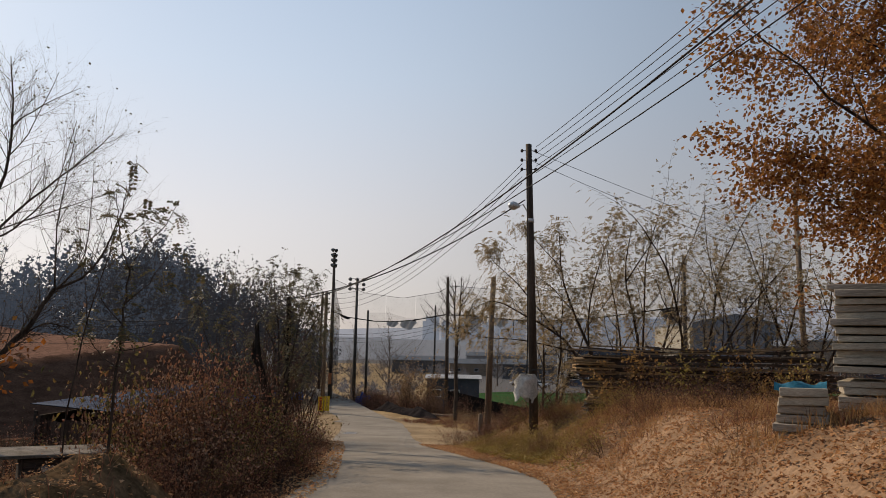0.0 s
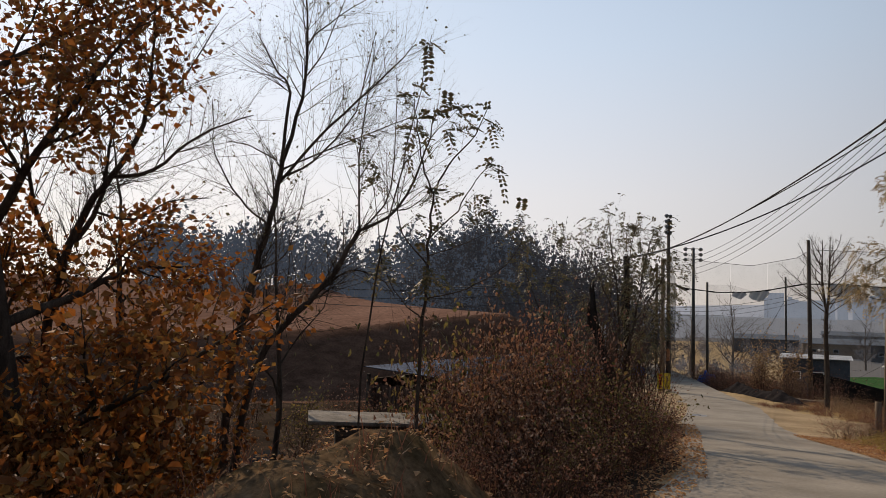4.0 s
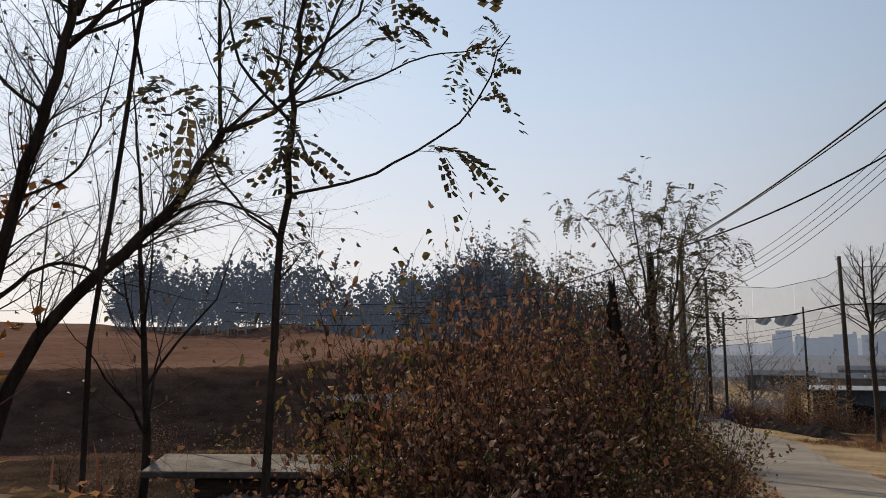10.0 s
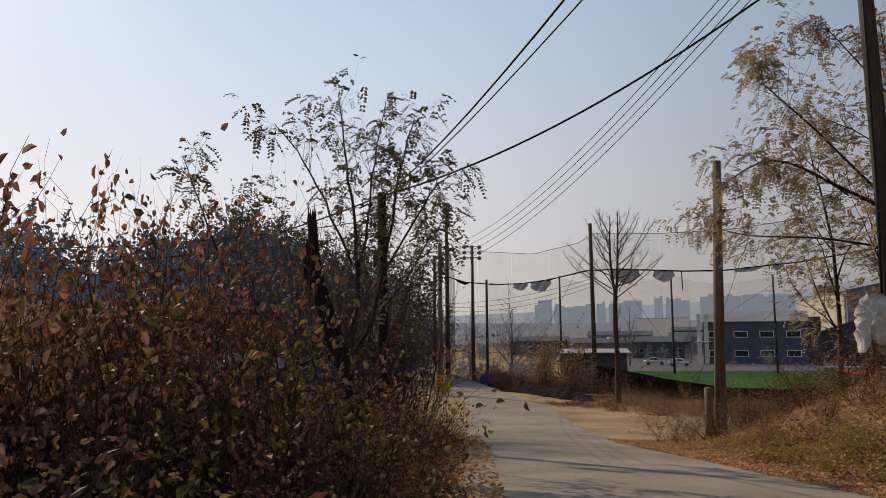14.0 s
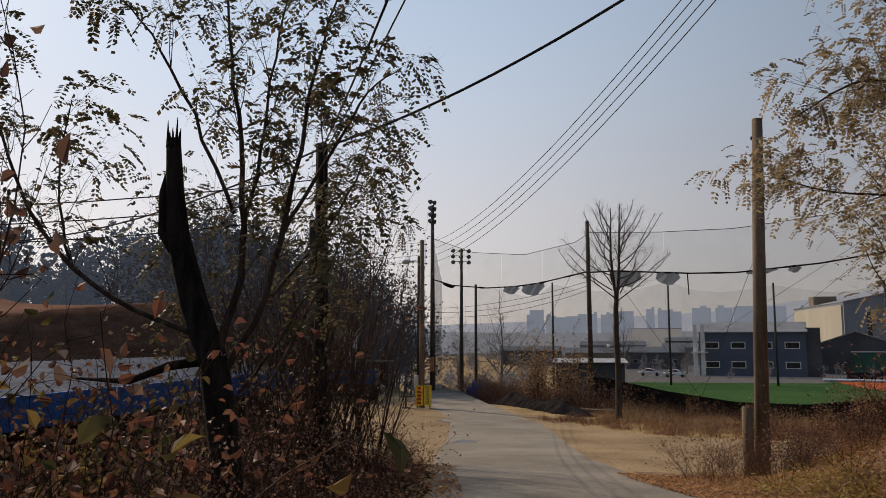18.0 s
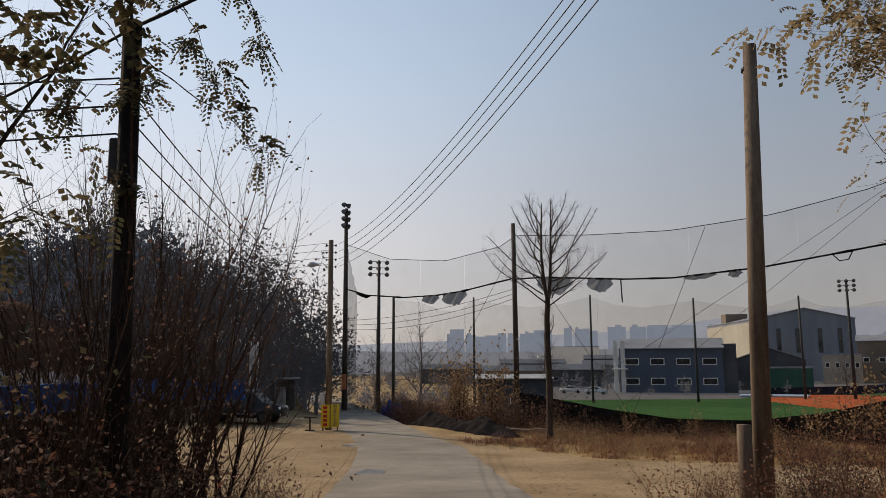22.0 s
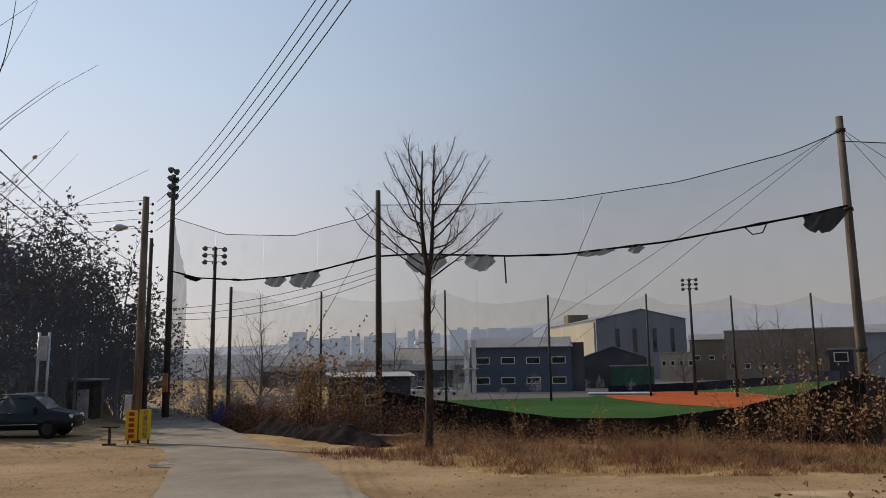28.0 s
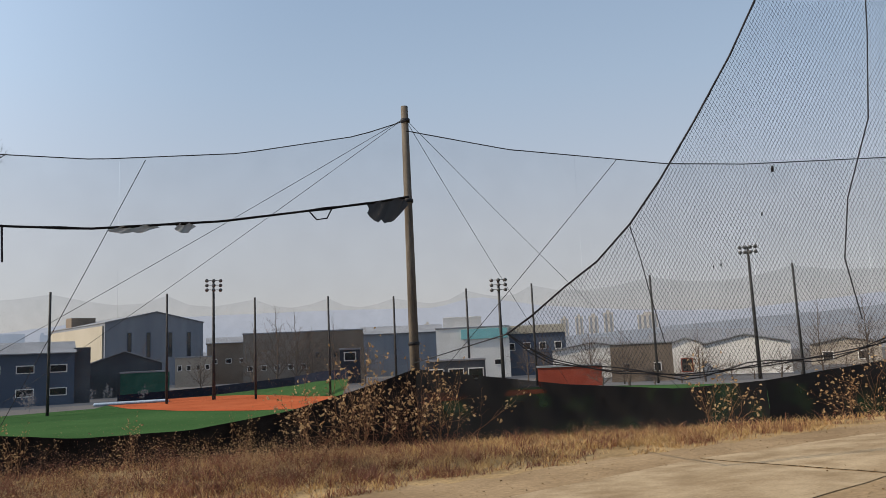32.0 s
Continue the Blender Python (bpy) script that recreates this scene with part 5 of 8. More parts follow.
# thick dead brush along the lane's left edge
BR_LOW = habit(levels=3, kids=(4, 3), angle=(38, 45), ratio=(0.6, 0.55), start=(0.2, 0.15), up=(0.04, 0.0, -0.1), wiggle=(0.1, 0.18, 0.22), segs=(3, 2, 1), sides=(3, 3, 3), taper=(0.4, 0.4, 0.5), thin=(0.55, 0.55))
BR_TALL = habit(levels=3, kids=(8, 4), angle=(40, 48), ratio=(0.34, 0.55), start=(0.18, 0.15), up=(0.03, 0.03, -0.2), wiggle=(0.09, 0.18, 0.25), segs=(6, 3, 2), sides=(4, 3, 3), taper=(0.4, 0.5, 0.6), thin=(0.62, 0.66))
brush, tops = [], []
for k, (sd, mat_l, n, size) in enumerate(((101, L_DRY, 0.8, 0.07), (102, L_OLIVE, 0.6, 0.085), (103, L_WEED, 0.8, 0.062), (104, L_DRY, 0.2, 0.08), (105, L_RUST, 0.9, 0.07))):
    lab = ("tangled dead brush with withered brown leaves", "dark tangled brush with small olive leaves", "dense red-brown dead weeds and twigs", "thin dead brush of grey-brown stems with few leaves", "rust-brown withered brush with curled leaves")[k]
    brush.append(plant("brush", (0, 0, -100), lab, "brush", M_TWIG, mat_l, "brush along the lane", seed=sd, length=1.9, r=0.013, S=BR_TALL, leaf="broad", leaf_size=size, per_tip=n, stems=9, spread=0.4, scatter=0.06, fine=True, wood_name="tangle", leaf_name="foliage"))
    zs_ = sorted(v.co.z for v in brush[-1].children[1].data.vertices)
    tops.append(zs_[int(len(zs_) * 0.993)])
low = [plant("dead_bush", (0, 0, -100), "low red-brown dead bush of thin stems", "bush", M_TWIG, m, "dead bushes before the fence", seed=sd, length=1.7, r=0.014, S=BR_LOW, leaf="broad", leaf_size=0.08, per_tip=1.3, stems=10, spread=0.75, wood_name="tangle", leaf_name="foliage") for sd, m in ((131, L_WEED), (132, L_DRY))]
low.append(plant("leafy_weed", (0, 0, -100), "low yellow-green weed with small broad leaves", "weed", M_STALK, L_GREEN, "leafy weeds on the bank", seed=133, length=1.3, r=0.012, S=BR_LOW, leaf="broad", leaf_size=0.10, per_tip=1.6, stems=12, spread=0.9, fine=True, wood_name="tangle", leaf_name="foliage"))
low.append(plant("dry_weed", (0, 0, -100), "curled golden dry weed clump", "weed", M_STRAW, L_STRAW, "dry weeds before the fence", seed=134, length=1.5, r=0.012, S=BR_LOW, leaf="broad", leaf_size=0.09, per_tip=1.1, stems=12, spread=0.95, fine=True, wood_name="tangle", leaf_name="foliage"))
rng = random.Random(12)
spots = []


def brush_top(x, y):
    """Height that the tops of the brush reach beside the lane."""
    full = interp(y, [14, 16, 18, 20, 21.5, 22.5, 23.5, 25, 27, 32, 36], [-0.2, 0.5, 1.0, 1.3, 1.4, 0.9, 0.2, -0.25, -0.45, -0.7, -1.0])
    return full - 1.6 * (1 - sstep(0.5, 2.6, edge_l(y) - x)) - 0.5 * sstep(4, 7, edge_l(y) - x)


for j, y in enumerate(np.arange(14.2, 36, 0.85)):
    y = float(y)
    west = max(-2.3 - 0.56 * (y - 9.3), -9.0) if y < 27 else -8.0
    x = edge_l(y) - 0.95 - 0.35 * (j % 2)
    while x > west:
        bx, by = x + rng.uniform(-0.25, 0.25), y + rng.uniform(-0.3, 0.3)
        spots.append((bx, by, max(0.5, brush_top(bx, by) + rng.gauss(0.1, 0.36) - land(bx, by))))
        x -= 0.95 if x > -7 else 1.3
for y in np.arange(17.5, 22.4, 0.8):
    bx = edge_l(float(y)) - 2.4 - 1.5 * rng.random()
    spots.append((bx, float(y), max(0.5, brush_top(bx, float(y)) + 0.15 - land(bx, float(y)))))
for x, y, s in ((-4.0, 12.6, 0.4), (-4.6, 13.4, 0.45), (-6.6, 17.7, 0.9), (-7.0, 18.7, 1.0), (-7.6, 19.3, 1.0), (-6.2, 16.5, 0.75), (-5.4, 14.9, 0.7), (-6.4, 19.6, 1.1), (-7.0, 8.0, 1.0), (-8.2, 7.2, 1.2), (-6.2, 6.6, 0.9), (-5.6, 5.2, 0.9), (-7.2, 5.0, 1.2), (-4.9, 7.4, 0.4), (-5.0, 3.6, 0.7), (-6.8, 3.0, 1.2), (-9.5, 6.5, 1.2), (-10.5, 8.5, 1.3), (-11.5, 10.5, 1.2), (-12.5, 13.5, 0.9), (-12.0, 17.0, 0.6), (-14, 15, 1.0),
                (-13.5, 19.5, 0.7), (-13.2, 22.0, 1.0), (-15.4, 21.4, 1.0), (-16.5, 23.0, 1.0), (-18, 20, 0.9), (-20, 24, 0.9), (-22, 21, 0.9), (-19, 27, 1.0), (-22, 29, 0.9), (-10.0, 36.0, 0.6), (-6.0, 36.6, 0.55), (-6.6, 37.4, 0.6), (-7.4, 36.4, 0.7), (-7.0, 38.2, 0.55), (-8.2, 35.2, 0.7), (-10.0, 23.4, 1.15), (-10.8, 23.1, 1.2), (-11.5, 23.5, 1.15), (-12.2, 23.2, 1.2), (-13.0, 23.4, 1.15), (-13.8, 23.0, 1.1), (-11.7, 21.8, 0.8), (-10.4, 21.9, 0.9), (-8.6, 11.6, 1.5), (-9.4, 12.8, 1.6), (-8.9, 10.2, 1.6), (-10.2, 11.4, 1.7), (-9.9, 9.6, 1.6), (-7.9, 9.4, 1.3), (-10.9, 13.2, 1.5), (-6.4, 14.6, 0.9), (-6.9, 15.3, 1.0), (-5.9, 15.4, 1.1), (-7.6, 15.9, 0.9), (-8.9, 18.9, 1.1), (-9.8, 19.6, 1.0), (-10.6, 20.6, 1.1), (-9.2, 20.9, 1.2), (-11.6, 20.2, 0.9), (-8.2, 19.8, 1.3)):
    spots.append((x, y, s * 1.9))
for k in range(44):
    y = 13.2 + k * 0.5
    if y > 24 and k % 3:
        continue
    s = rng.uniform(0.38, 0.62)
    c = copy_thing(low[k % 2], pose(*on_land(edge_l(y) - rng.uniform(0.65, 1.2), y, 0.05), 0, 0, rng.uniform(0, 360)))
    c.scale = (s, s, s)
    c["group"] = "brush along the lane"
for k, (x, y, h) in enumerate(spots):
    patch = noise.noise((x * 0.55, y * 0.55, 9)) + rng.gauss(0, 0.12)
    kind = (0 if k % 2 else 3) if y > 24.5 else 4 if patch > 0.28 else 2 if patch > 0.1 else 0 if patch > -0.12 else 3 if patch > -0.24 else 1
    c = copy_thing(brush[kind], pose(*on_land(x, y, 0.1), 0, 0, rng.uniform(0, 360)))
    tall = h / tops[kind]
    wide = min(tall, 0.6 + 0.25 * tall, 1.1)
    c.scale = (wide, wide, tall)
# brush by the fence, shed and far side of the lane
yellow = plant("leafy_shrub", on_land(-4.4, 68.5), "tall shrub with sparse yellow-brown leaves", "shrub", M_TWIG, leafmat("brown_shrub_leaf", [(0.19, 0.115, 0.065), (0.27, 0.17, 0.09), (0.14, 0.085, 0.055), (0.34, 0.23, 0.10)], 0.35), "yellowing shrubs by the field", seed=111, length=3.1, r=0.03, S=SHR, leaf="broad", leaf_size=0.17, per_tip=0.75, stems=7, spread=0.35, wood_name="tangle", leaf_name="foliage")
for x, y, s in ((-2.5, 70.2, 1.1), (-5.0, 69.6, 0.9), (-1.9, 70.8, 0.8)):
    c = copy_thing(yellow, pose(*on_land(x, y), 0, 0, rng.uniform(0, 360)))
    c.scale = (s, s, s)
for x, y, s in ((-2.6, 72.6, 1.1), (-9.0, 79.8, 1.3), (-10.0, 83.0, 1.5), (-7.4, 79.6, 1.3), (-6.4, 77.4, 1.2), (-11.2, 86.0, 1.5), (-5.2, 76.0, 1.2), (-7.6, 81.8, 1.4), (-9.4, 86.4, 1.6), (-4.4, 74.0, 1.2), (-6.2, 75.8, 1.2), (-8.0, 77.2, 1.2), (-9.8, 79.2, 1.2), (-11.4, 80.6, 1.2), (-8.2, 78.6, 1.3), (-9.6, 81.5, 1.5), (-11.2, 83.5, 1.6), (-12.6, 86.5, 1.7), (-8.6, 83.5, 1.7), (-10.6, 88, 1.9), (-6.0, 82, 1.5), (-14.6, 90, 1.9), (-8, 88, 1.8), (-12, 93, 2), (-4.2, 84, 1.5),
                (0.5, 70.2, 0.9), (2.2, 69.4, 0.9), (3.6, 68.0, 0.8), (-0.4, 68.8, 0.7), (5.0, 66.4, 0.7), (7.2, 65.0, 0.6), (9.6, 63.2, 0.6), (12.0, 61.8, 0.6), (14.0, 60.4, 0.6)):
    c = copy_thing(low[0 if (x * 7 + y) % 3 < 1.6 else 1], pose(*on_land(x, y, 0.1), 0, 0, rng.uniform(0, 360)))
    c.scale = (s, s, s * 0.75)
    c["group"] = "brush by the field"
for k in range(46):
    y = 73.5 + 17 * ((k * 0.618) % 1)
    x = edge_r(y) + 1.4 + 5.5 * rng.random()
    s = rng.uniform(0.8, 1.25) * (1 + 0.25 * sstep(80, 88, y))
    c = copy_thing(brush[(0, 2, 0, 4)[k % 4]], pose(*on_land(x, y, 0.1), 0, 0, rng.uniform(0, 360)))
    c.scale = (s * 1.5, s * 1.5, s)
    c["group"] = "brush by the field"


def cloth_gap(x, y):
    """Metres from the line on which the fallen cloth lies, negative on the lane's side."""
    if not 60 < y < 73:
        return 9.0
    return (x - interp(y, [61.4, 71.9], [-2.0, -7.2])) * 0.9


# dead bushes on the strip before the fence
for k in range(170):
    x = rng.uniform(-3.5, 20)
    y = weed_front(x) + 0.6 + rng.random() ** 0.8 * 9.5
    if fence_side(x, y) > -0.9 or x < edge_r(y) + 1.2 or cloth_gap(x, y) < 1.6:
        continue
    s = rng.uniform(0.3, 0.5) * (0.6 if y < weed_front(x) + 2 else 1) * (0.55 if x > 10 else 1)
    c = copy_thing(low[(0, 3, 3, 1, 0, 3)[k % 6]], pose(*on_land(x, y, 0.08), 0, 0, rng.uniform(0, 360)))
    c.scale = (s * 1.15, s * 1.15, s * 0.9)
    c["group"] = "dead bushes before the fence"
# brush between lane and fence
for k in range(44):
    y = rng.uniform(64, 88)
    x = edge_r(y) + rng.uniform(1.6, 9.5)
    if fence_side(x, y) > -0.8 or cloth_gap(x, y) < 1.5:
        continue
    s = rng.uniform(0.7, 1.15)
    c = copy_thing(low[0 if k % 3 else 1], pose(*on_land(x, y, 0.1), 0, 0, rng.uniform(0, 360)))
    c.scale = (s * 1.2, s * 1.2, s)
    c["group"] = "brush by the field"
for k, (x, y, s) in enumerate(((13.0, 57.6, 0.75), (14.2, 57.0, 0.85), (11.4, 58.6, 0.55), (15.4, 56.8, 0.5), (12.0, 57.9, 0.55))):
    c = copy_thing(low[0], pose(*on_land(x, y, 0.05), 0, 0, 50 * k))
    c.scale = (s, s, s * 0.8)
    c["group"] = "dead bushes before the fence"
# tall weeds at the corner of the fence
weed = plant("tall_weed", on_land(14.6, 57.6), "tall dry weed with pale curled leaf clusters", "weed", M_STALK, L_STRAW, "tall weeds before the fence", seed=121, length=2.5, r=0.02, S=habit(levels=3, kids=(4, 3), angle=(30, 38), ratio=(0.5, 0.5), start=(0.4, 0.4), up=(0.0, 0.02, -0.1), wiggle=(0.14, 0.2, 0.2), segs=(7, 5, 3), sides=(4, 3, 3), thin=(0.65, 0.6)), leaf="broad", leaf_size=0.13, per_tip=0.3, stems=8, spread=0.5, scatter=0.05, fine=True, wood_name="tangle", leaf_name="foliage")
for x, y, s in ((13.2, 58.3, 1.0), (15.6, 57.2, 1.0), (11.6, 59.0, 0.8), (12.6, 58.0, 1.1), (22.8, 51.0, 0.95), (26.8, 47.8, 0.7), (27.5, 47.0, 1.0), (29.0, 45.6, 1.1), (30.5, 44.4, 1.1), (9.8, 60.2, 0.5), (7.0, 61.6, 0.5), (4.0, 63.0, 0.5)):
    c = copy_thing(weed, pose(*on_land(x, y), 0, 0, rng.uniform(0, 360)))
    c.scale = (s, s, s)
for x, y, s in ((5.2, 25.2, 0.5), (6.0, 24.8, 0.55), (6.6, 25.2, 0.55), (7.4, 24.9, 0.6), (8.2, 25.0, 0.6), (8.9, 24.6, 0.55), (10.3, 24.6, 0.55), (9.6, 25.0, 0.4), (11.0, 25.1, 0.45), (4.6, 24.4, 0.3), (7.4, 24.2, 0.3), (6.4, 22.6, 0.32), (7.6, 21.8, 0.35), (8.8, 22.8, 0.38), (9.8, 21.4, 0.4), (10.6, 19.8, 0.4), (8.4, 19.6, 0.3), (7.2, 20.2, 0.28), (11.4, 22.6, 0.42), (9.4, 18.2, 0.35), (6.6, 18.4, 0.25), (11.2, 17.4, 0.4), (10.2, 16.0, 0.35), (8.6, 11.6, 0.35), (10.2, 11.4, 0.4), (7.0, 11.2, 0.3)):
    c = copy_thing(low[1], pose(*on_land(x, y, 0.05), 0, 0, rng.uniform(0, 360)))
    c.scale = (s * 1.3, s * 1.3, s * 1.3)
    c["group"] = "dead bushes by the timber"
# weeds at the foot of the concrete pole and the bank
for x, y, s in ((2.4, 37.2, 0.7), (3.2, 36.6, 0.8), (4.4, 36.8, 0.7), (2.9, 38.0, 0.6), (5.6, 36.4, 0.7), (3.4, 35.2, 0.75), (6.8, 36.8, 0.7), (1.3, 36.4, 0.42), (1.7, 34.6, 0.5), (8.4, 36.2, 0.7), (2.4, 33.6, 0.5), (3.4, 32.4, 0.5), (2.6, 31.2, 0.4), (1.8, 36.0, 0.55), (4.6, 33.6, 0.6), (5.2, 31.6, 0.5), (6.4, 31.2, 0.5), (1.9, 38.9, 0.5), (1.1, 38.6, 0.35)):
    c = copy_thing(brush[2 if (x * 5 + y) % 2 < 1 else 0], pose(*on_land(x, y, 0.05), 0, 0, rng.uniform(0, 360)))
    c.scale = (s, s, s)
    c["group"] = "weeds on the bank"
for k in range(46):
    y = 20 + 17.5 * ((k * 0.618) % 1)
    x = edge_r(y) + 0.9 + 3.4 * rng.random() ** 1.3
    if 3.4 < x < 13 and 25.4 < y < 28.2:
        continue
    s = rng.uniform(0.22, 0.42) * (1 + 0.5 * sstep(27, 33, y))
    c = copy_thing(low[k % 2], pose(*on_land(x, y, 0.05), 0, 0, rng.uniform(0, 360)))
    c.scale = (s * 1.3, s * 1.3, s)
    c["group"] = "weeds on the bank"
for k in range(52):
    y = 20.5 + 12.5 * ((k * 0.618) % 1)
    x = edge_r(y) + 0.7 + 2.6 * rng.random()
    if 3.4 < x < 13 and 25.6 < y < 28.0:
        continue
    s = rng.uniform(0.22, 0.4)
    c = copy_thing(low[2 if noise.noise((x * 0.7, y * 0.7, 2)) > -0.1 else 0], pose(*on_land(x, y, 0.05), 0, 0, rng.uniform(0, 360)))
    c.scale = (s * 1.5, s * 1.5, s)
    c["group"] = "leafy weeds on the bank"
for k in range(48):
    y = 9 + 14 * ((k * 0.618) % 1)
    x = edge_r(y) + 2.2 + 6.5 * rng.random()
    if abs(x - 7.9) < 1.4 and abs(y - 14.0) < 1.5 or abs(x - 5.9) < 0.9 and abs(y - 12.8) < 0.9 or x > 8.2 and 11.4 < y < 16.2:
        continue
    s = rng.uniform(0.16, 0.34)
    c = copy_thing(low[(3, 1, 0)[k % 3]], pose(*on_land(x, y, 0.04), 0, 0, rng.uniform(0, 360)))
    c.scale = (s * 1.5, s * 1.5, s)
    c["group"] = "dry weeds on the bank"
for b in (*brush, *low):
    for o in (*b.children_recursive, b):
        bpy.data.objects.remove(o)


# ---------------- woods ----------------
def wood_block(name, spots, label, wood, leaves, seeds, size, per_tip, leaf_size, S, stems=1):
    """Many trees of a far wood as one mass of branches and leaves."""
    kinds = [plant_meshes(seed=s, length=size, r=size * 0.02, S=S, leaf="broad", leaf_size=leaf_size, per_tip=per_tip, stems=stems, spread=0.25) for s in seeds]
    kinds = [(np.array([tuple(v) for v in a]), b, np.array([tuple(v) for v in c]).reshape(-1, 3), d) for a, b, c, d in kinds]
    rng = random.Random(seeds[0])
    e = empty(name, (0, 0, 0), label, "woods", kind="stuff")
    for which, nm, m in ((0, "branches", wood), (2, "foliage", leaves)):
        V, F, base = [], [], 0
        for k, (x, y, s) in enumerate(spots):
            a = kinds[k % len(kinds)]
            w = k * 2.4
            R = np.array([[math.cos(w), -math.sin(w), 0], [math.sin(w), math.cos(w), 0], [0, 0, 1]])
            P = a[which] @ R.T * s + np.array([x, y, land(x, y) - 0.2])
            V.append(P)
            F += [tuple(i + base for i in f) for f in a[which + 1]]
            base += len(P)
        if base:
            link_mesh(nm, np.concatenate(V), F, m, e)
    return e


FAR = habit(levels=3, kids=(7, 4), angle=(42, 45), ratio=(0.5, 0.5), start=(0.25, 0.2), up=(0.0, 0.16, 0.08), wiggle=(0.05, 0.12, 0.2), segs=(4, 3, 2), sides=(3, 3, 3), taper=(0.4, 0.4, 0.4), thin=(0.45, 0.5))
rng = random.Random(31)
spots = []
while len(spots) < 230:
    az, dd = radians(rng.uniform(15.5, 47)), rng.uniform(86, 124)
    if dd < 86 + 14 * sstep(radians(33), radians(44), az) + 6 * (1 - sstep(radians(15), radians(21), az)):
        continue
    spots.append((0.7 - math.sin(az) * dd, 0.7 + math.cos(az) * dd, rng.uniform(0.78, 1.2)))
for k in range(170):
    az, dd = radians(rng.uniform(15.5, 47)), rng.uniform(86, 122)
    spots.append((0.7 - math.sin(az) * dd, 0.7 + math.cos(az) * dd, rng.uniform(0.35, 0.55)))
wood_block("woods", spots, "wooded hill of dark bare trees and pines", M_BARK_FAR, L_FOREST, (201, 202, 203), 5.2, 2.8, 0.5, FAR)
spots = [(rng.uniform(-42, -17), rng.uniform(80, 96), rng.uniform(0.8, 1.15)) for _ in range(52)]
spots += [(rng.uniform(-34, -19.5), rng.uniform(72, 82), rng.uniform(0.6, 0.95)) for _ in range(22)]
spots += [(rng.uniform(-24, -17.5), rng.uniform(86, 102), rng.uniform(0.85, 1.15)) for _ in range(14)]
low_rng = random.Random(88)
spots += [(low_rng.uniform(-36, -18), low_rng.uniform(77, 90), low_rng.uniform(0.28, 0.5)) for _ in range(64)]
# thin haze is painted into the thicket's bark and leaves as glow
wood_block("thicket", spots, "dense thicket of dark bare trees beyond the lot", distmat("thicket_bark_haze", (0.055, 0.045, 0.04), (0.013, 0.015, 0.019)), leafmat("thicket_leaf_haze", [(0.035, 0.034, 0.036), (0.06, 0.046, 0.04), (0.04, 0.042, 0.04)], 0.15, 0.9, (0.009, 0.011, 0.015)), (211, 212, 213), 6.0, 4.6, 0.2, habit(levels=4, kids=(6, 4, 3), angle=(42, 42, 45), sides=(5, 3, 3, 3), segs=(4, 3, 2, 2)))
spots = [(rng.uniform(-34, 52), rng.uniform(158, 300), rng.uniform(0.5, 1.0)) for _ in range(130)]
spots += [(rng.uniform(-30, -8), rng.uniform(112, 150), rng.uniform(0.35, 0.7)) for _ in range(40)]
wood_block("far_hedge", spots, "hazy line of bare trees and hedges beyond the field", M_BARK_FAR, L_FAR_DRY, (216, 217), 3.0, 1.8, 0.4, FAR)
TWIGGY = habit(levels=4, kids=(11, 6, 4), angle=(50, 46, 46), ratio=(0.66, 0.55, 0.5), start=(0.2, 0.15, 0.1), up=(0.0, 0.1, 0.06, 0.04), wiggle=(0.05, 0.1, 0.15, 0.2), segs=(5, 4, 3, 2), sides=(4, 3, 3, 3), taper=(0.4, 0.45, 0.5, 0.6), thin=(0.5, 0.6, 0.7))
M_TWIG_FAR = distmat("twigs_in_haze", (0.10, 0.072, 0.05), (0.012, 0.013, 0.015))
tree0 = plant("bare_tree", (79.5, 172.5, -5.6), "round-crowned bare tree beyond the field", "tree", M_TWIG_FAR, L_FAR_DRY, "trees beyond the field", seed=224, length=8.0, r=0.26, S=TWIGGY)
for k, (x, y, s) in enumerate(((82.6, 170.4, 0.95), (76.5, 176.5, 0.8), (87.0, 164.0, 0.85), (91.5, 159.5, 0.7), (84.6, 167.6, 0.7), (-12, 128, 0.9), (-19, 134, 0.75), (8, 176, 0.8), (66, 178, 0.6), (60, 190, 0.7),
                               (92.9, 106.5, 0.62), (96.5, 103.0, 0.5), (104, 108, 0.55), (22, 190, 0.6), (45, 199, 0.7), (110, 98, 0.55), (117, 82, 0.75), (99, 120, 0.6), (104, 128, 0.6), (124, 78, 0.8))):
    c = copy_thing(tree0, pose(x, y, -6.4 + 0.6 * (x > 75 and y > 150), 0, 0, 77 * k))
    c.scale = (s, s, s)
for k in range(12):
    x = 88 + 3.4 * k + 0.8 * math.sin(k * 3.1)
    c = copy_thing(tree0, pose(x, 101 - (x - 88) * 0.62, -6.6, 0, 0, 50 * k))
    s = 0.24 + 0.08 * math.sin(k * 1.9)
    c.scale = (s * 2.4, s * 2.4, s * 1.1)
    tagged(c, "low brown thorny bush before the storehouses", "bush", "bushes before the storehouses")



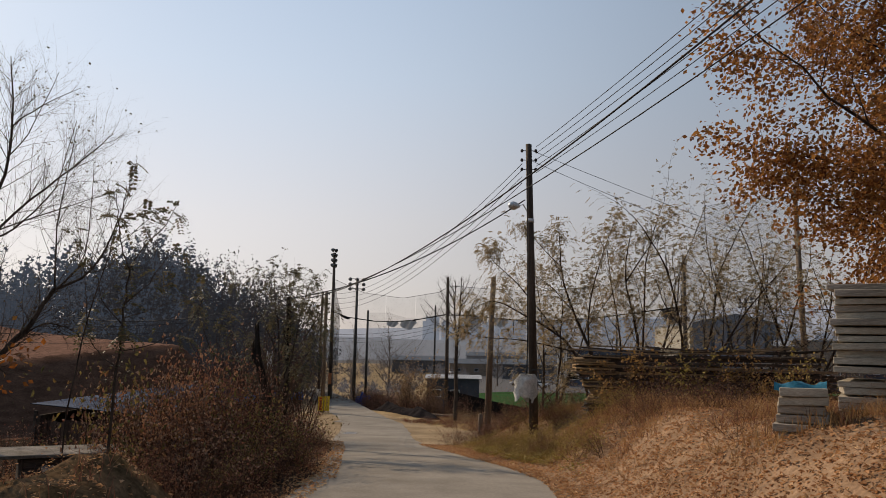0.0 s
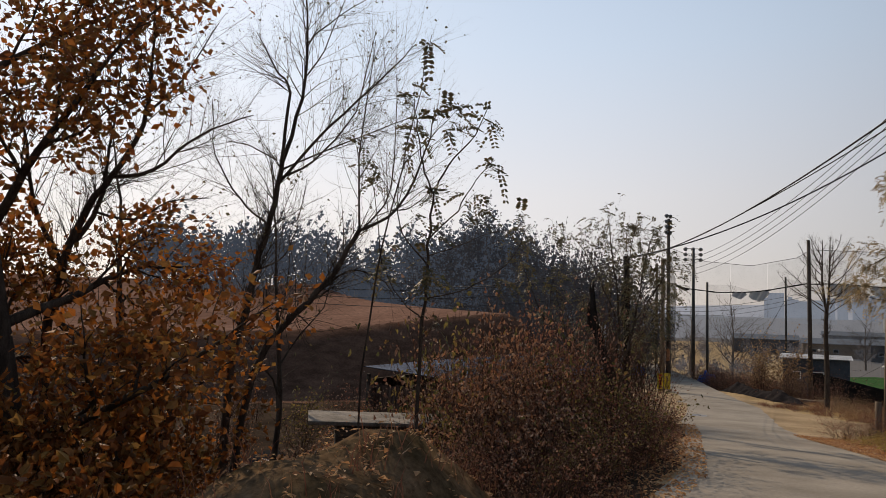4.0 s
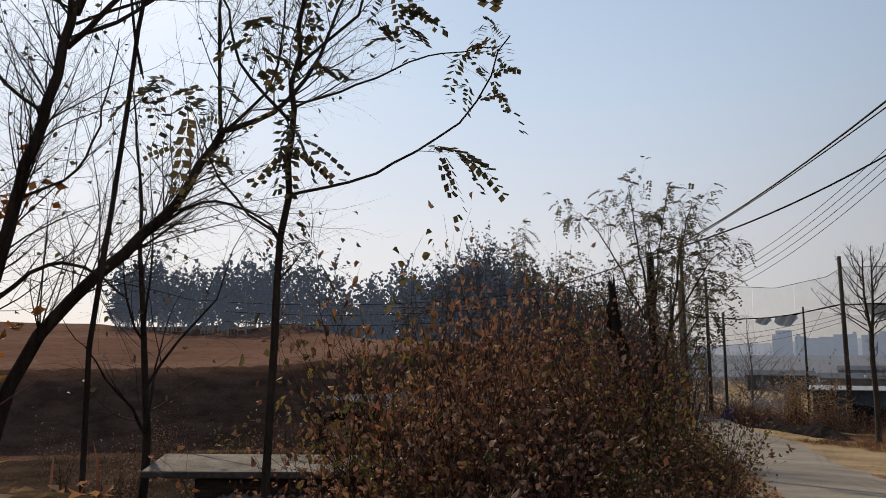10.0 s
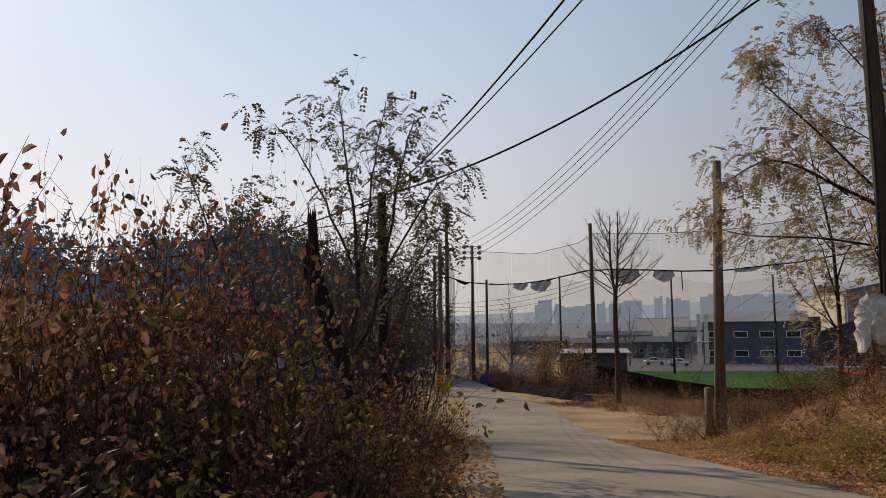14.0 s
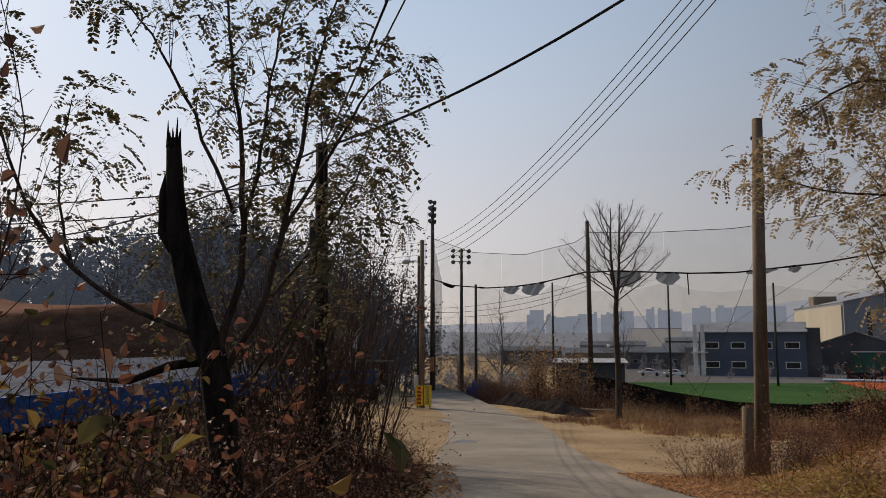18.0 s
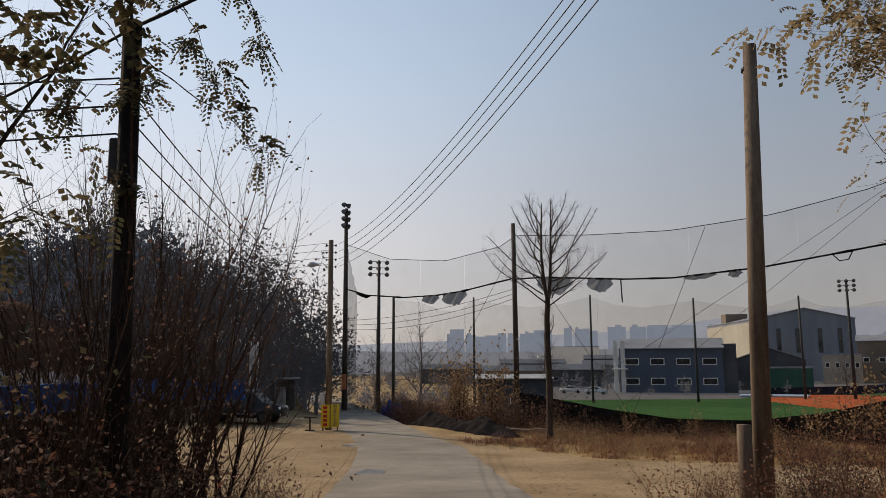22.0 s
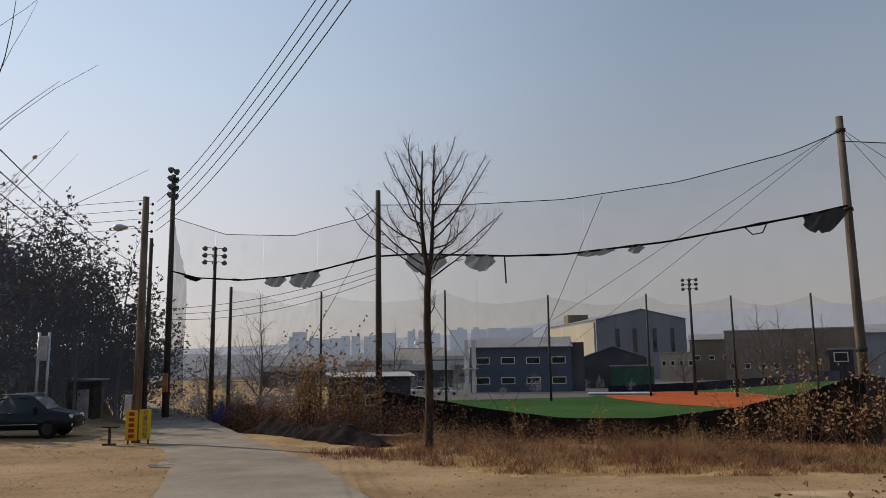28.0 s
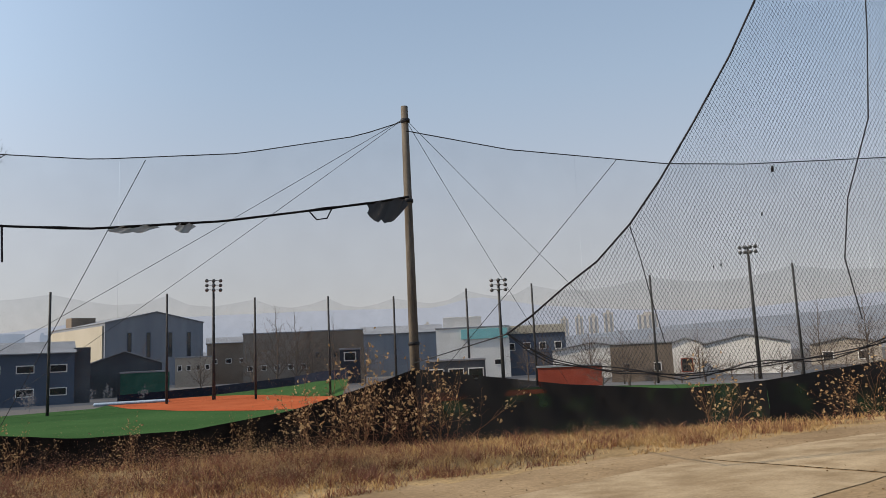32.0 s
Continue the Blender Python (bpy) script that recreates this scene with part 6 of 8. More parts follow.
# ---------------- grass and litter ----------------
def blades(name, n, spot, h, w, material, label, seed, lean=0.5):
    """Dry grass as separate blades; spot(rng) gives a place or None."""
    rng = random.Random(seed)
    V, F = [], []
    while len(F) < n:
        q = spot(rng)
        if q is None:
            continue
        x, y, k = q
        z = land(x, y) - 0.02
        for _ in range(5):
            a = rng.uniform(0, 6.28)
            hh = h * k * rng.uniform(0.5, 1.2)
            ox, oy = rng.gauss(0, 0.07), rng.gauss(0, 0.07)
            lx, ly = rng.gauss(0, lean) * hh, rng.gauss(0, lean) * hh
            b = len(V)
            cx, cy = math.cos(a) * w, math.sin(a) * w
            mx, my, mz = x + ox + lx * 0.4, y + oy + ly * 0.4, z + hh * 0.65
            V += [(x + ox - cx, y + oy - cy, z), (x + ox + cx, y + oy + cy, z), (mx + cx * 0.8, my + cy * 0.8, mz), (mx - cx * 0.8, my - cy * 0.8, mz), (x + ox + lx, y + oy + ly, z + hh)]
            F += [(b, b + 1, b + 2, b + 3), (b + 3, b + 2, b + 4)]
    ob = link_mesh(name, V, F, material)
    return tagged(ob, label, "grass", kind="stuff")


def bank_spot(rng):
    y = rng.uniform(6, 37)
    e = rng.uniform(0.9, 9)
    x = edge_r(y) + e
    if 3.4 < x < 13 and 25.2 < y < 28.4:
        return None
    if noise.noise((x * 0.5, y * 0.5, 1)) + rng.gauss(0, 0.18) < 0.02 + 0.4 * (1 - sstep(1.2, 3.0, e)):
        return None
    return x, y, 0.6 + 0.7 * rng.random()


def berm_spot(rng):
    x = rng.uniform(-4, 40) if rng.random() < 0.35 else rng.uniform(-4, 21)
    y = weed_front(x) + 11 * rng.random() ** 1.25
    if fence_side(x, y) > -0.2 or x < edge_r(y) + 0.4 or cloth_gap(x, y) < 1.1:
        return None
    if noise.noise((x * 0.6, y * 0.6, 5)) + rng.gauss(0, 0.2) < -0.3 + 0.5 * (1 - sstep(0, 1.2, y - weed_front(x))):
        return None
    if rng.random() < 0.65 * (1 - sstep(3, 12, x)):
        return None
    return x, y, (0.5 + 0.8 * rng.random()) * (0.5 + 0.5 * sstep(0, 2.5, y - weed_front(x)))


def dead_spot(rng):
    q = berm_spot(rng)
    if q is None or rng.random() < 0.75 * sstep(6, 14, q[0]) or noise.noise((q[0] * 0.9, q[1] * 0.9, 8)) + rng.gauss(0, 0.15) < 0.06:
        return None
    return q


def left_spot(rng):
    y = rng.uniform(2, 40)
    x = edge_l(y) - rng.uniform(0.1, 4.5)
    if ((x + 5.5) / 1.7) ** 2 + ((y - 11.6) / 1.9) ** 2 < 1 and rng.random() < 0.6:
        return None
    return x, y, 0.5 + 0.8 * rng.random()


def verge_spot(rng):
    y = rng.uniform(58, 86)
    x = edge_r(y) + rng.uniform(0.6, 4.5)
    if fence_side(x, y) > -0.3 or cloth_gap(x, y) < 1.1:
        return None
    return x, y, 0.5 + 0.6 * rng.random()


blades("dry_grass", 60000, bank_spot, 0.3, 0.005, L_GRASS_B, "dry tawny grass on the roadside bank", 301, 0.6)
blades("bank_weeds", 30000, lambda r: bank_spot(r) if r.random() < 0.9 else None, 0.34, 0.0042, L_WEED, "thin red-brown dead weeds on the bank", 302, 0.5)
def clump_spot(rng):
    k = rng.randrange(26)
    x, y = 3.6 + 5.2 * ((k * 0.618) % 1) + rng.gauss(0, 0.4), 19.5 + 6.2 * ((k * 0.377) % 1) + rng.gauss(0, 0.4)
    return (x, y, 0.5 + 0.8 * rng.random()) if x > edge_r(y) + 1.3 else None


blades("tall_grass", 5000, clump_spot, 0.36, 0.005, L_GRASS_B, "tall orange-tan dead grass in clumps on the bank", 307, 0.22)
blades("berm_grass", 62000, berm_spot, 0.24, 0.0085, L_GRASS, "golden dry grass along the foot of the fence", 303, 0.85)
blades("berm_weeds", 40000, dead_spot, 0.34, 0.008, L_WEED, "red-brown dead weeds along the fence", 304, 0.75)
blades("verge_grass", 14000, left_spot, 0.34, 0.005, L_WEED, "dead brown grass under the brush", 305)
blades("verge_grass", 7000, verge_spot, 0.35, 0.01, L_WEED, "dead brown grass between lane and fence", 306)


def litter(name, n, spot, size, material, label, seed):
    rng = random.Random(seed)
    V, F = [], []
    while len(F) < 2 * n:
        q = spot(rng)
        if q is None:
            continue
        x, y, lift = q
        p = Vector((x, y, lift + rng.random() * 0.03))
        a = rng.uniform(0, 6.28)
        d = Vector((math.cos(a), math.sin(a), rng.gauss(0, 0.35))).normalized()
        s = Vector((-math.sin(a), math.cos(a), rng.gauss(0, 0.4))).normalized()
        z = size * rng.uniform(0.6, 1.3)
        b = len(V)
        V += [p - d * z * 0.5, p + s * z * 0.3 + Vector((0, 0, z * 0.15)), p + d * z * 0.5, p - s * z * 0.3 + Vector((0, 0, z * 0.15))]
        F += [(b, b + 1, b + 2), (b, b + 2, b + 3)]
    return tagged(link_mesh(name, V, F, material), label, "leaves", kind="stuff")


def bank_litter(rng):
    y = rng.uniform(4, 37)
    x = edge_r(y) - 0.35 + abs(rng.gauss(0, 2.2))
    z = land(x, y) if x > edge_r(y) else road_z(y) + 0.03
    return x, y, z


def left_litter(rng):
    y = rng.uniform(2, 38)
    x = edge_l(y) + 0.5 - abs(rng.gauss(0, 1.4))
    z = land(x, y) if x < edge_l(y) else road_z(y) + 0.03
    return x, y, z


litter("leaf_litter", 40000, bank_litter, 0.085, L_LITTER, "fallen tan and orange oak leaves on the bank", 311)
def heap_litter(rng):
    x, y = -5.0 + rng.gauss(0, 1.2), 11.0 + rng.gauss(0, 1.4)
    if x > edge_l(y) - 0.1 or noise.noise((x * 1.3, y * 1.3, 2)) + rng.gauss(0, 0.2) < 0.0:
        return None
    return x, y, land(x, y) + 0.01


litter("leaf_litter", 1200, heap_litter, 0.05, L_LITTER, "fallen brown leaves on the heap of earth", 315)
litter("leaf_litter", 5000, left_litter, 0.10, L_LITTER, "fallen brown leaves along the lane's edge", 312)


def green_spot(rng):
    y = rng.gauss(27.6, 3.0)
    x = edge_r(y) + 0.5 + abs(rng.gauss(0, 1.0))
    if not 20 < y < 35 or noise.noise((x * 0.8, y * 0.8, 12)) + rng.gauss(0, 0.15) < -0.12:
        return None
    return x, y, land(x, y) + 0.04 + 0.16 * rng.random()


litter("low_weeds", 9000, green_spot, 0.075, L_GREEN, "low yellow-green weeds on the bank", 313)


def gravel_spot(rng):
    y = rng.uniform(40, 66)
    x = edge_r(y) + rng.uniform(-0.1, 22) if rng.random() < 0.65 else edge_l(y) - rng.uniform(0, 10)
    if fence_side(x, y) > -2 or y > 66:
        return None
    return x, y, land(x, y) - 0.01


litter("gravel", 6000, gravel_spot, 0.06, M_LOT, "scattered small stones and grit on the lot", 314)


M_WET = pmat("wet_dirt", (0.05, 0.04, 0.03), (0.10, 0.08, 0.06), 3.0, 0.35, 0.3, 20, world_space=True, spec=0.4)
V, F = [(0, 0, 0.0)], []
for k in range(28):
    a = 2 * math.pi * k / 28
    r = 1 + 0.35 * noise.noise((math.cos(a) * 1.5, math.sin(a) * 1.5, 21))
    V.append((math.cos(a) * 0.42 * r, math.sin(a) * 0.62 * r, 0.012))
    F.append((0, 1 + k, 1 + (k + 1) % 28))
hole = tagged(link_mesh("puddle", V, F, M_WET), "shallow damp pothole in the dirt of the lot", "puddle")
hole.location = (-6.2, 47.3, max(land(-6.2 + dx, 47.3 + dy) for dx in (-0.4, 0, 0.4) for dy in (-0.5, 0, 0.5)) + 0.012)


# ---------------- timber beside the lane ----------------
def timber_stack(name, at, turn, label, layers, w, d, h, materials, part_name, jitter, seed, gap=0.02, skip=()):
    """A stack of panels or boards, each a part, unevenly laid."""
    rng = random.Random(seed)
    e = empty(name, at, label, "timber stack")
    e.rotation_euler.z = radians(turn)
    shapes = []
    for m in materials:
        bm = box(w, d, h, (0, 0, 0), 0.008)
        me = bpy.data.meshes.new(part_name)
        bm.to_mesh(me)
        bm.free()
        me.materials.append(m)
        shapes.append(me)
    z = -0.1
    for k in range(layers):
        s = rng.uniform(0.85, 1.15)
        if k in skip:
            z += h * s
            continue
        o = new(part_name, shapes[rng.randrange(len(shapes))])
        o.parent = e
        o.scale = (rng.uniform(0.94, 1.05), rng.uniform(0.92, 1.04), s)
        o.location = (rng.gauss(0, jitter), rng.gauss(0, jitter), z + h * s / 2)
        o.rotation_euler = (rng.gauss(0, 0.01), rng.gauss(0, 0.015), rng.gauss(0, 0.03))
        z += h * s + gap
    return e, z


LZ = land(7.6, 14.6)
stack, ztop = timber_stack("form_panel_stack", (7.75, 14.35, LZ), -28, "tall uneven stack of pale weathered form panels", 20, 1.0, 1.9, 0.108, [M_WOOD_P, M_WOOD_P, M_WOOD], "panel", 0.035, 7, 0.018, (7,))
small, zs = timber_stack("form_panel_stack", (5.86, 12.78, land(5.86, 12.78)), -25, "low stack of pale weathered form panels", 6, 0.68, 1.1, 0.115, [M_WOOD_P, M_WOOD], "panel", 0.03, 8, 0.012)
V, F = [], []
for i in range(9):
    for j in range(5):
        x, y = -0.43 + 0.86 * i / 8, -0.62 + 0.5 * j / 4
        drop = 0.10 * max(0, 1 - j) + 0.03 * math.sin(i * 1.4)
        V.append((x, y, 0.03 - drop + 0.015 * math.sin(i * 2.3 + j)))
for i in range(8):
    for j in range(4):
        F.append((i * 5 + j, (i + 1) * 5 + j, (i + 1) * 5 + j + 1, i * 5 + j + 1))
M_TEAL = pmat("teal_tarp", (0.012, 0.075, 0.12), (0.02, 0.12, 0.18), 3, 0.5, 0.4, 8)
tarp = tagged(link_mesh("tarpaulin", V, F, M_TEAL, None, "", True), "small teal-blue tarpaulin over the low stack", "tarpaulin")
tarp.location, tarp.scale = (5.86, 12.78, land(5.86, 12.78) + zs + 0.02), (0.83, 0.9, 1)
tarp.rotation_euler.z = radians(-25)


def pallet_meshes(m):
    out = []
    for w, d, h, n in ((1.9, 0.17, 0.085, "deck_board"), (0.2, 1.1, 0.12, "block")):
        bm = box(w, d, h, (0, 0, 0), 0.006)
        me = bpy.data.meshes.new(n)
        bm.to_mesh(me)
        bm.free()
        me.materials.append(m)
        out.append(me)
    return out


board_me, block_me = pallet_meshes(pmat("pallet_wood", (0.15, 0.105, 0.07), (0.38, 0.29, 0.21), 1.5, 0.9, 0.4, 12, stretch=(0.5, 5, 5)))
rng = random.Random(17)
for k in range(30):
    px0, py0 = ((9.15, 13.62), (10.0, 14.95), (10.9, 12.65))[k // 10]
    e = empty("pallet", (px0 + rng.gauss(0, 0.07), py0 + rng.gauss(0, 0.07), land(px0, py0) - 0.05 + 0.222 * (k % 10)), "weathered grey wooden pallet in a stack", "pallet", "stacked pallets")
    e.rotation_euler.z = radians(-30 + rng.gauss(0, 2.0))
    for j in range(6):
        o = new("deck_board", board_me)
        o.parent = e
        o.location = (rng.gauss(0, 0.05), -0.5 + 0.2 * j, 0.175)
    for j in range(3):
        o = new("block", block_me)
        o.parent = e
        o.location = (-0.8 + 0.8 * j, 0, 0.07)
top_sheet = tagged(part("roof_board", box(3.4, 1.9, 0.06, (0, 0, 0), 0.01), M_WOOD_D, None), "dark sagging board lying over the timber", "board")
top_sheet.location, top_sheet.rotation_euler = (9.75, 13.75, land(9.6, 14) + 2.3), (0.03, 0.02, radians(-28))

# long plank pile
PZ = land(8.0, 26.8)
pile = empty("plank_pile", (4.45, 26.8, PZ), "long dark pile of weathered planks with ragged ends", "plank pile")
rng = random.Random(27)
shapes = []
M_PLANK = pmat("tan_plank", (0.13, 0.09, 0.055), (0.28, 0.2, 0.125), 1.5, 0.9, 0.4, 12, stretch=(0.5, 5, 5))
for m, L in ((M_WOOD_D, 7.0), (M_WOOD_B, 6.8), (M_PLANK, 7.3), (M_WOOD_D, 7.1)):
    bm = box(L, 0.29, 0.085, (L / 2, 0, 0), 0.008)
    me = bpy.data.meshes.new("plank")
    bm.to_mesh(me)
    bm.free()
    me.materials.append(m)
    me.materials.append(M_PLANK)
    for f in me.polygons:
        f.material_index = 1 if abs(f.normal.x) > 0.9 else 0
    shapes.append(me)
for k in range(19):
    z = 0.05 + k * 0.104 - 0.2
    for j in range(5):
        if k in (3, 4, 8) and 0 < j < 3:
            continue
        o = new("plank", shapes[rng.randrange(4) if k < 17 else 3 * (j % 2)])
        o.parent = pile
        o.location = (0.75 + rng.uniform(-0.28, 0.3) + (0.55 if k in (4, 9, 10) else 0.3 if 5 <= k <= 13 else -0.12 if k > 15 else 0.1), -0.6 + 0.3 * j + rng.gauss(0, 0.03), z + rng.gauss(0, 0.008))
        o.rotation_euler = (rng.gauss(0, 0.02), 0.012 * math.sin(k), rng.gauss(0, 0.01) - 0.09)
ends, _ = timber_stack("board_stack", (5.2, 26.75, PZ), -6, "ragged stack of wide brown boards at the end of the pile", 34, 1.2, 1.7, 0.042, [M_PLANK, M_WOOD_D, M_PLANK, M_WOOD_B], "board", 0.08, 28, 0.012, (11, 19, 20))
for o in ends.children:
    o.rotation_euler.z += rng.gauss(0, 0.07)
    o.rotation_euler.x += rng.gauss(0, 0.02)
    o.location.x += 0.22 * math.sin(o.location.z * 3.1 + 0.6)
for k, (x, y, L, turn) in enumerate(((-0.35, -0.5, 6.2, -0.10), (0.1, -0.15, 7.6, -0.075), (-0.1, 0.3, 6.8, -0.11), (2.2, -0.4, 6.4, -0.06), (0.5, 0.55, 7.0, -0.09))):
    V, F = [], []
    for i in range(13):
        sx = L * i / 12
        dz = 0.10 * (2 * i / 12 - 1) ** 2 + 0.02 * math.sin(i + k)
        V += [(sx, -0.13, dz), (sx, 0.13, dz), (sx, 0.13, dz + 0.045), (sx, -0.13, dz + 0.045)]
    for i in range(12):
        for j in range(4):
            a, b = i * 4 + j, i * 4 + (j + 1) % 4
            F.append((a, a + 4, b + 4, b))
    F += [(0, 1, 2, 3), (51, 50, 49, 48)]
    o = link_mesh("plank", V, F, (M_PLANK, M_WOOD_D)[k % 2], pile, "warped loose plank on top")
    o.location, o.rotation_euler.z = (x, y, 1.83 + 0.04 * k), turn
for x in (0.6, 3.6, 6.8):
    part("bearer", box(0.16, 1.7, 0.16, (x, 0, -0.15), 0.01), M_WOOD_D, pile)
for k, (x, y, s) in enumerate(((6.0, 25.6, 0.6), (7.6, 25.5, 0.75), (9.4, 25.2, 0.6), (10.4, 25.1, 0.5))):
    plant("creeper", (x, y, PZ - 0.1), "withered olive creeper climbing the plank pile", "creeper", M_TWIG, L_GREEN if k % 2 else L_YELLOW, "creepers on the planks", seed=400 + k, length=1.7 * s + 0.6, r=0.012, S=habit(levels=3, kids=(6, 4), angle=(50, 50), ratio=(0.5, 0.5), start=(0.2, 0.2), up=(0.1, -0.1, -0.3), wiggle=(0.15, 0.2, 0.2), segs=(5, 4, 3), sides=(3, 3, 3)), leaf="broad", leaf_size=0.10, per_tip=2.2, stems=6, spread=0.6, wood_name="vine", leaf_name="foliage")

# sack wrapped round the service pole
V, F = [], []
n = 30
for i in range(9):
    w = i / 8
    for k in range(n):
        a = 2 * math.pi * k / n
        fold = 0.035 * math.sin(4 * a + 2.2 * math.sin(3 * w)) + 0.03 * math.sin(9 * a + 1.7 * i) + 0.02 * math.sin(15 * a - 2.3 * i)
        r = 0.27 + fold - (0.10 if i == 0 else 0.02 if i == 1 else 0)
        x = math.cos(a)
        drop = (0.10 * math.sin(3 * a + 1) + 0.06 * math.sin(8 * a)) if i == 8 else 0.03 * math.sin(5 * a + i)
        V.append((math.copysign(abs(x) ** 0.7, x) * r * 1.3 - 0.22 - 0.05 * w, math.sin(a) * r * 0.85, 0.92 - 0.88 * w + drop))
for i in range(8):
    for k in range(n):
        F.append((i * n + k, i * n + (k + 1) % n, (i + 1) * n + (k + 1) % n, (i + 1) * n + k))
F.append(tuple(range(n)))
sack = tagged(link_mesh("sack", V, F, M_BAG, None, "", True), "crumpled white woven sack wrapped round the pole", "sack")
sack.location = (3.13, 28.8, -0.02)

# ---------------- yard by the lane: low roofs and sheets ----------------
def corrugated(name, w, d, material, label, category, pitch=0.12, amp=0.02, parent=None):
    n = int(w / pitch * 4)
    V, F = [], []
    for i in range(n + 1):
        x = -w / 2 + w * i / n
        z = amp * math.sin(2 * math.pi * (x / pitch))
        V += [(x, -d / 2, z), (x, d / 2, z)]
    for i in range(n):
        F.append((2 * i, 2 * i + 2, 2 * i + 3, 2 * i + 1))
    ob = link_mesh(name, V, F, material, parent, "", True)
    return tagged(ob, label, category) if not parent else ob


M_SLABS = pmat("dirty_grey_sheet", (0.085, 0.072, 0.06), (0.20, 0.175, 0.15), 1.5, 0.9, 0.4, 12)
slab = tagged(part("roof_panel", box(2.9, 1.35, 0.07, (0, 0, 0), 0.012), M_SLABS, None), "grey-brown flat panel roofing a low hut", "panel")
slab.location, slab.rotation_euler = (-8.0, 17.55, -0.62), (0.02, 0.02, radians(36))
hut = empty("low_hut", (-8.0, 17.55, -2.7), "low dark plank hut below the lane", "hut")
for sx, sy, w, d in ((-0.9, 0, 0.06, 1.0), (0.9, 0, 0.06, 1.0), (0, -0.5, 1.8, 0.06), (0, 0.5, 1.8, 0.06)):
    part("wall_board", box(w, d, 2.02, (sx, sy, 1.01), 0.01), M_WOOD_D, hut)
hut.rotation_euler.z = radians(36)
cs = corrugated("corrugated_sheet", 2.3, 1.3, M_SLABS, "dull grey corrugated sheet leaning over junk", "metal sheet")
cs.location, cs.rotation_euler = (-6.75, 16.7, -0.98), (0.22, 0.03, radians(34))
prop = tagged(part("crate", box(1.3, 0.7, 1.3, (0, 0, 0.65), 0.02), M_WOOD_D, None), "dark wooden crate under the sheet", "crate")
prop.location, prop.rotation_euler.z = (-6.7, 16.85, -2.5), radians(34)
for k, (x, y, L, t) in enumerate(((-8.6, 15.6, 2.6, 28), (-8.0, 15.2, 2.2, 36), (-9.3, 15.9, 1.8, 20), (-7.4, 15.0, 1.9, 44))):
    pl = tagged(part("plank", box(L, 0.16, 0.045, (0, 0, 0.05), 0.006), M_WOOD, None), "weathered plank lying in the yard", "plank", "loose planks in the yard")
    pl.location, pl.rotation_euler = (x, y, land(x, y) + 0.03 * k), (0.05, 0.03, radians(t))
for x, y, s, turn in ((-12.9, 20.3, 0.55, 20), (-13.3, 20.1, 0.4, 50), (-9.9, 16.2, 0.3, 10), (-9.3, 15.2, 0.28, 40)):
    ob = tagged(part("plastic_tub", box(s, s * 0.7, s * 0.6, (0, 0, s * 0.3), 0.04), M_BAG, None), "discarded white plastic tub in the yard", "tub")
    ob.location, ob.rotation_euler = (x, y, land(x, y)), (0.2, 0.15, radians(turn))
black = tagged(link_mesh("black_sheet", [(x, y, 0.12 * math.sin(x * 3 + y * 2) + 0.1) for y in np.linspace(-2.5, 2.5, 12) for x in np.linspace(-3, 3, 14)],
                         [(j * 14 + i, j * 14 + i + 1, (j + 1) * 14 + i + 1, (j + 1) * 14 + i) for j in range(11) for i in range(13)], M_BLACKNET, None, "", True), "rumpled black plastic sheet in the yard", "sheet")
black.location = (-11.0, 19.5, -2.6)


M_END = pmat("end_wall_boards", (0.055, 0.038, 0.03), (0.12, 0.085, 0.066), 1.5, 0.9, 0.4, 12, stretch=(5, 5, 0.5))


def long_shed(x0, x1, y0, y1, eave, ridge, floor):
    """A low shed with a dull ribbed roof and a blue fascia towards the lane."""
    e = empty("long_shed", ((x0 + x1) / 2, (y0 + y1) / 2, floor), "long low shed with dull ribbed roof and blue fascia", "shed")
    L, W = y1 - y0, x1 - x0
    r = corrugated("roof", L, W * 1.02, M_ROOF_D, "", "", 0.22, 0.022, e)
    r.rotation_euler = Euler((-math.atan2(ridge - eave, W), 0, radians(-90)))
    r.location = (0, 0, (eave + ridge) / 2 - floor)
    r["label"] = "dull blue-grey ribbed sheet roof"
    f = part("fascia", box(0.05, L, 0.42, (W / 2 + 0.04, 0, eave - floor - 0.14), 0.006), M_BLUE_ROOF, e, "blue painted fascia")
    n = int(L / 3)
    for k in range(n + 1):
        part("post", box(0.1, 0.1, eave - floor, (W / 2 - 0.2, -L / 2 + L * k / n, (eave - floor) / 2 - 0.15), 0.01), M_WOOD_D, e)
        part("post", box(0.1, 0.1, ridge - floor, (-W / 2 + 0.2, -L / 2 + L * k / n, (ridge - floor) / 2 - 0.2), 0.01), M_WOOD_D, e)
    for k in range(15):
        part("end_board", box(0.27, 0.03, eave - floor - 0.1 - 0.05 * (k % 3), (-W / 2 + 0.35 + 0.285 * k, -L / 2 + 0.25, (eave - floor) / 2 - 0.15), 0.005), M_END, e)
    part("back_wall", box(0.08, L, ridge - floor - 0.3, (-W / 2 + 0.3, 0, (ridge - floor) / 2 - 0.2), 0.01), M_WOOD_D, e)
    return e


yard_shed = long_shed(-13.4, -9.1, 25.4, 40.0, -0.6, -0.28, -3.2)
part("fascia", box(1.5, 0.05, 0.38, (2.95, 7.1, 2.42), 0.006), M_BLUE_ROOF, yard_shed, "blue painted return fascia")

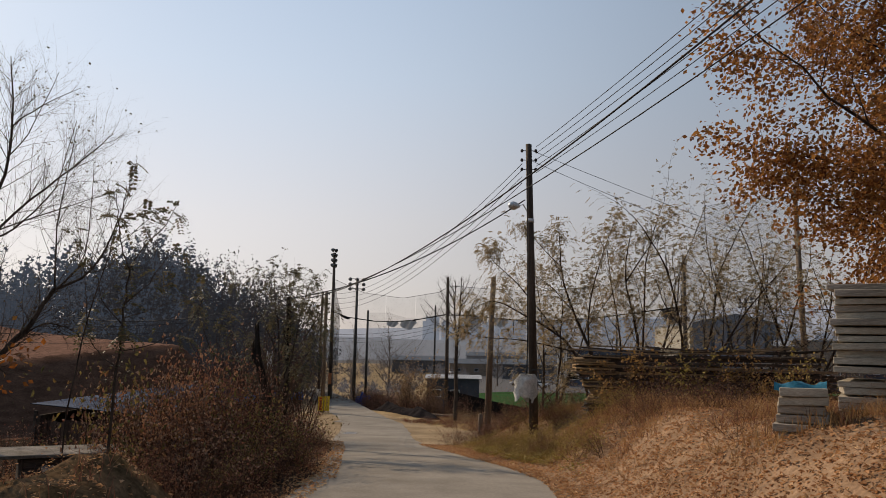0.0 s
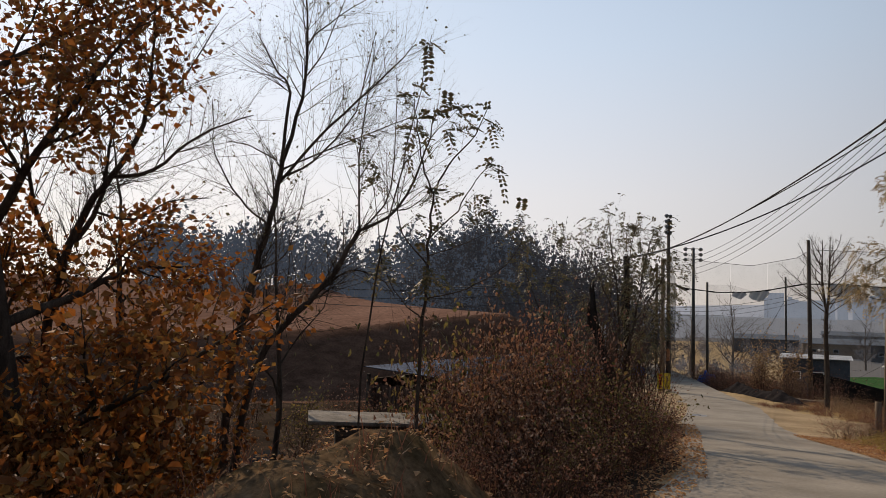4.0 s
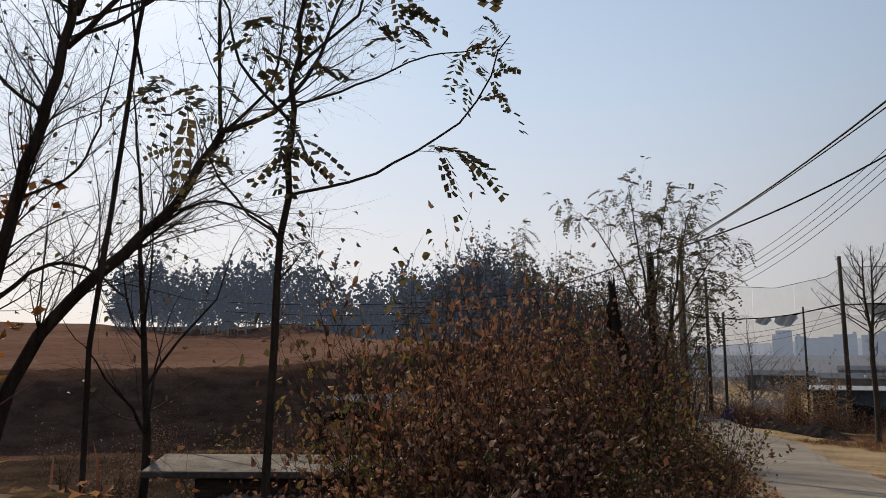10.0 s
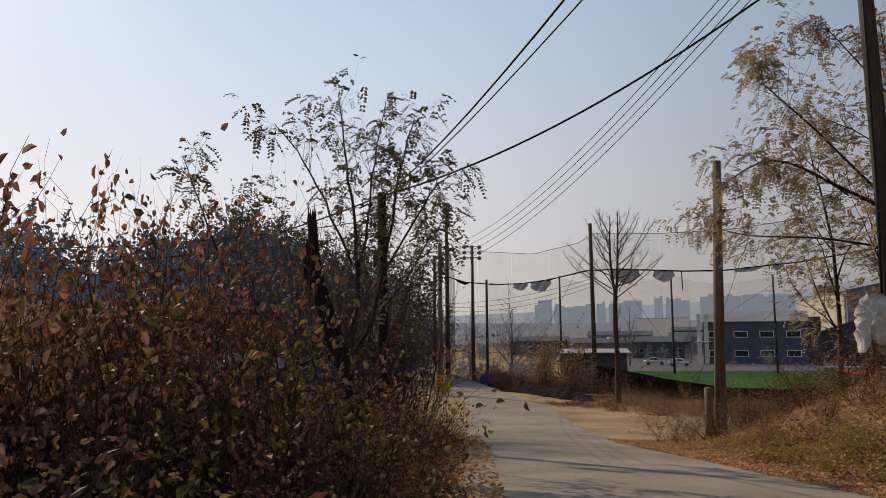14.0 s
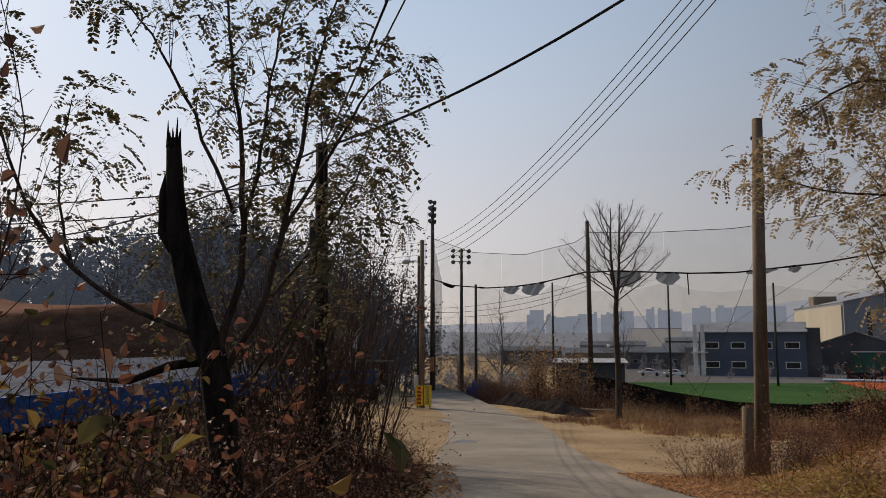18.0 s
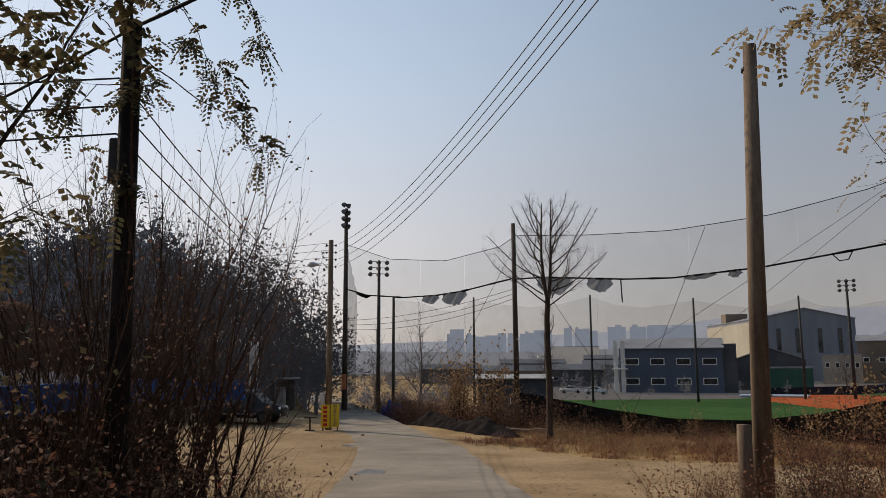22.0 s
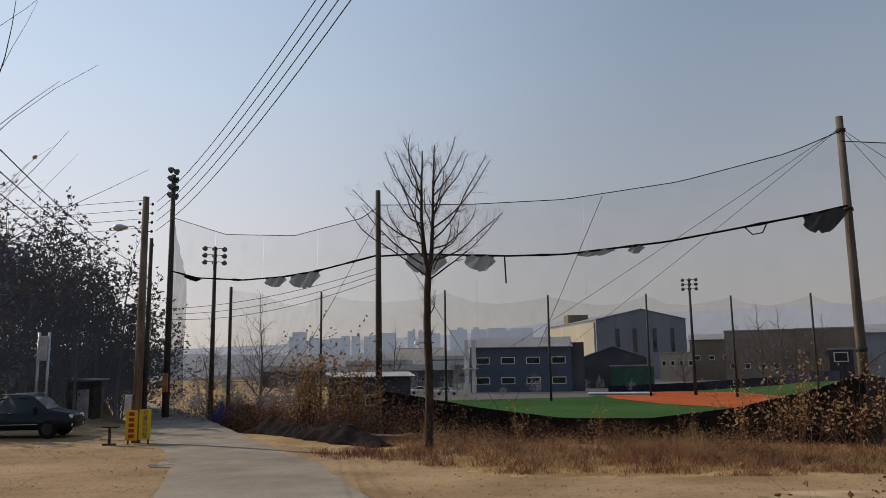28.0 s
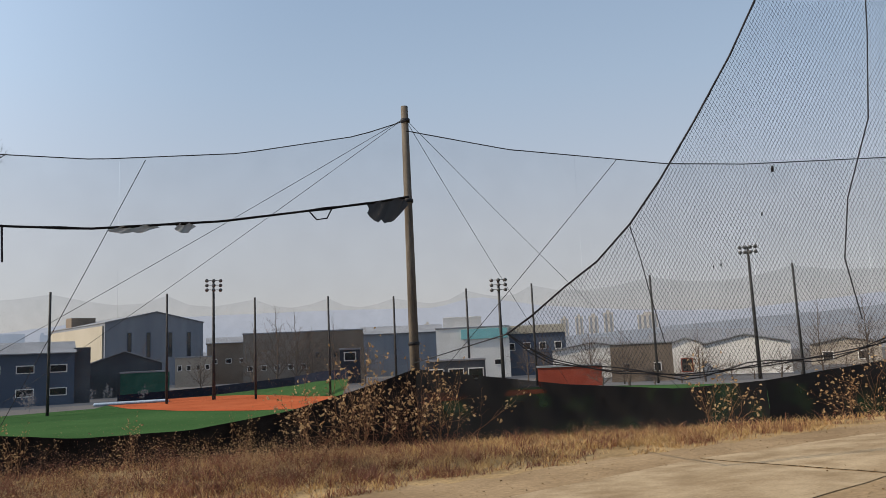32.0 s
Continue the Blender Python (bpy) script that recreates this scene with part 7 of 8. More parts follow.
M_BROWN_B = pmat("brown_render", (0.17, 0.135, 0.105), (0.24, 0.195, 0.155), 0.2, 0.85, 0.1, 30)
# far blocks: walls and window bays glow with painted-in haze, not lit rooms
A_WALL = distmat("apartment_wall_haze", (0.30, 0.26, 0.20), (0.18, 0.175, 0.175))
A_DARK = distmat("apartment_window_haze", (0.10, 0.10, 0.10), (0.16, 0.165, 0.18))

# ---------------- at the lot ----------------
def wheel(parent, at, r, w):
    V, F = [], []
    x, y, z = at
    tube_into(V, F, [(x, y - w / 2, z), (x, y - w / 2 + 0.03, z), (x, y + w / 2 - 0.03, z), (x, y + w / 2, z)], [r - 0.04, r, r, r - 0.04], 20, True)
    t = link_mesh("wheel", V, F, M_TYRE, parent, "", False)
    V, F = [], []
    tube_into(V, F, [(x, y - w / 2 - 0.01, z), (x, y + w / 2 + 0.01, z)], [r * 0.62, r * 0.62], 14, True)
    link_mesh("rim", V, F, M_STEEL, t, "dark alloy rim")


M_TYRE = pmat("tyre", (0.012, 0.012, 0.012), (0.025, 0.025, 0.024), 4, 0.85, 0.2)
M_GLASS = pmat("dark_glass", (0.012, 0.015, 0.018), (0.02, 0.024, 0.028), 1, 0.08, 0, spec=0.6, speckle=0.0)


def car_paint(name, c):
    m = pmat(name, c, tuple(v * 1.25 for v in c), 0.6, 0.35, 0, spec=0.3, speckle=0.05)
    m.node_tree.nodes["Principled BSDF"].inputs["Coat Weight"].default_value = 0.05
    return m


def extrude_profile(pts, y0, y1, taper=0.0, zsplit=1.0):
    """A solid from a side outline; what is above zsplit leans inward."""
    bm = bmesh.new()
    a = [bm.verts.new((x, y0 + (taper if z > zsplit else 0), z)) for x, z in pts]
    b = [bm.verts.new((x, y1 - (taper if z > zsplit else 0), z)) for x, z in pts]
    bm.faces.new(a)
    bm.faces.new(b[::-1])
    n = len(pts)
    for i in range(n):
        bm.faces.new((a[i], b[i], b[(i + 1) % n], a[(i + 1) % n]))
    bmesh.ops.recalc_face_normals(bm, faces=bm.faces)
    bmesh.ops.bevel(bm, geom=[e for e in bm.edges if e.calc_face_angle(0) > 0.5], offset=0.035, segments=2, affect='EDGES')
    return bm


def pickup(at, turn):
    """A crew-cab pickup, nose to +x."""
    e = empty("pickup_truck", at, "black crew-cab pickup truck parked on the dirt lot", "pickup truck")
    e.rotation_euler.z = radians(turn)
    paint = car_paint("black_paint", (0.009, 0.010, 0.013))
    body = [(-2.45, 0.42), (-2.48, 0.95), (-0.95, 0.98), (-0.72, 1.02), (-0.50, 1.62), (-0.1, 1.72), (0.55, 1.70), (0.85, 1.62), (1.45, 1.10), (2.2, 0.98), (2.42, 0.84), (2.46, 0.45), (2.2, 0.32), (-2.3, 0.34)]
    part("body", extrude_profile(body, -0.9, 0.9, 0.13, 1.2), paint, e, "", True)
    for s in (-1, 1):
        y = s * 0.84
        bm = bmesh.new()
        vs = [bm.verts.new((x, y * (1.0 if z < 1.2 else 0.945), z)) for x, z in ((-0.62, 1.12), (-0.48, 1.56), (0.62, 1.60), (1.25, 1.14))]
        bm.faces.new(vs)
        bmesh.ops.solidify(bm, geom=bm.faces[:], thickness=0.012)
        part("side_window", bm, M_GLASS, e)
        part("door_handle", box(0.16, 0.03, 0.035, (0.02, s * 0.915, 1.0), 0.008), M_GALV, e)
        part("sill_trim", box(1.9, 0.02, 0.03, (0.2, s * 0.912, 0.55), 0.005), M_GALV, e, "bright sill trim")
        part("headlight", box(0.1, 0.34, 0.16, (2.38, s * 0.62, 0.82), 0.03), M_WHITE, e)
        part("fog_lamp", box(0.05, 0.14, 0.1, (2.44, s * 0.62, 0.5), 0.02), M_WHITE, e)
        part("mirror", box(0.12, 0.2, 0.16, (1.05, s * 0.98, 1.18), 0.03), paint, e)
        for x in (-1.5, 1.56):
            wheel(e, (x, s * 0.8, 0.36), 0.37, 0.24)
    bm = bmesh.new()
    vs = [bm.verts.new(p) for p in ((1.42, -0.72, 1.13), (0.88, -0.66, 1.6), (0.88, 0.66, 1.6), (1.42, 0.72, 1.13))]
    bm.faces.new(vs)
    bmesh.ops.translate(bm, vec=(0.02, 0, 0.02), verts=bm.verts)
    part("windscreen", bm, M_GLASS, e)
    part("grille", box(0.04, 0.9, 0.14, (2.46, 0, 0.78), 0.01), M_STEEL, e)
    part("roof_rail", box(1.3, 0.04, 0.04, (0.2, 0.6, 1.75), 0.01), M_GALV, e)
    part("roof_rail", box(1.3, 0.04, 0.04, (0.2, -0.6, 1.75), 0.01), M_GALV, e)
    for y in (-0.75, 0.75):
        tube("bed_rack", [(-2.35, y, 0.98), (-2.35, y, 1.5), (-0.8, y, 1.52), (-0.75, y, 1.0)], 0.022, M_GALV, e, 7)
    for x in (-2.3, -1.6, -0.9):
        tube("rack_bar", [(x, -0.75, 1.5), (x, 0.75, 1.5)], 0.02, M_GALV, e, 7)
    return e


truck = pickup((-17.5, 70.2, land(-17.5, 70.2)), -3)
truck.scale = (1.06, 1.06, 1.1)

# yellow board and small wooden stand at the pole
M_YELLOW = pmat("yellow_board", (0.62, 0.42, 0.03), (0.72, 0.50, 0.05), 2, 0.6, 0.05, 12, speckle=0.1)
M_RED = pmat("red_paint", (0.42, 0.03, 0.02), (0.50, 0.05, 0.03), 3, 0.6, 0)
M_NAVY = pmat("navy_paint", (0.02, 0.02, 0.10), (0.03, 0.03, 0.14), 3, 0.6, 0)
board = empty("sign_board", (-11.2, 65.62, land(-11.2, 65.6)), "yellow parking board with red and navy lettering", "sign")
part("panel", box(0.46, 0.03, 1.2, (-0.28, 0, 0.75), 0.006), M_YELLOW, board)
part("panel", box(0.46, 0.03, 1.2, (0.25, -0.02, 0.78), 0.006), M_YELLOW, board)
for k in range(5):
    part("letter_bar", box(0.22, 0.006, 0.15, (-0.28, -0.022, 1.2 - 0.22 * k), 0.002), M_RED, board)
txt = bpy.data.curves.new("letters", 'FONT')
txt.body, txt.size, txt.align_x, txt.extrude = "전\n용\n주\n차\n장", 0.235, 'CENTER', 0.003
txt.space_line = 0.95
to = new("lettering", txt)
to.data.materials.append(M_NAVY)
to.parent, to.location, to.rotation_euler = board, (0.25, -0.04, 1.15), (radians(90), 0, 0)
part("foot", box(0.06, 0.06, 0.4, (-0.4, 0.03, 0.1), 0.005), M_WOOD_D, board)
part("foot", box(0.06, 0.06, 0.4, (0.38, 0.03, 0.1), 0.005), M_WOOD_D, board)
stand = empty("wooden_stand", (-12.25, 65.4, land(-12.25, 65.4)), "small dark wooden post with a flat top board", "stand")
part("post", box(0.09, 0.09, 0.75, (0, 0, 0.33), 0.008), M_WOOD_D, stand)
part("top_board", box(0.62, 0.3, 0.06, (0.03, 0, 0.72), 0.01), M_WOOD_D, stand)
part("foot_block", box(0.5, 0.14, 0.08, (0, 0, 0.03), 0.01), M_WOOD_D, stand)
cone = empty("cable_box", (-14.0, 83.9, -1.7), "orange cable box fixed to the floodlight pole", "box")
M_ORANGE = pmat("orange_box", (0.38, 0.13, 0.05), (0.46, 0.18, 0.08), 2, 0.6, 0.1)
part("case", box(0.3, 0.3, 1.2, (0, 0, 0), 0.03), M_ORANGE, cone)
for x in (-18.9, -18.4):
    pole("steel_post", (x, 76, -3.95), (x, 76, 1.2), 0.08, 0.08, M_GALV, "pair of pale steel posts with a small panel", "post", 8)
part_ob = tagged(part("meter_cabinet", box(0.45, 0.25, 1.3, (0, 0, 0), 0.02), M_GALV, None), "pale metal cabinet between steel posts", "cabinet")
part_ob.location = (-18.65, 75.9, 0.35)
hut2 = empty("guard_hut", (-18.2, 83.3, -3.95), "small dark hut with a flat overhanging roof", "hut")
part("wall", box(1.6, 1.6, 2.4, (-0.5, 0, 1.2), 0.02), M_WOOD_D, hut2)
part("roof", box(2.6, 2.2, 0.12, (-0.6, -0.1, 2.55), 0.02), M_GALV, hut2)
part("door", box(0.7, 0.04, 1.9, (-0.3, -0.82, 1.0), 0.01), M_GALV, hut2)

# collapsed shade cloth beside the lane
def heap(name, at, size, turn, material, label, seed):
    rng = random.Random(seed)
    nx_, ny_ = 22, 9
    V, F = [], []
    for j in range(ny_):
        for i in range(nx_):
            u, v = i / (nx_ - 1) * 2 - 1, j / (ny_ - 1) * 2 - 1
            z = size[2] * max(0.0, (1 - v * v)) ** 0.6 * (0.5 + 0.65 * abs(noise.noise((u * 2.3, seed, 0)) * 1.6)) * (1 - u ** 6)
            z += 0.10 * noise.noise((u * 7, v * 4, seed))
            x, y = u * size[0] / 2, v * size[1] / 2 + 0.12 * noise.noise((u * 5, seed, 2))
            V.append((x, y, max(-0.02, z)))
    for j in range(ny_ - 1):
        for i in range(nx_ - 1):
            F.append((j * nx_ + i, j * nx_ + i + 1, (j + 1) * nx_ + i + 1, (j + 1) * nx_ + i))
    ob = tagged(link_mesh(name, V, F, material, None, "", True), label, "cloth heap")
    ob.location, ob.rotation_euler.z = (at[0], at[1], land(*at) - 0.05), radians(turn)
    return ob


M_CLOTH_F = pmat("dusty_black_cloth", (0.009, 0.008, 0.009), (0.026, 0.022, 0.022), 2.0, 0.95, 0.5, 10, spec=0.01)


def draped_cloth(a, b, crest, front, back, seed):
    """A fence cloth fallen into a long sagging drape: crest heights along it, a sloping front and back."""
    nu, nv = 90, 15
    A, B = Vector((*a, 0)), Vector((*b, 0))
    side = Vector((-(B - A).y, (B - A).x, 0)).normalized()
    if side.x > 0:
        side = -side
    V, F = [], []
    for i in range(nu):
        u = i / (nu - 1)
        p = A.lerp(B, u) + side * 0.25 * noise.noise((u * 6, seed, 0))
        h = interp(u, [q[0] for q in crest], [q[1] for q in crest]) * (1 + 0.12 * noise.noise((u * 23, seed, 4)))
        for j in range(nv):
            v = j / (nv - 1) * 2 - 1
            reach = (front if v > 0 else back) * (1 + 0.25 * noise.noise((u * 9, seed, 5)))
            fold = 0.07 * math.sin(u * 70 + 5 * noise.noise((u * 4, v, seed)) + v * 3) * (0.3 + h)
            fold += 0.10 * noise.noise((u * 26, v * 2.2, seed + 3))
            q = p + side * (v * reach + fold * (0.4 + 0.6 * abs(v)))
            w = abs(v)
            z = h * (1 - w) ** (0.75 if v > 0 else 1.2) + 0.05 * noise.noise((u * 30, v * 5, seed)) * (1 - w)
            V.append((q.x, q.y, land(q.x, q.y) + max(0.015, z)))
    for i in range(nu - 1):
        for j in range(nv - 1):
            F.append((i * nv + j, (i + 1) * nv + j, (i + 1) * nv + j + 1, i * nv + j + 1))
    return tagged(link_mesh("fallen_cloth", V, F, M_CLOTH_F, None, "", True), "long crumpled drape of fallen black shade cloth by the lane", "cloth")


draped_cloth((-7.2, 72.2), (-1.5, 61.6), [(0, 0.08), (0.08, 0.55), (0.15, 1.05), (0.2, 0.9), (0.35, 0.62), (0.5, 0.5), (0.62, 0.55), (0.72, 0.85), (0.78, 0.8), (0.85, 0.5), (0.95, 0.35), (1, 0.1)], 0.75, 0.6, 3)
heap("fallen_cloth", (-12.0, 84.5), (1.8, 1.1, 1.4), -60, M_BLACKNET, "heap of fallen black shade cloth by the lane", 9)
blue = heap("blue_tarp", (-10.2, 83.6), (2.4, 1.6, 3.2), -20, M_BLUE_TARP, "blue tarpaulin heap in the dead brush", 11)
blue["category"] = "tarpaulin"
for x, y, w, t in ((-1.6, 64.4, 1.9, -10), (0.3, 63.9, 1.8, 8), (-1.2, 63.7, 2.2, -4)):
    k = tagged(part("kerb_stone", box(w, 0.3, 0.3, (0, 0, 0.1), 0.02), M_POLE, None), "loose grey concrete kerb stone by the verge", "kerb stone")
    k.location, k.rotation_euler = (x, y, land(x, y)), (0.03, 0.04, radians(t))
M_WET = pmat("damp_patch", (0.09, 0.075, 0.06), (0.30, 0.27, 0.23), 1.5, 0.7, 0.1, 8)
ring = [(-8.5 + (0.55 + 0.2 * noise.noise((a, 0, 1))) * math.cos(a), 58.0 + (0.95 + 0.25 * noise.noise((a, 3, 1))) * math.sin(a)) for a in np.linspace(0, 6.28, 25)[:-1]]
patch = link_mesh("road_patch", [(x, y, land(x, y) + 0.014) for x, y in ring], [tuple(range(24))], M_WET)
tagged(patch, "mottled pale and dark patch in the concrete", "patch", kind="structure")

# cast concrete pads at the lot's edge
pads = empty("concrete_pad", (0, 0, 0), "pale worn concrete pad with an open joint", "concrete pad", kind="structure")
for corners in (((5.0, 47.6), (12.9, 46.5), (10.9, 42.1), (4.2, 43.0)), ((13.02, 46.45), (19.0, 44.0), (16.6, 38.6), (11.02, 42.05))):
    n = 9
    V, F = [], []
    for j in range(n):
        for i in range(n):
            u, v = i / (n - 1), j / (n - 1)
            x = (1 - v) * ((1 - u) * corners[0][0] + u * corners[1][0]) + v * ((1 - u) * corners[3][0] + u * corners[2][0])
            y = (1 - v) * ((1 - u) * corners[0][1] + u * corners[1][1]) + v * ((1 - u) * corners[3][1] + u * corners[2][1])
            e_ = 0.12 * noise.noise((x * 1.3, y * 1.3, 4)) if i in (0, n - 1) or j in (0, n - 1) else 0
            V.append((x + e_, y + e_, land(x, y) + (0.03 if 0 < i < n - 1 and 0 < j < n - 1 else 0.012)))
    for j in range(n - 1):
        for i in range(n - 1):
            F.append((j * n + i, (j + 1) * n + i, (j + 1) * n + i + 1, j * n + i + 1))
    link_mesh("slab", V, F, M_PAD, pads, "", True)

# shed on the field's edge
M_ROOF_G2 = pmat("worn_sheet_roof", (0.24, 0.25, 0.27), (0.36, 0.37, 0.39), 0.8, 0.7, 0.1, 24)
M_SHED = pmat("shed_dark", (0.05, 0.055, 0.07), (0.09, 0.095, 0.11), 0.8, 0.8, 0.2)
shed = empty("field_shed", (-0.7, 91.5, -6.3), "dark shed with a pale sheet roof beside the field", "shed")
part("wall", box(6.0, 4.0, 4.6, (0, 0, 2.3), 0.02), M_SHED, shed)
r = corrugated("roof", 6.6, 4.8, M_ROOF_G2, "", "", 0.25, 0.025, shed)
r.location, r.rotation_euler = (0, 0, 4.85), (0.06, 0.0, 0)
for x in (-1.9, 0.2):
    w = part("window", box(1.1, 0.06, 0.8, (x, -2.02, 3.0), 0.01), M_WHITE, shed)
    part("pane", box(0.95, 0.02, 0.65, (x, -2.06, 3.0), 0.004), M_GLASS, w)


# ---------------- buildings beyond the field ----------------
M_PANEL_BLUE = pmat("slate_blue_cladding", (0.075, 0.095, 0.135), (0.095, 0.12, 0.165), 0.2, 0.6, 0.1, 30, speckle=0.08)
M_GREY_CLAD = pmat("grey_cladding", (0.19, 0.21, 0.245), (0.25, 0.27, 0.305), 0.1, 0.6, 0.05, 40, speckle=0.06, stretch=(4, 4, 0.3))
M_CREAM = pmat("cream_cladding", (0.40, 0.37, 0.30), (0.48, 0.44, 0.36), 0.1, 0.7, 0.05, 40, speckle=0.1, stretch=(4, 4, 0.3))
M_BEIGE_B = pmat("beige_render", (0.34, 0.30, 0.25), (0.43, 0.385, 0.325), 0.2, 0.85, 0.1, 30)
M_BROWN_G = pmat("grey_brown_render", (0.20, 0.175, 0.145), (0.29, 0.255, 0.215), 0.3, 0.85, 0.1, 30)
M_WHITE_B = pmat("white_render", (0.62, 0.61, 0.59), (0.74, 0.73, 0.70), 0.2, 0.8, 0.05, 30)
M_DARK_B = pmat("dark_cladding", (0.06, 0.065, 0.075), (0.10, 0.105, 0.115), 0.2, 0.8, 0.1, 30)
M_TURQ = pmat("turquoise_sign", (0.20, 0.46, 0.48), (0.26, 0.54, 0.55), 0.4, 0.6, 0)
M_RUST = pmat("rust_red_sheet", (0.22, 0.045, 0.028), (0.30, 0.068, 0.042), 0.3, 0.75, 0.1, 20)
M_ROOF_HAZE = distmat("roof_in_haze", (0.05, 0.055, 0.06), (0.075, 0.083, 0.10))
M_ROOF_G = pmat("roof_grey", (0.22, 0.23, 0.25), (0.30, 0.31, 0.33), 0.3, 0.6, 0.1, 20)


def building(name, c, base, h, w, d, rot, wall, label, roof="flat", rise=0.0, rows=0, cols=0, win=(1.2, 1.0), first=0.25, roof_mat=None, win_x=None, frame_mat=None, side=0):
    """A block with its front centre at c; gable ends face the front ('gable') or the side ('long')."""
    e = empty(name, (c[0], c[1], base), label, "building")
    e.rotation_euler.z = radians(rot)
    bm = bmesh.new()
    if roof == "gable":
        prof = [(-w / 2, 0), (w / 2, 0), (w / 2, h), (0, h + rise), (-w / 2, h)]
    else:
        prof = [(-w / 2, 0), (w / 2, 0), (w / 2, h), (-w / 2, h)]
    f = [bm.verts.new((x, 0, z)) for x, z in prof]
    b = [bm.verts.new((x, d, z)) for x, z in prof]
    bm.faces.new(f)
    bm.faces.new(b[::-1])
    for i in range(len(prof)):
        j = (i + 1) % len(prof)
        bm.faces.new((f[i], b[i], b[j], f[j]))
    bmesh.ops.recalc_face_normals(bm, faces=bm.faces)
    part("wall", bm, wall, e)
    rm = roof_mat or M_ROOF_G
    if roof == "gable":
        a = math.atan2(rise, w / 2)
        L = math.hypot(rise, w / 2) + 0.4
        for s in (-1, 1):
            t = Matrix.Rotation(s * a, 4, 'Y')
            part("roof", box(L, d + 0.8, 0.18, (s * w / 4, d / 2, h + rise / 2 + 0.12), 0.0, t), rm, e)
    elif roof == "long":
        bm = bmesh.new()
        pr = [(-0.5, h), (d / 2, h + rise), (d + 0.5, h), (d + 0.5, h + 0.15), (d / 2, h + rise + 0.15), (-0.5, h + 0.15)]
        f = [bm.verts.new((-w / 2 - 0.3, y, z)) for y, z in pr]
        b = [bm.verts.new((w / 2 + 0.3, y, z)) for y, z in pr]
        bm.faces.new(f)
        bm.faces.new(b[::-1])
        for i in range(6):
            bm.faces.new((f[i], b[i], b[(i + 1) % 6], f[(i + 1) % 6]))
        bmesh.ops.recalc_face_normals(bm, faces=bm.faces)
        part("roof", bm, rm, e)
    else:
        part("roof", box(w + 0.3, d + 0.3, 0.3, (0, d / 2, h + 0.1), 0.03), rm, e)
    fm = frame_mat or M_WHITE
    for r in range(rows):
        z = h * (first + (1 - first) * (r + 0.35) / rows) if rows > 1 else h * first + win[1] / 2
        for k in range(cols):
            x = -w / 2 + w * (k + 0.5) / cols if not win_x else win_x[k]
            o = part("window", box(win[0], 0.12, win[1], (x, -0.03, z), 0.0), fm, e)
            part("pane", box(win[0] - 0.3, 0.1, win[1] - 0.3, (x, -0.06, z), 0.0), M_GLASS, o)
    return e


bb = building("office_block", (32.6, 177.9), -6.3, 8.5, 19.5, 10, -14, M_PANEL_BLUE, "two-storey slate-blue clad office with pale window frames", "long", 2.0, 2, 4, (2.7, 1.35), 0.10)
for x in (-10.4, -9.0):
    part("column", box(0.8, 0.6, 10.2, (x, -0.8, 5.1), 0.03), M_WHITE_B, bb, "pale upright column")
part("canopy", box(3.0, 1.6, 0.25, (-9.6, -1.2, 4.6), 0.03), M_WHITE_B, bb)
part("annex", box(2.6, 6.0, 9.4, (11.0, 4.0, 4.7), 0.03), M_DARK_B, bb)
ware = building("warehouse", (87.4, 249.0), -6.0, 17.6, 28.0, 48, 0, M_GREY_CLAD, "large grey gabled warehouse with cream side wall", "gable", 3.0, 1, 4, (1.3, 7.0), 0.45, win_x=(-7.5, -2.2, 4.0, 9.6), frame_mat=M_PANEL_BLUE)
part("side_wall", box(0.4, 46, 16.5, (-14.2, 24, 8.6), 0.0), M_CREAM, ware, "cream ribbed side wall")
part("roof_hut", box(7, 5, 3.0, (-9, 34, 19.5), 0.05), M_BROWN_B, ware)
building("store_shed", (54.8, 186.9), -6.2, 6.2, 13.5, 9, -21, M_DARK_B, "dark gabled store shed with green netting", "gable", 2.4)
part_n = building("net_cage", (56.0, 180.0), -6.3, 4.6, 8.5, 4, -21, pmat("green_net", (0.03, 0.10, 0.07), (0.05, 0.14, 0.10), 0.6, 0.9, 0.1), "dark green netted batting cage", "flat")
building("small_office", (77.2, 204.6), -5.6, 6.6, 8.0, 6, -25, M_BEIGE_B, "small pale office with a row of windows", "flat", 0, 1, 4, (1.0, 1.3), 0.55)
building("brick_house", (88.8, 210.0), -5.6, 9.8, 10.0, 8, -27, M_BROWN_B, "brown brick house with small windows", "long", 1.5, 1, 3, (1.4, 1.2), 0.5)
building("factory", (84.6, 180.8), -6.0, 11.2, 14.0, 14, -31, M_BROWN_G, "grey-brown rendered factory with small windows", "flat", 0, 1, 5, (1.2, 1.2), 0.3)
building("factory", (93.9, 172.4), -6.0, 11.2, 11.5, 12, -35, M_BROWN_B, "brown rendered factory block", "flat", 0, 1, 3, (1.1, 1.2), 0.5, frame_mat=M_DARK_B)
building("control_booth", (73.4, 140.0), -4.9, 5.5, 3.3, 3, -37, pmat("navy_booth", (0.03, 0.036, 0.052), (0.045, 0.053, 0.072), 0.4, 0.8, 0.1, 30), "raised dark control booth with a white window", "flat", 0, 1, 1, (2.0, 1.5), 0.66)
building("workshop", (119.2, 180.5), -5.5, 10.2, 20.0, 14, -40, M_GREY_CLAD, "long grey workshop with a blue-grey roof", "long", 2.0, roof_mat=M_ROOF_G)
building("dugout", (79.9, 121.9), -6.3, 4.4, 9.0, 4, -44, M_DARK_B, "dark dugout shelter with pale window bays", "flat", 0, 1, 3, (2.4, 1.7), 0.35)
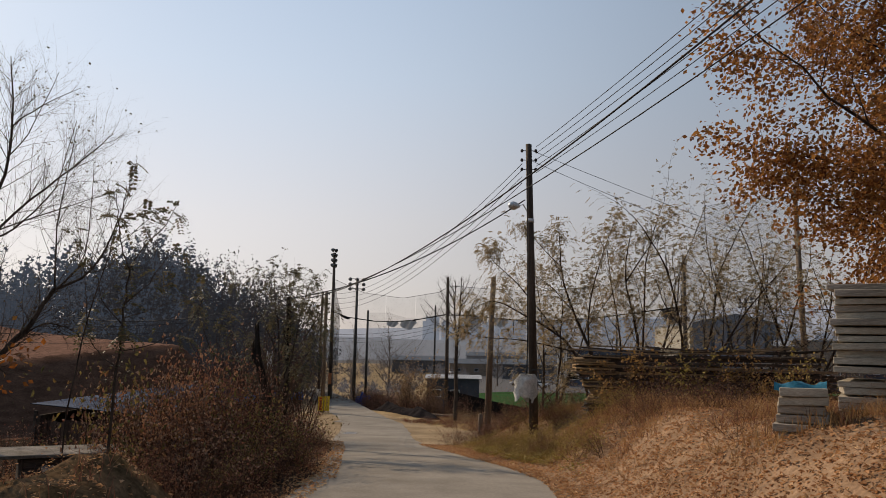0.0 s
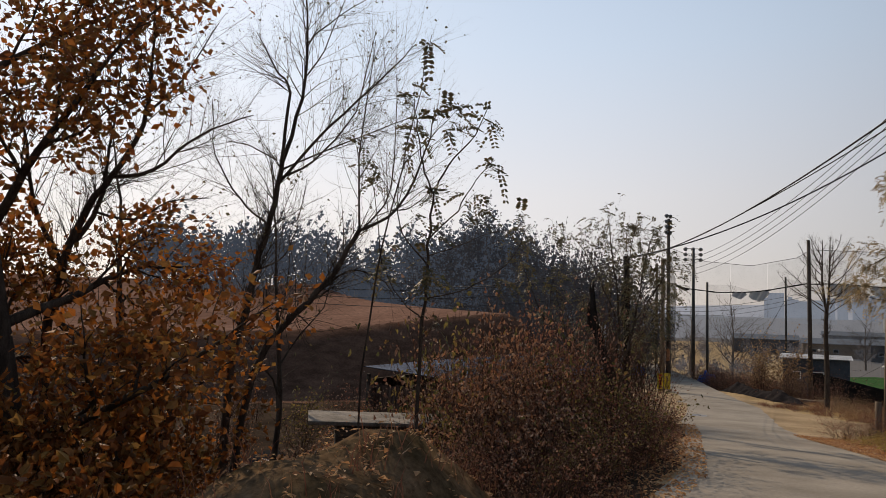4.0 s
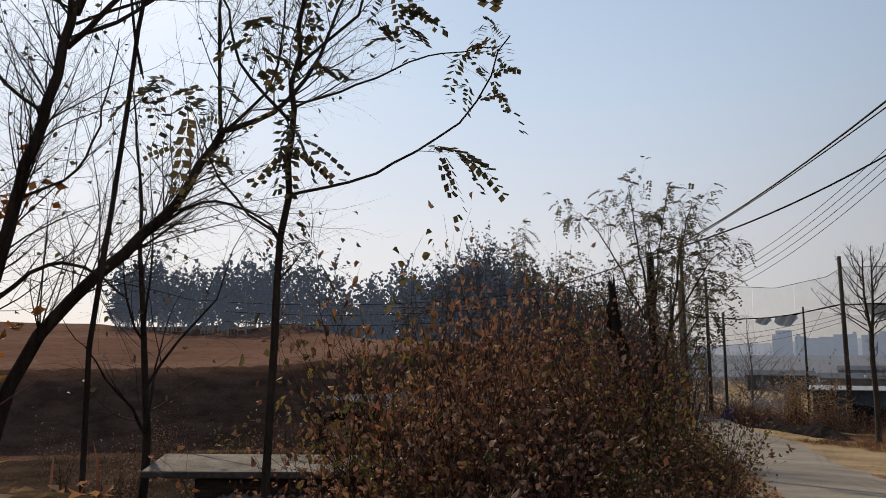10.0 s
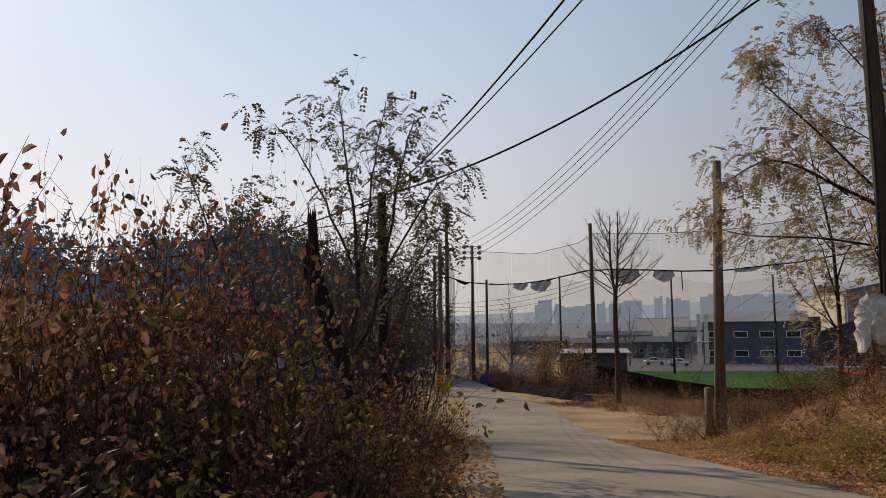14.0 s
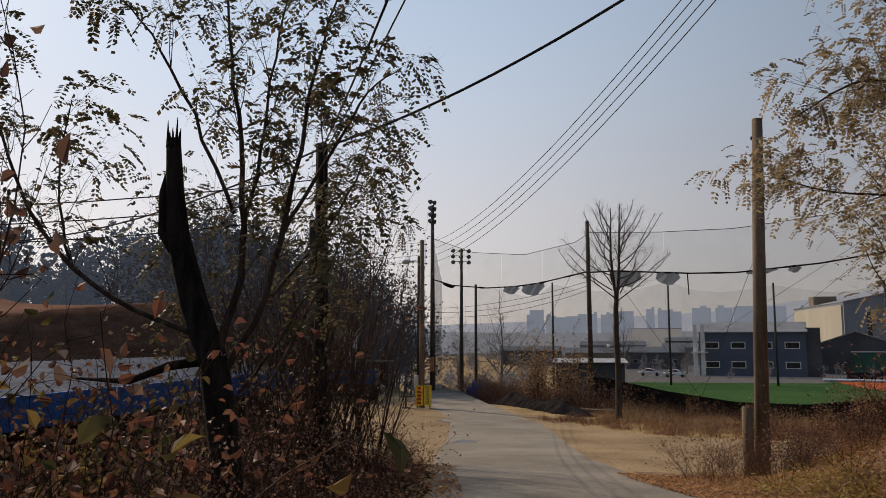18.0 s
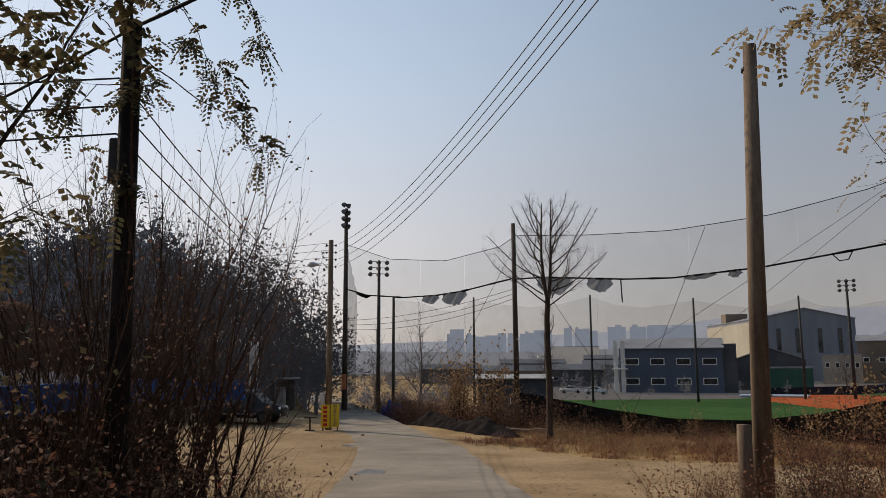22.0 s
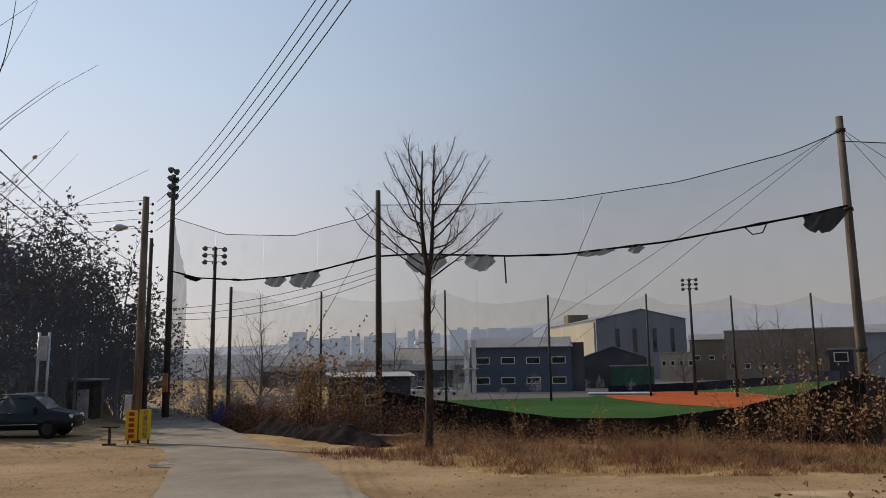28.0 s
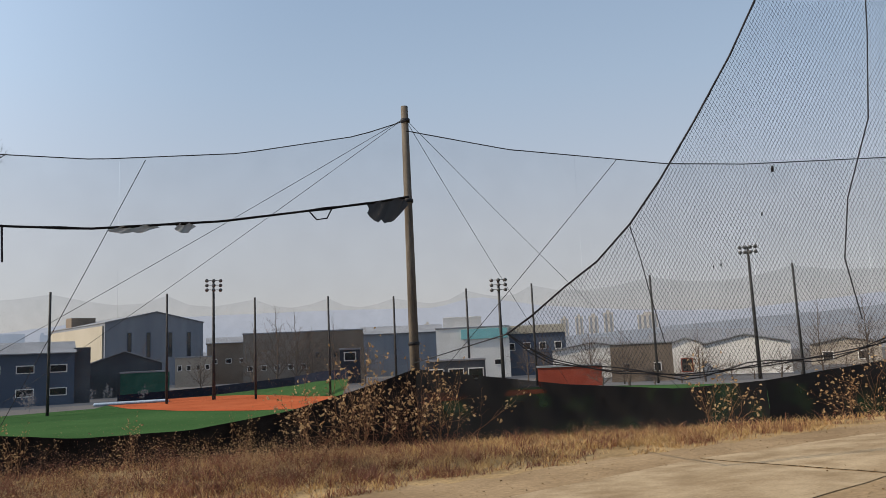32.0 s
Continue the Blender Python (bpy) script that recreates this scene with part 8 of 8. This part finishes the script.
wt = building("factory", (110.5, 147.8), -6.0, 10.3, 15.0, 12, -45, M_WHITE_B, "white factory with turquoise fascia sign", "flat", 0, 1, 3, (1.6, 1.2), 0.25)
part("fascia_sign", box(9.5, 0.3, 2.0, (2.4, -0.2, 9.0), 0.02), M_TURQ, wt, "turquoise fascia sign board")
part("upper_floor", box(8, 8, 2.6, (-2.0, 5, 11.4), 0.03), M_WHITE_B, wt)
gb = building("factory", (122.9, 141.7), -6.0, 9.6, 13.0, 12, -50, M_PANEL_BLUE, "grey-blue factory with cream parapet", "flat", 0, 1, 4, (1.5, 1.6), 0.55)
part("parapet", box(13.2, 0.4, 1.7, (0, -0.1, 9.6), 0.02), M_CREAM, gb)
building("storehouse", (109.8, 117.9), -6.2, 5.0, 14.0, 8, -54, M_WHITE_B, "low white storehouse with a shallow gable", "gable", 1.2)
building("block_house", (103.5, 104.2), -6.8, 6.2, 9.5, 8, -58, M_BROWN_B, "dull brown block house behind the net", "flat", 0, 1, 2, (1.2, 1.4), 0.3)
building("storehouse", (120.1, 105.6), -6.0, 4.9, 6.5, 9, -61, M_WHITE_B, "pale gabled storehouse with a dark doorway", "gable", 1.2, 1, 1, (2.0, 2.4), 0.05, frame_mat=M_RUST)
building("storehouse", (119.8, 94.8), -6.2, 4.9, 13.5, 9, -65, M_WHITE_B, "wide pale gabled storehouse with faded wall painting", "gable", 1.5)
building("storehouse", (139.5, 86.3), -5.6, 3.6, 11.0, 9, -71, M_BEIGE_B, "beige storehouse with a shallow roof", "gable", 1.0, 1, 2, (1.8, 1.6), 0.2)
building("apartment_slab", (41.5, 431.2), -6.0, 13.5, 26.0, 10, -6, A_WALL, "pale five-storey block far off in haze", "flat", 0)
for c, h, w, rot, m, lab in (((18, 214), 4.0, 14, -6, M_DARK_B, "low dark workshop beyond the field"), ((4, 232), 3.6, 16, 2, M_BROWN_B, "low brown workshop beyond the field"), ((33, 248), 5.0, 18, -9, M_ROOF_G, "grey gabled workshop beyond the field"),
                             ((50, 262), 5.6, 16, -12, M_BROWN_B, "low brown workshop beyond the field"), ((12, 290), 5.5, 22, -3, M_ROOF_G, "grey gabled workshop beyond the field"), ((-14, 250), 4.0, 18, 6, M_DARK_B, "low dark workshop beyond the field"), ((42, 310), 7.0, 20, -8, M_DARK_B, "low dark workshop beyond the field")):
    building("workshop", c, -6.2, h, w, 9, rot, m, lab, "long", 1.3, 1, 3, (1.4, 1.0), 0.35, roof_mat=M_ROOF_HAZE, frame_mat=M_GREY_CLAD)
M_BLUE_CLOTH = pmat("dark_blue_cloth", (0.012, 0.015, 0.028), (0.022, 0.026, 0.042), 1.0, 0.95, 0.3, 20, spec=0.0)
fence_red = building("sheet_hoarding", (90.5, 108.5), -6.6, 3.1, 9.5, 0.3, -52, M_RUST, "rust-red ribbed sheet hoarding", "flat", 0)
fence_red["category"] = "fence"
for a, b in zip(FAR_SIDE[:-1], FAR_SIDE[1:]):
    L = math.hypot(b[0] - a[0], b[1] - a[1])
    sheet("far_fence_cloth", (a[0], a[1], 0), (b[0], b[1], 0), [(0, a[2] + 1.6), (L, b[2] + 1.5)], [(0, a[2] - 0.1), (L, b[2] - 0.1)], M_BLUE_CLOTH, "dark blue windbreak cloth along the far side of the field", 8)
sheet("far_fence_cloth", (47, 169.5, 0), (65, 169.5, 0), [(0, -5.2), (18, -4.8)], [(0, -6.4), (18, -6.4)], M_BLUE_CLOTH, "dark blue windbreak cloth along the far side of the field", 8)
cover_pool = tagged(part("field_cover", box(11, 4.5, 0.35, (0, 0, 0), 0.12), pmat("pale_blue_cover", (0.28, 0.36, 0.46), (0.45, 0.52, 0.60), 0.6, 0.6, 0.3), None), "pale blue folded field cover on the turf", "cover")
cover_pool.location, cover_pool.rotation_euler.z = (46, 161, -6.2), radians(-20)


def small_car(at, turn, paint, label):
    e = empty("car", at, label, "car")
    e.rotation_euler.z = radians(turn)
    body = [(-2.2, 0.4), (-2.25, 0.85), (-1.55, 1.0), (-0.95, 1.42), (0.35, 1.45), (1.0, 1.0), (2.0, 0.85), (2.2, 0.65), (2.2, 0.35), (-2.1, 0.3)]
    part("body", extrude_profile(body, -0.85, 0.85, 0.14, 1.15), paint, e, "", True)
    for s in (-1, 1):
        bm = bmesh.new()
        bm.faces.new([bm.verts.new((x, s * (0.86 if z < 1.15 else 0.74), z)) for x, z in ((-1.4, 1.0), (-0.9, 1.36), (0.3, 1.38), (0.85, 1.02))])
        part("side_window", bm, M_GLASS, e)
        for x in (-1.35, 1.35):
            wheel(e, (x, s * 0.76, 0.3), 0.31, 0.2)
    return e


white_paint = car_paint("white_car_paint", (0.62, 0.62, 0.62))
small_car((17.2, 172.0, -6.35), -10, white_paint, "white saloon car parked by the office")
small_car((13.2, 178.0, -6.35), -10, white_paint, "white saloon car parked by the office")


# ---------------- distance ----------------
# backdrops: haze is put in as each one's own colour and glow
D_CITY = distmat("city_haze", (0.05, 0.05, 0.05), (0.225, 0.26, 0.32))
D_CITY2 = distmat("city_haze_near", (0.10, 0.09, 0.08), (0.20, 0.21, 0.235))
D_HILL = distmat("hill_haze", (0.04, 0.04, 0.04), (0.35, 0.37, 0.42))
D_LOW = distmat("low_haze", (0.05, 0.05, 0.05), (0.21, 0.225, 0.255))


def far_box(V, F, az, dist_m, w, z0, z1):
    c = Vector((-math.sin(az) * dist_m - 2, math.cos(az) * dist_m + 20, 0))
    r = Vector((math.cos(az), math.sin(az), 0)) * w / 2
    a = Vector((-math.sin(az), math.cos(az), 0)) * w * 0.4
    b = len(V)
    for z in (z0, z1):
        V += [(*(c - r - a).xy, z), (*(c + r - a).xy, z), (*(c + r + a).xy, z), (*(c - r + a).xy, z)]
    F += [(b, b + 1, b + 5, b + 4), (b + 1, b + 2, b + 6, b + 5), (b + 2, b + 3, b + 7, b + 6), (b + 3, b, b + 4, b + 7), (b + 4, b + 5, b + 6, b + 7)]


rng = random.Random(77)
V, F = [], []
for az, w, el in ((2.45, 34, 2.42), (2.9, 20, 2.1)):
    far_box(V, F, radians(az), 1900, w, -20, 1900 * math.tan(radians(el)))
az = 1.4
while az > -30:
    el = 1.95 + 0.5 * sstep(1, -8, az) + rng.uniform(-0.25, 0.12) - 0.8 * sstep(-17, -24, az)
    w = rng.uniform(16, 44)
    far_box(V, F, radians(az), 1900, w, -20, 1900 * math.tan(radians(el)))
    if rng.random() < 0.6:
        far_box(V, F, radians(az) + rng.uniform(-0.004, 0.004), 1895, w * 0.35, -20, 1900 * math.tan(radians(el + 0.16)))
    az -= math.degrees(w / 1900) * rng.uniform(0.8, 1.6)
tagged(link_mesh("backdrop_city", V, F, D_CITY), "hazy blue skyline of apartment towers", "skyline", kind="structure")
V, F = [], []
for k in range(150):
    az = radians(rng.uniform(-75, 14))
    dd = rng.uniform(420, 900)
    far_box(V, F, az, dd, rng.uniform(12, 34), -10, dd * math.tan(radians(rng.uniform(0.25, 0.85))))
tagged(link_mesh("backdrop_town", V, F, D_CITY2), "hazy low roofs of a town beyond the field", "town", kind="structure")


def apartments(c, base, h, w, rot, label):
    e = empty("apartment_tower", (c[0], c[1], base), label, "apartment tower", "apartment towers in the distance")
    e.rotation_euler.z = radians(rot)
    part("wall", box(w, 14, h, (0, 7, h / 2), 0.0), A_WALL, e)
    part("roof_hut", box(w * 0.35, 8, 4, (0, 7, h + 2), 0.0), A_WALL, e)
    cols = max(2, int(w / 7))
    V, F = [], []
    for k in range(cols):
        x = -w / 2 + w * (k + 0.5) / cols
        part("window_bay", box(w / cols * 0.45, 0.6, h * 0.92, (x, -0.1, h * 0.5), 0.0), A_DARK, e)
    return e


for c, base, h, w, rot in (((1029, 824), 0, 50, 13, -53), ((1044, 805), 0, 52, 13, -53), ((1018, 758), 0, 50, 15, -55), ((1031, 738), 0, 54, 15, -55), ((1022, 662), 0, 46, 30, -58), ((874, 995), 10, 42, 11, -42), ((907, 964), 10, 44, 26, -44), ((1075, 690), 0, 48, 20, -57)):
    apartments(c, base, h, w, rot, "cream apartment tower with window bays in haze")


def ridge(name, pts, dist_m, material, label, base=-30):
    """A hazy ridge line round the horizon: (azimuth, elevation) of its crest."""
    V, F = [], []
    az = np.linspace(pts[0][0], pts[-1][0], 160)
    for i, a in enumerate(az):
        el = interp(-a, [-p[0] for p in pts], [p[1] for p in pts]) + 0.07 * noise.noise((a * 0.6, dist_m, 0)) + 0.03 * noise.noise((a * 2.3, dist_m, 1))
        r = radians(a)
        for dd, z in ((dist_m, base), (dist_m, dist_m * math.tan(radians(max(el, 0.02)))), (dist_m + 500, base)):
            V.append((-math.sin(r) * dd - 2, math.cos(r) * dd + 20, z))
    for i in range(159):
        for k in range(2):
            F.append((i * 3 + k, i * 3 + 3 + k, i * 3 + 4 + k, i * 3 + 1 + k))
    return tagged(link_mesh(name, V, F, material, None, "", True), label, "hills", kind="structure")


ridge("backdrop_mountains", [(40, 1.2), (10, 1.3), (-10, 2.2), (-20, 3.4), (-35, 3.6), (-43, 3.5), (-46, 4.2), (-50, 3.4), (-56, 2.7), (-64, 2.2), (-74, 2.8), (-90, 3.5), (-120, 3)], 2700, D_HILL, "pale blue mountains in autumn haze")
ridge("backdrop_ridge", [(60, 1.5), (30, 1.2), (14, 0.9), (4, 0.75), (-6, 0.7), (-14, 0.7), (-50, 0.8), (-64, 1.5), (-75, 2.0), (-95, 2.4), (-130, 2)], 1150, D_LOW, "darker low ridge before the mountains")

# ---------------- near net at the end of the walk ----------------
NA, ND = Vector((8.0, 48.5, 0)), Vector((0.7224, -0.6914, 0))
ROPE_N = [(0.9, -0.58), (1.4, -0.25), (2.1, 0.3), (2.75, 0.76), (3.45, 1.47), (4.12, 2.34), (4.9, 3.5), (5.75, 4.85), (6.4, 6.05), (7.2, 7.7), (8.2, 10.0)]
HEM_N = [(0.9, -0.58), (1.6, -1.05), (2.9, -1.42), (4.2, -1.5), (6, -1.4), (8, -1.1), (10.5, -0.6), (13, 0.1)]


def inside(s, z):
    if not 0.9 <= s <= 13 or z > 10:
        return False
    return z > interp(s, [p[0] for p in HEM_N], [p[1] for p in HEM_N]) and s > interp(z, [p[1] for p in ROPE_N], [p[0] for p in ROPE_N])


V, F = [], []
for sign in (-1, 1):
    for k in range(-220, 420):
        run = None
        prev = None
        for j in range(0, 400):
            z = -1.6 + j * 0.03
            s = k * 0.075 + sign * z * 0.58
            ok = inside(s, z)
            if ok and run is None:
                run = (s, z)
            if run is not None and (not ok or j == 399):
                if prev and prev[1] - run[1] > 0.05:
                    (s0, z0), (s1, z1) = run, prev
                    b = len(V)
                    for s_, z_, o in ((s0, z0, -1), (s0, z0, 1), (s1, z1, 1), (s1, z1, -1)):
                        p = NA + ND * (s_ + o * 0.0038)
                        V.append((p.x, p.y, z_))
                    F.append((b, b + 1, b + 2, b + 3))
                run = None
            prev = (s, z)
near_net = tagged(link_mesh("near_net", V, F, M_WIRE), "black diamond-mesh net hanging from a rope", "net")


def in_net(pts):
    return [NA + ND * s + Vector((0, 0, z)) for s, z in pts]


cable("net_rope", in_net(ROPE_N), 0.022, "thick dark rope edging the near net", "rope")
for o in (0.0, 0.05, 0.11):
    cable("net_hem", in_net([(s, z + o * math.sin(s * 2.3 + 9 * o)) for s, z in resample(HEM_N, 30)]), 0.012, "bunched dark hem of the near net", "rope")
cable("net_rope", in_net([(8.8, 8), (8.6, 5.2), (8.4, 3.4), (7.8, 1.8), (7.6, 0.6), (7.8, -0.6)]), 0.014, "wavy dark rope down the near net", "rope")
cable("net_rope", in_net([(3.45, 1.4), (3.6, 0.8), (3.75, 0.0), (3.95, -0.9)]), 0.01, "thin dark rope down the near net", "rope")
for s, z, r in ((6.35, 2.45, 0.06), (6.05, 1.55, 0.035), (5.0, 0.55, 0.03), (5.15, 0.58, 0.03)):
    p = NA + ND * s + Vector((0, -0.02, z))
    V, F = [], []
    tube_into(V, F, [p + Vector((0, 0, -r)), p, p + Vector((0.02, 0, r))], [r * 0.4, r * 0.55, r * 0.3], 6, True)
    tagged(link_mesh("caught_leaf", V, F, M_BLACKNET), "withered dark leaf caught in the net", "leaf")
net_post = pole("net_pole", (17.6, 39.3, land(17.6, 39.3) - 0.2), (17.4, 39.5, 10.2), 0.16, 0.12, M_POLE, "weathered pole at the end of the near net", "net pole")
cable("net_stay", [in_net(HEM_N)[0], Vector((17.6, 60.8, -1.2))], 0.015, "dark rope from the net to the corner pole", "rope")
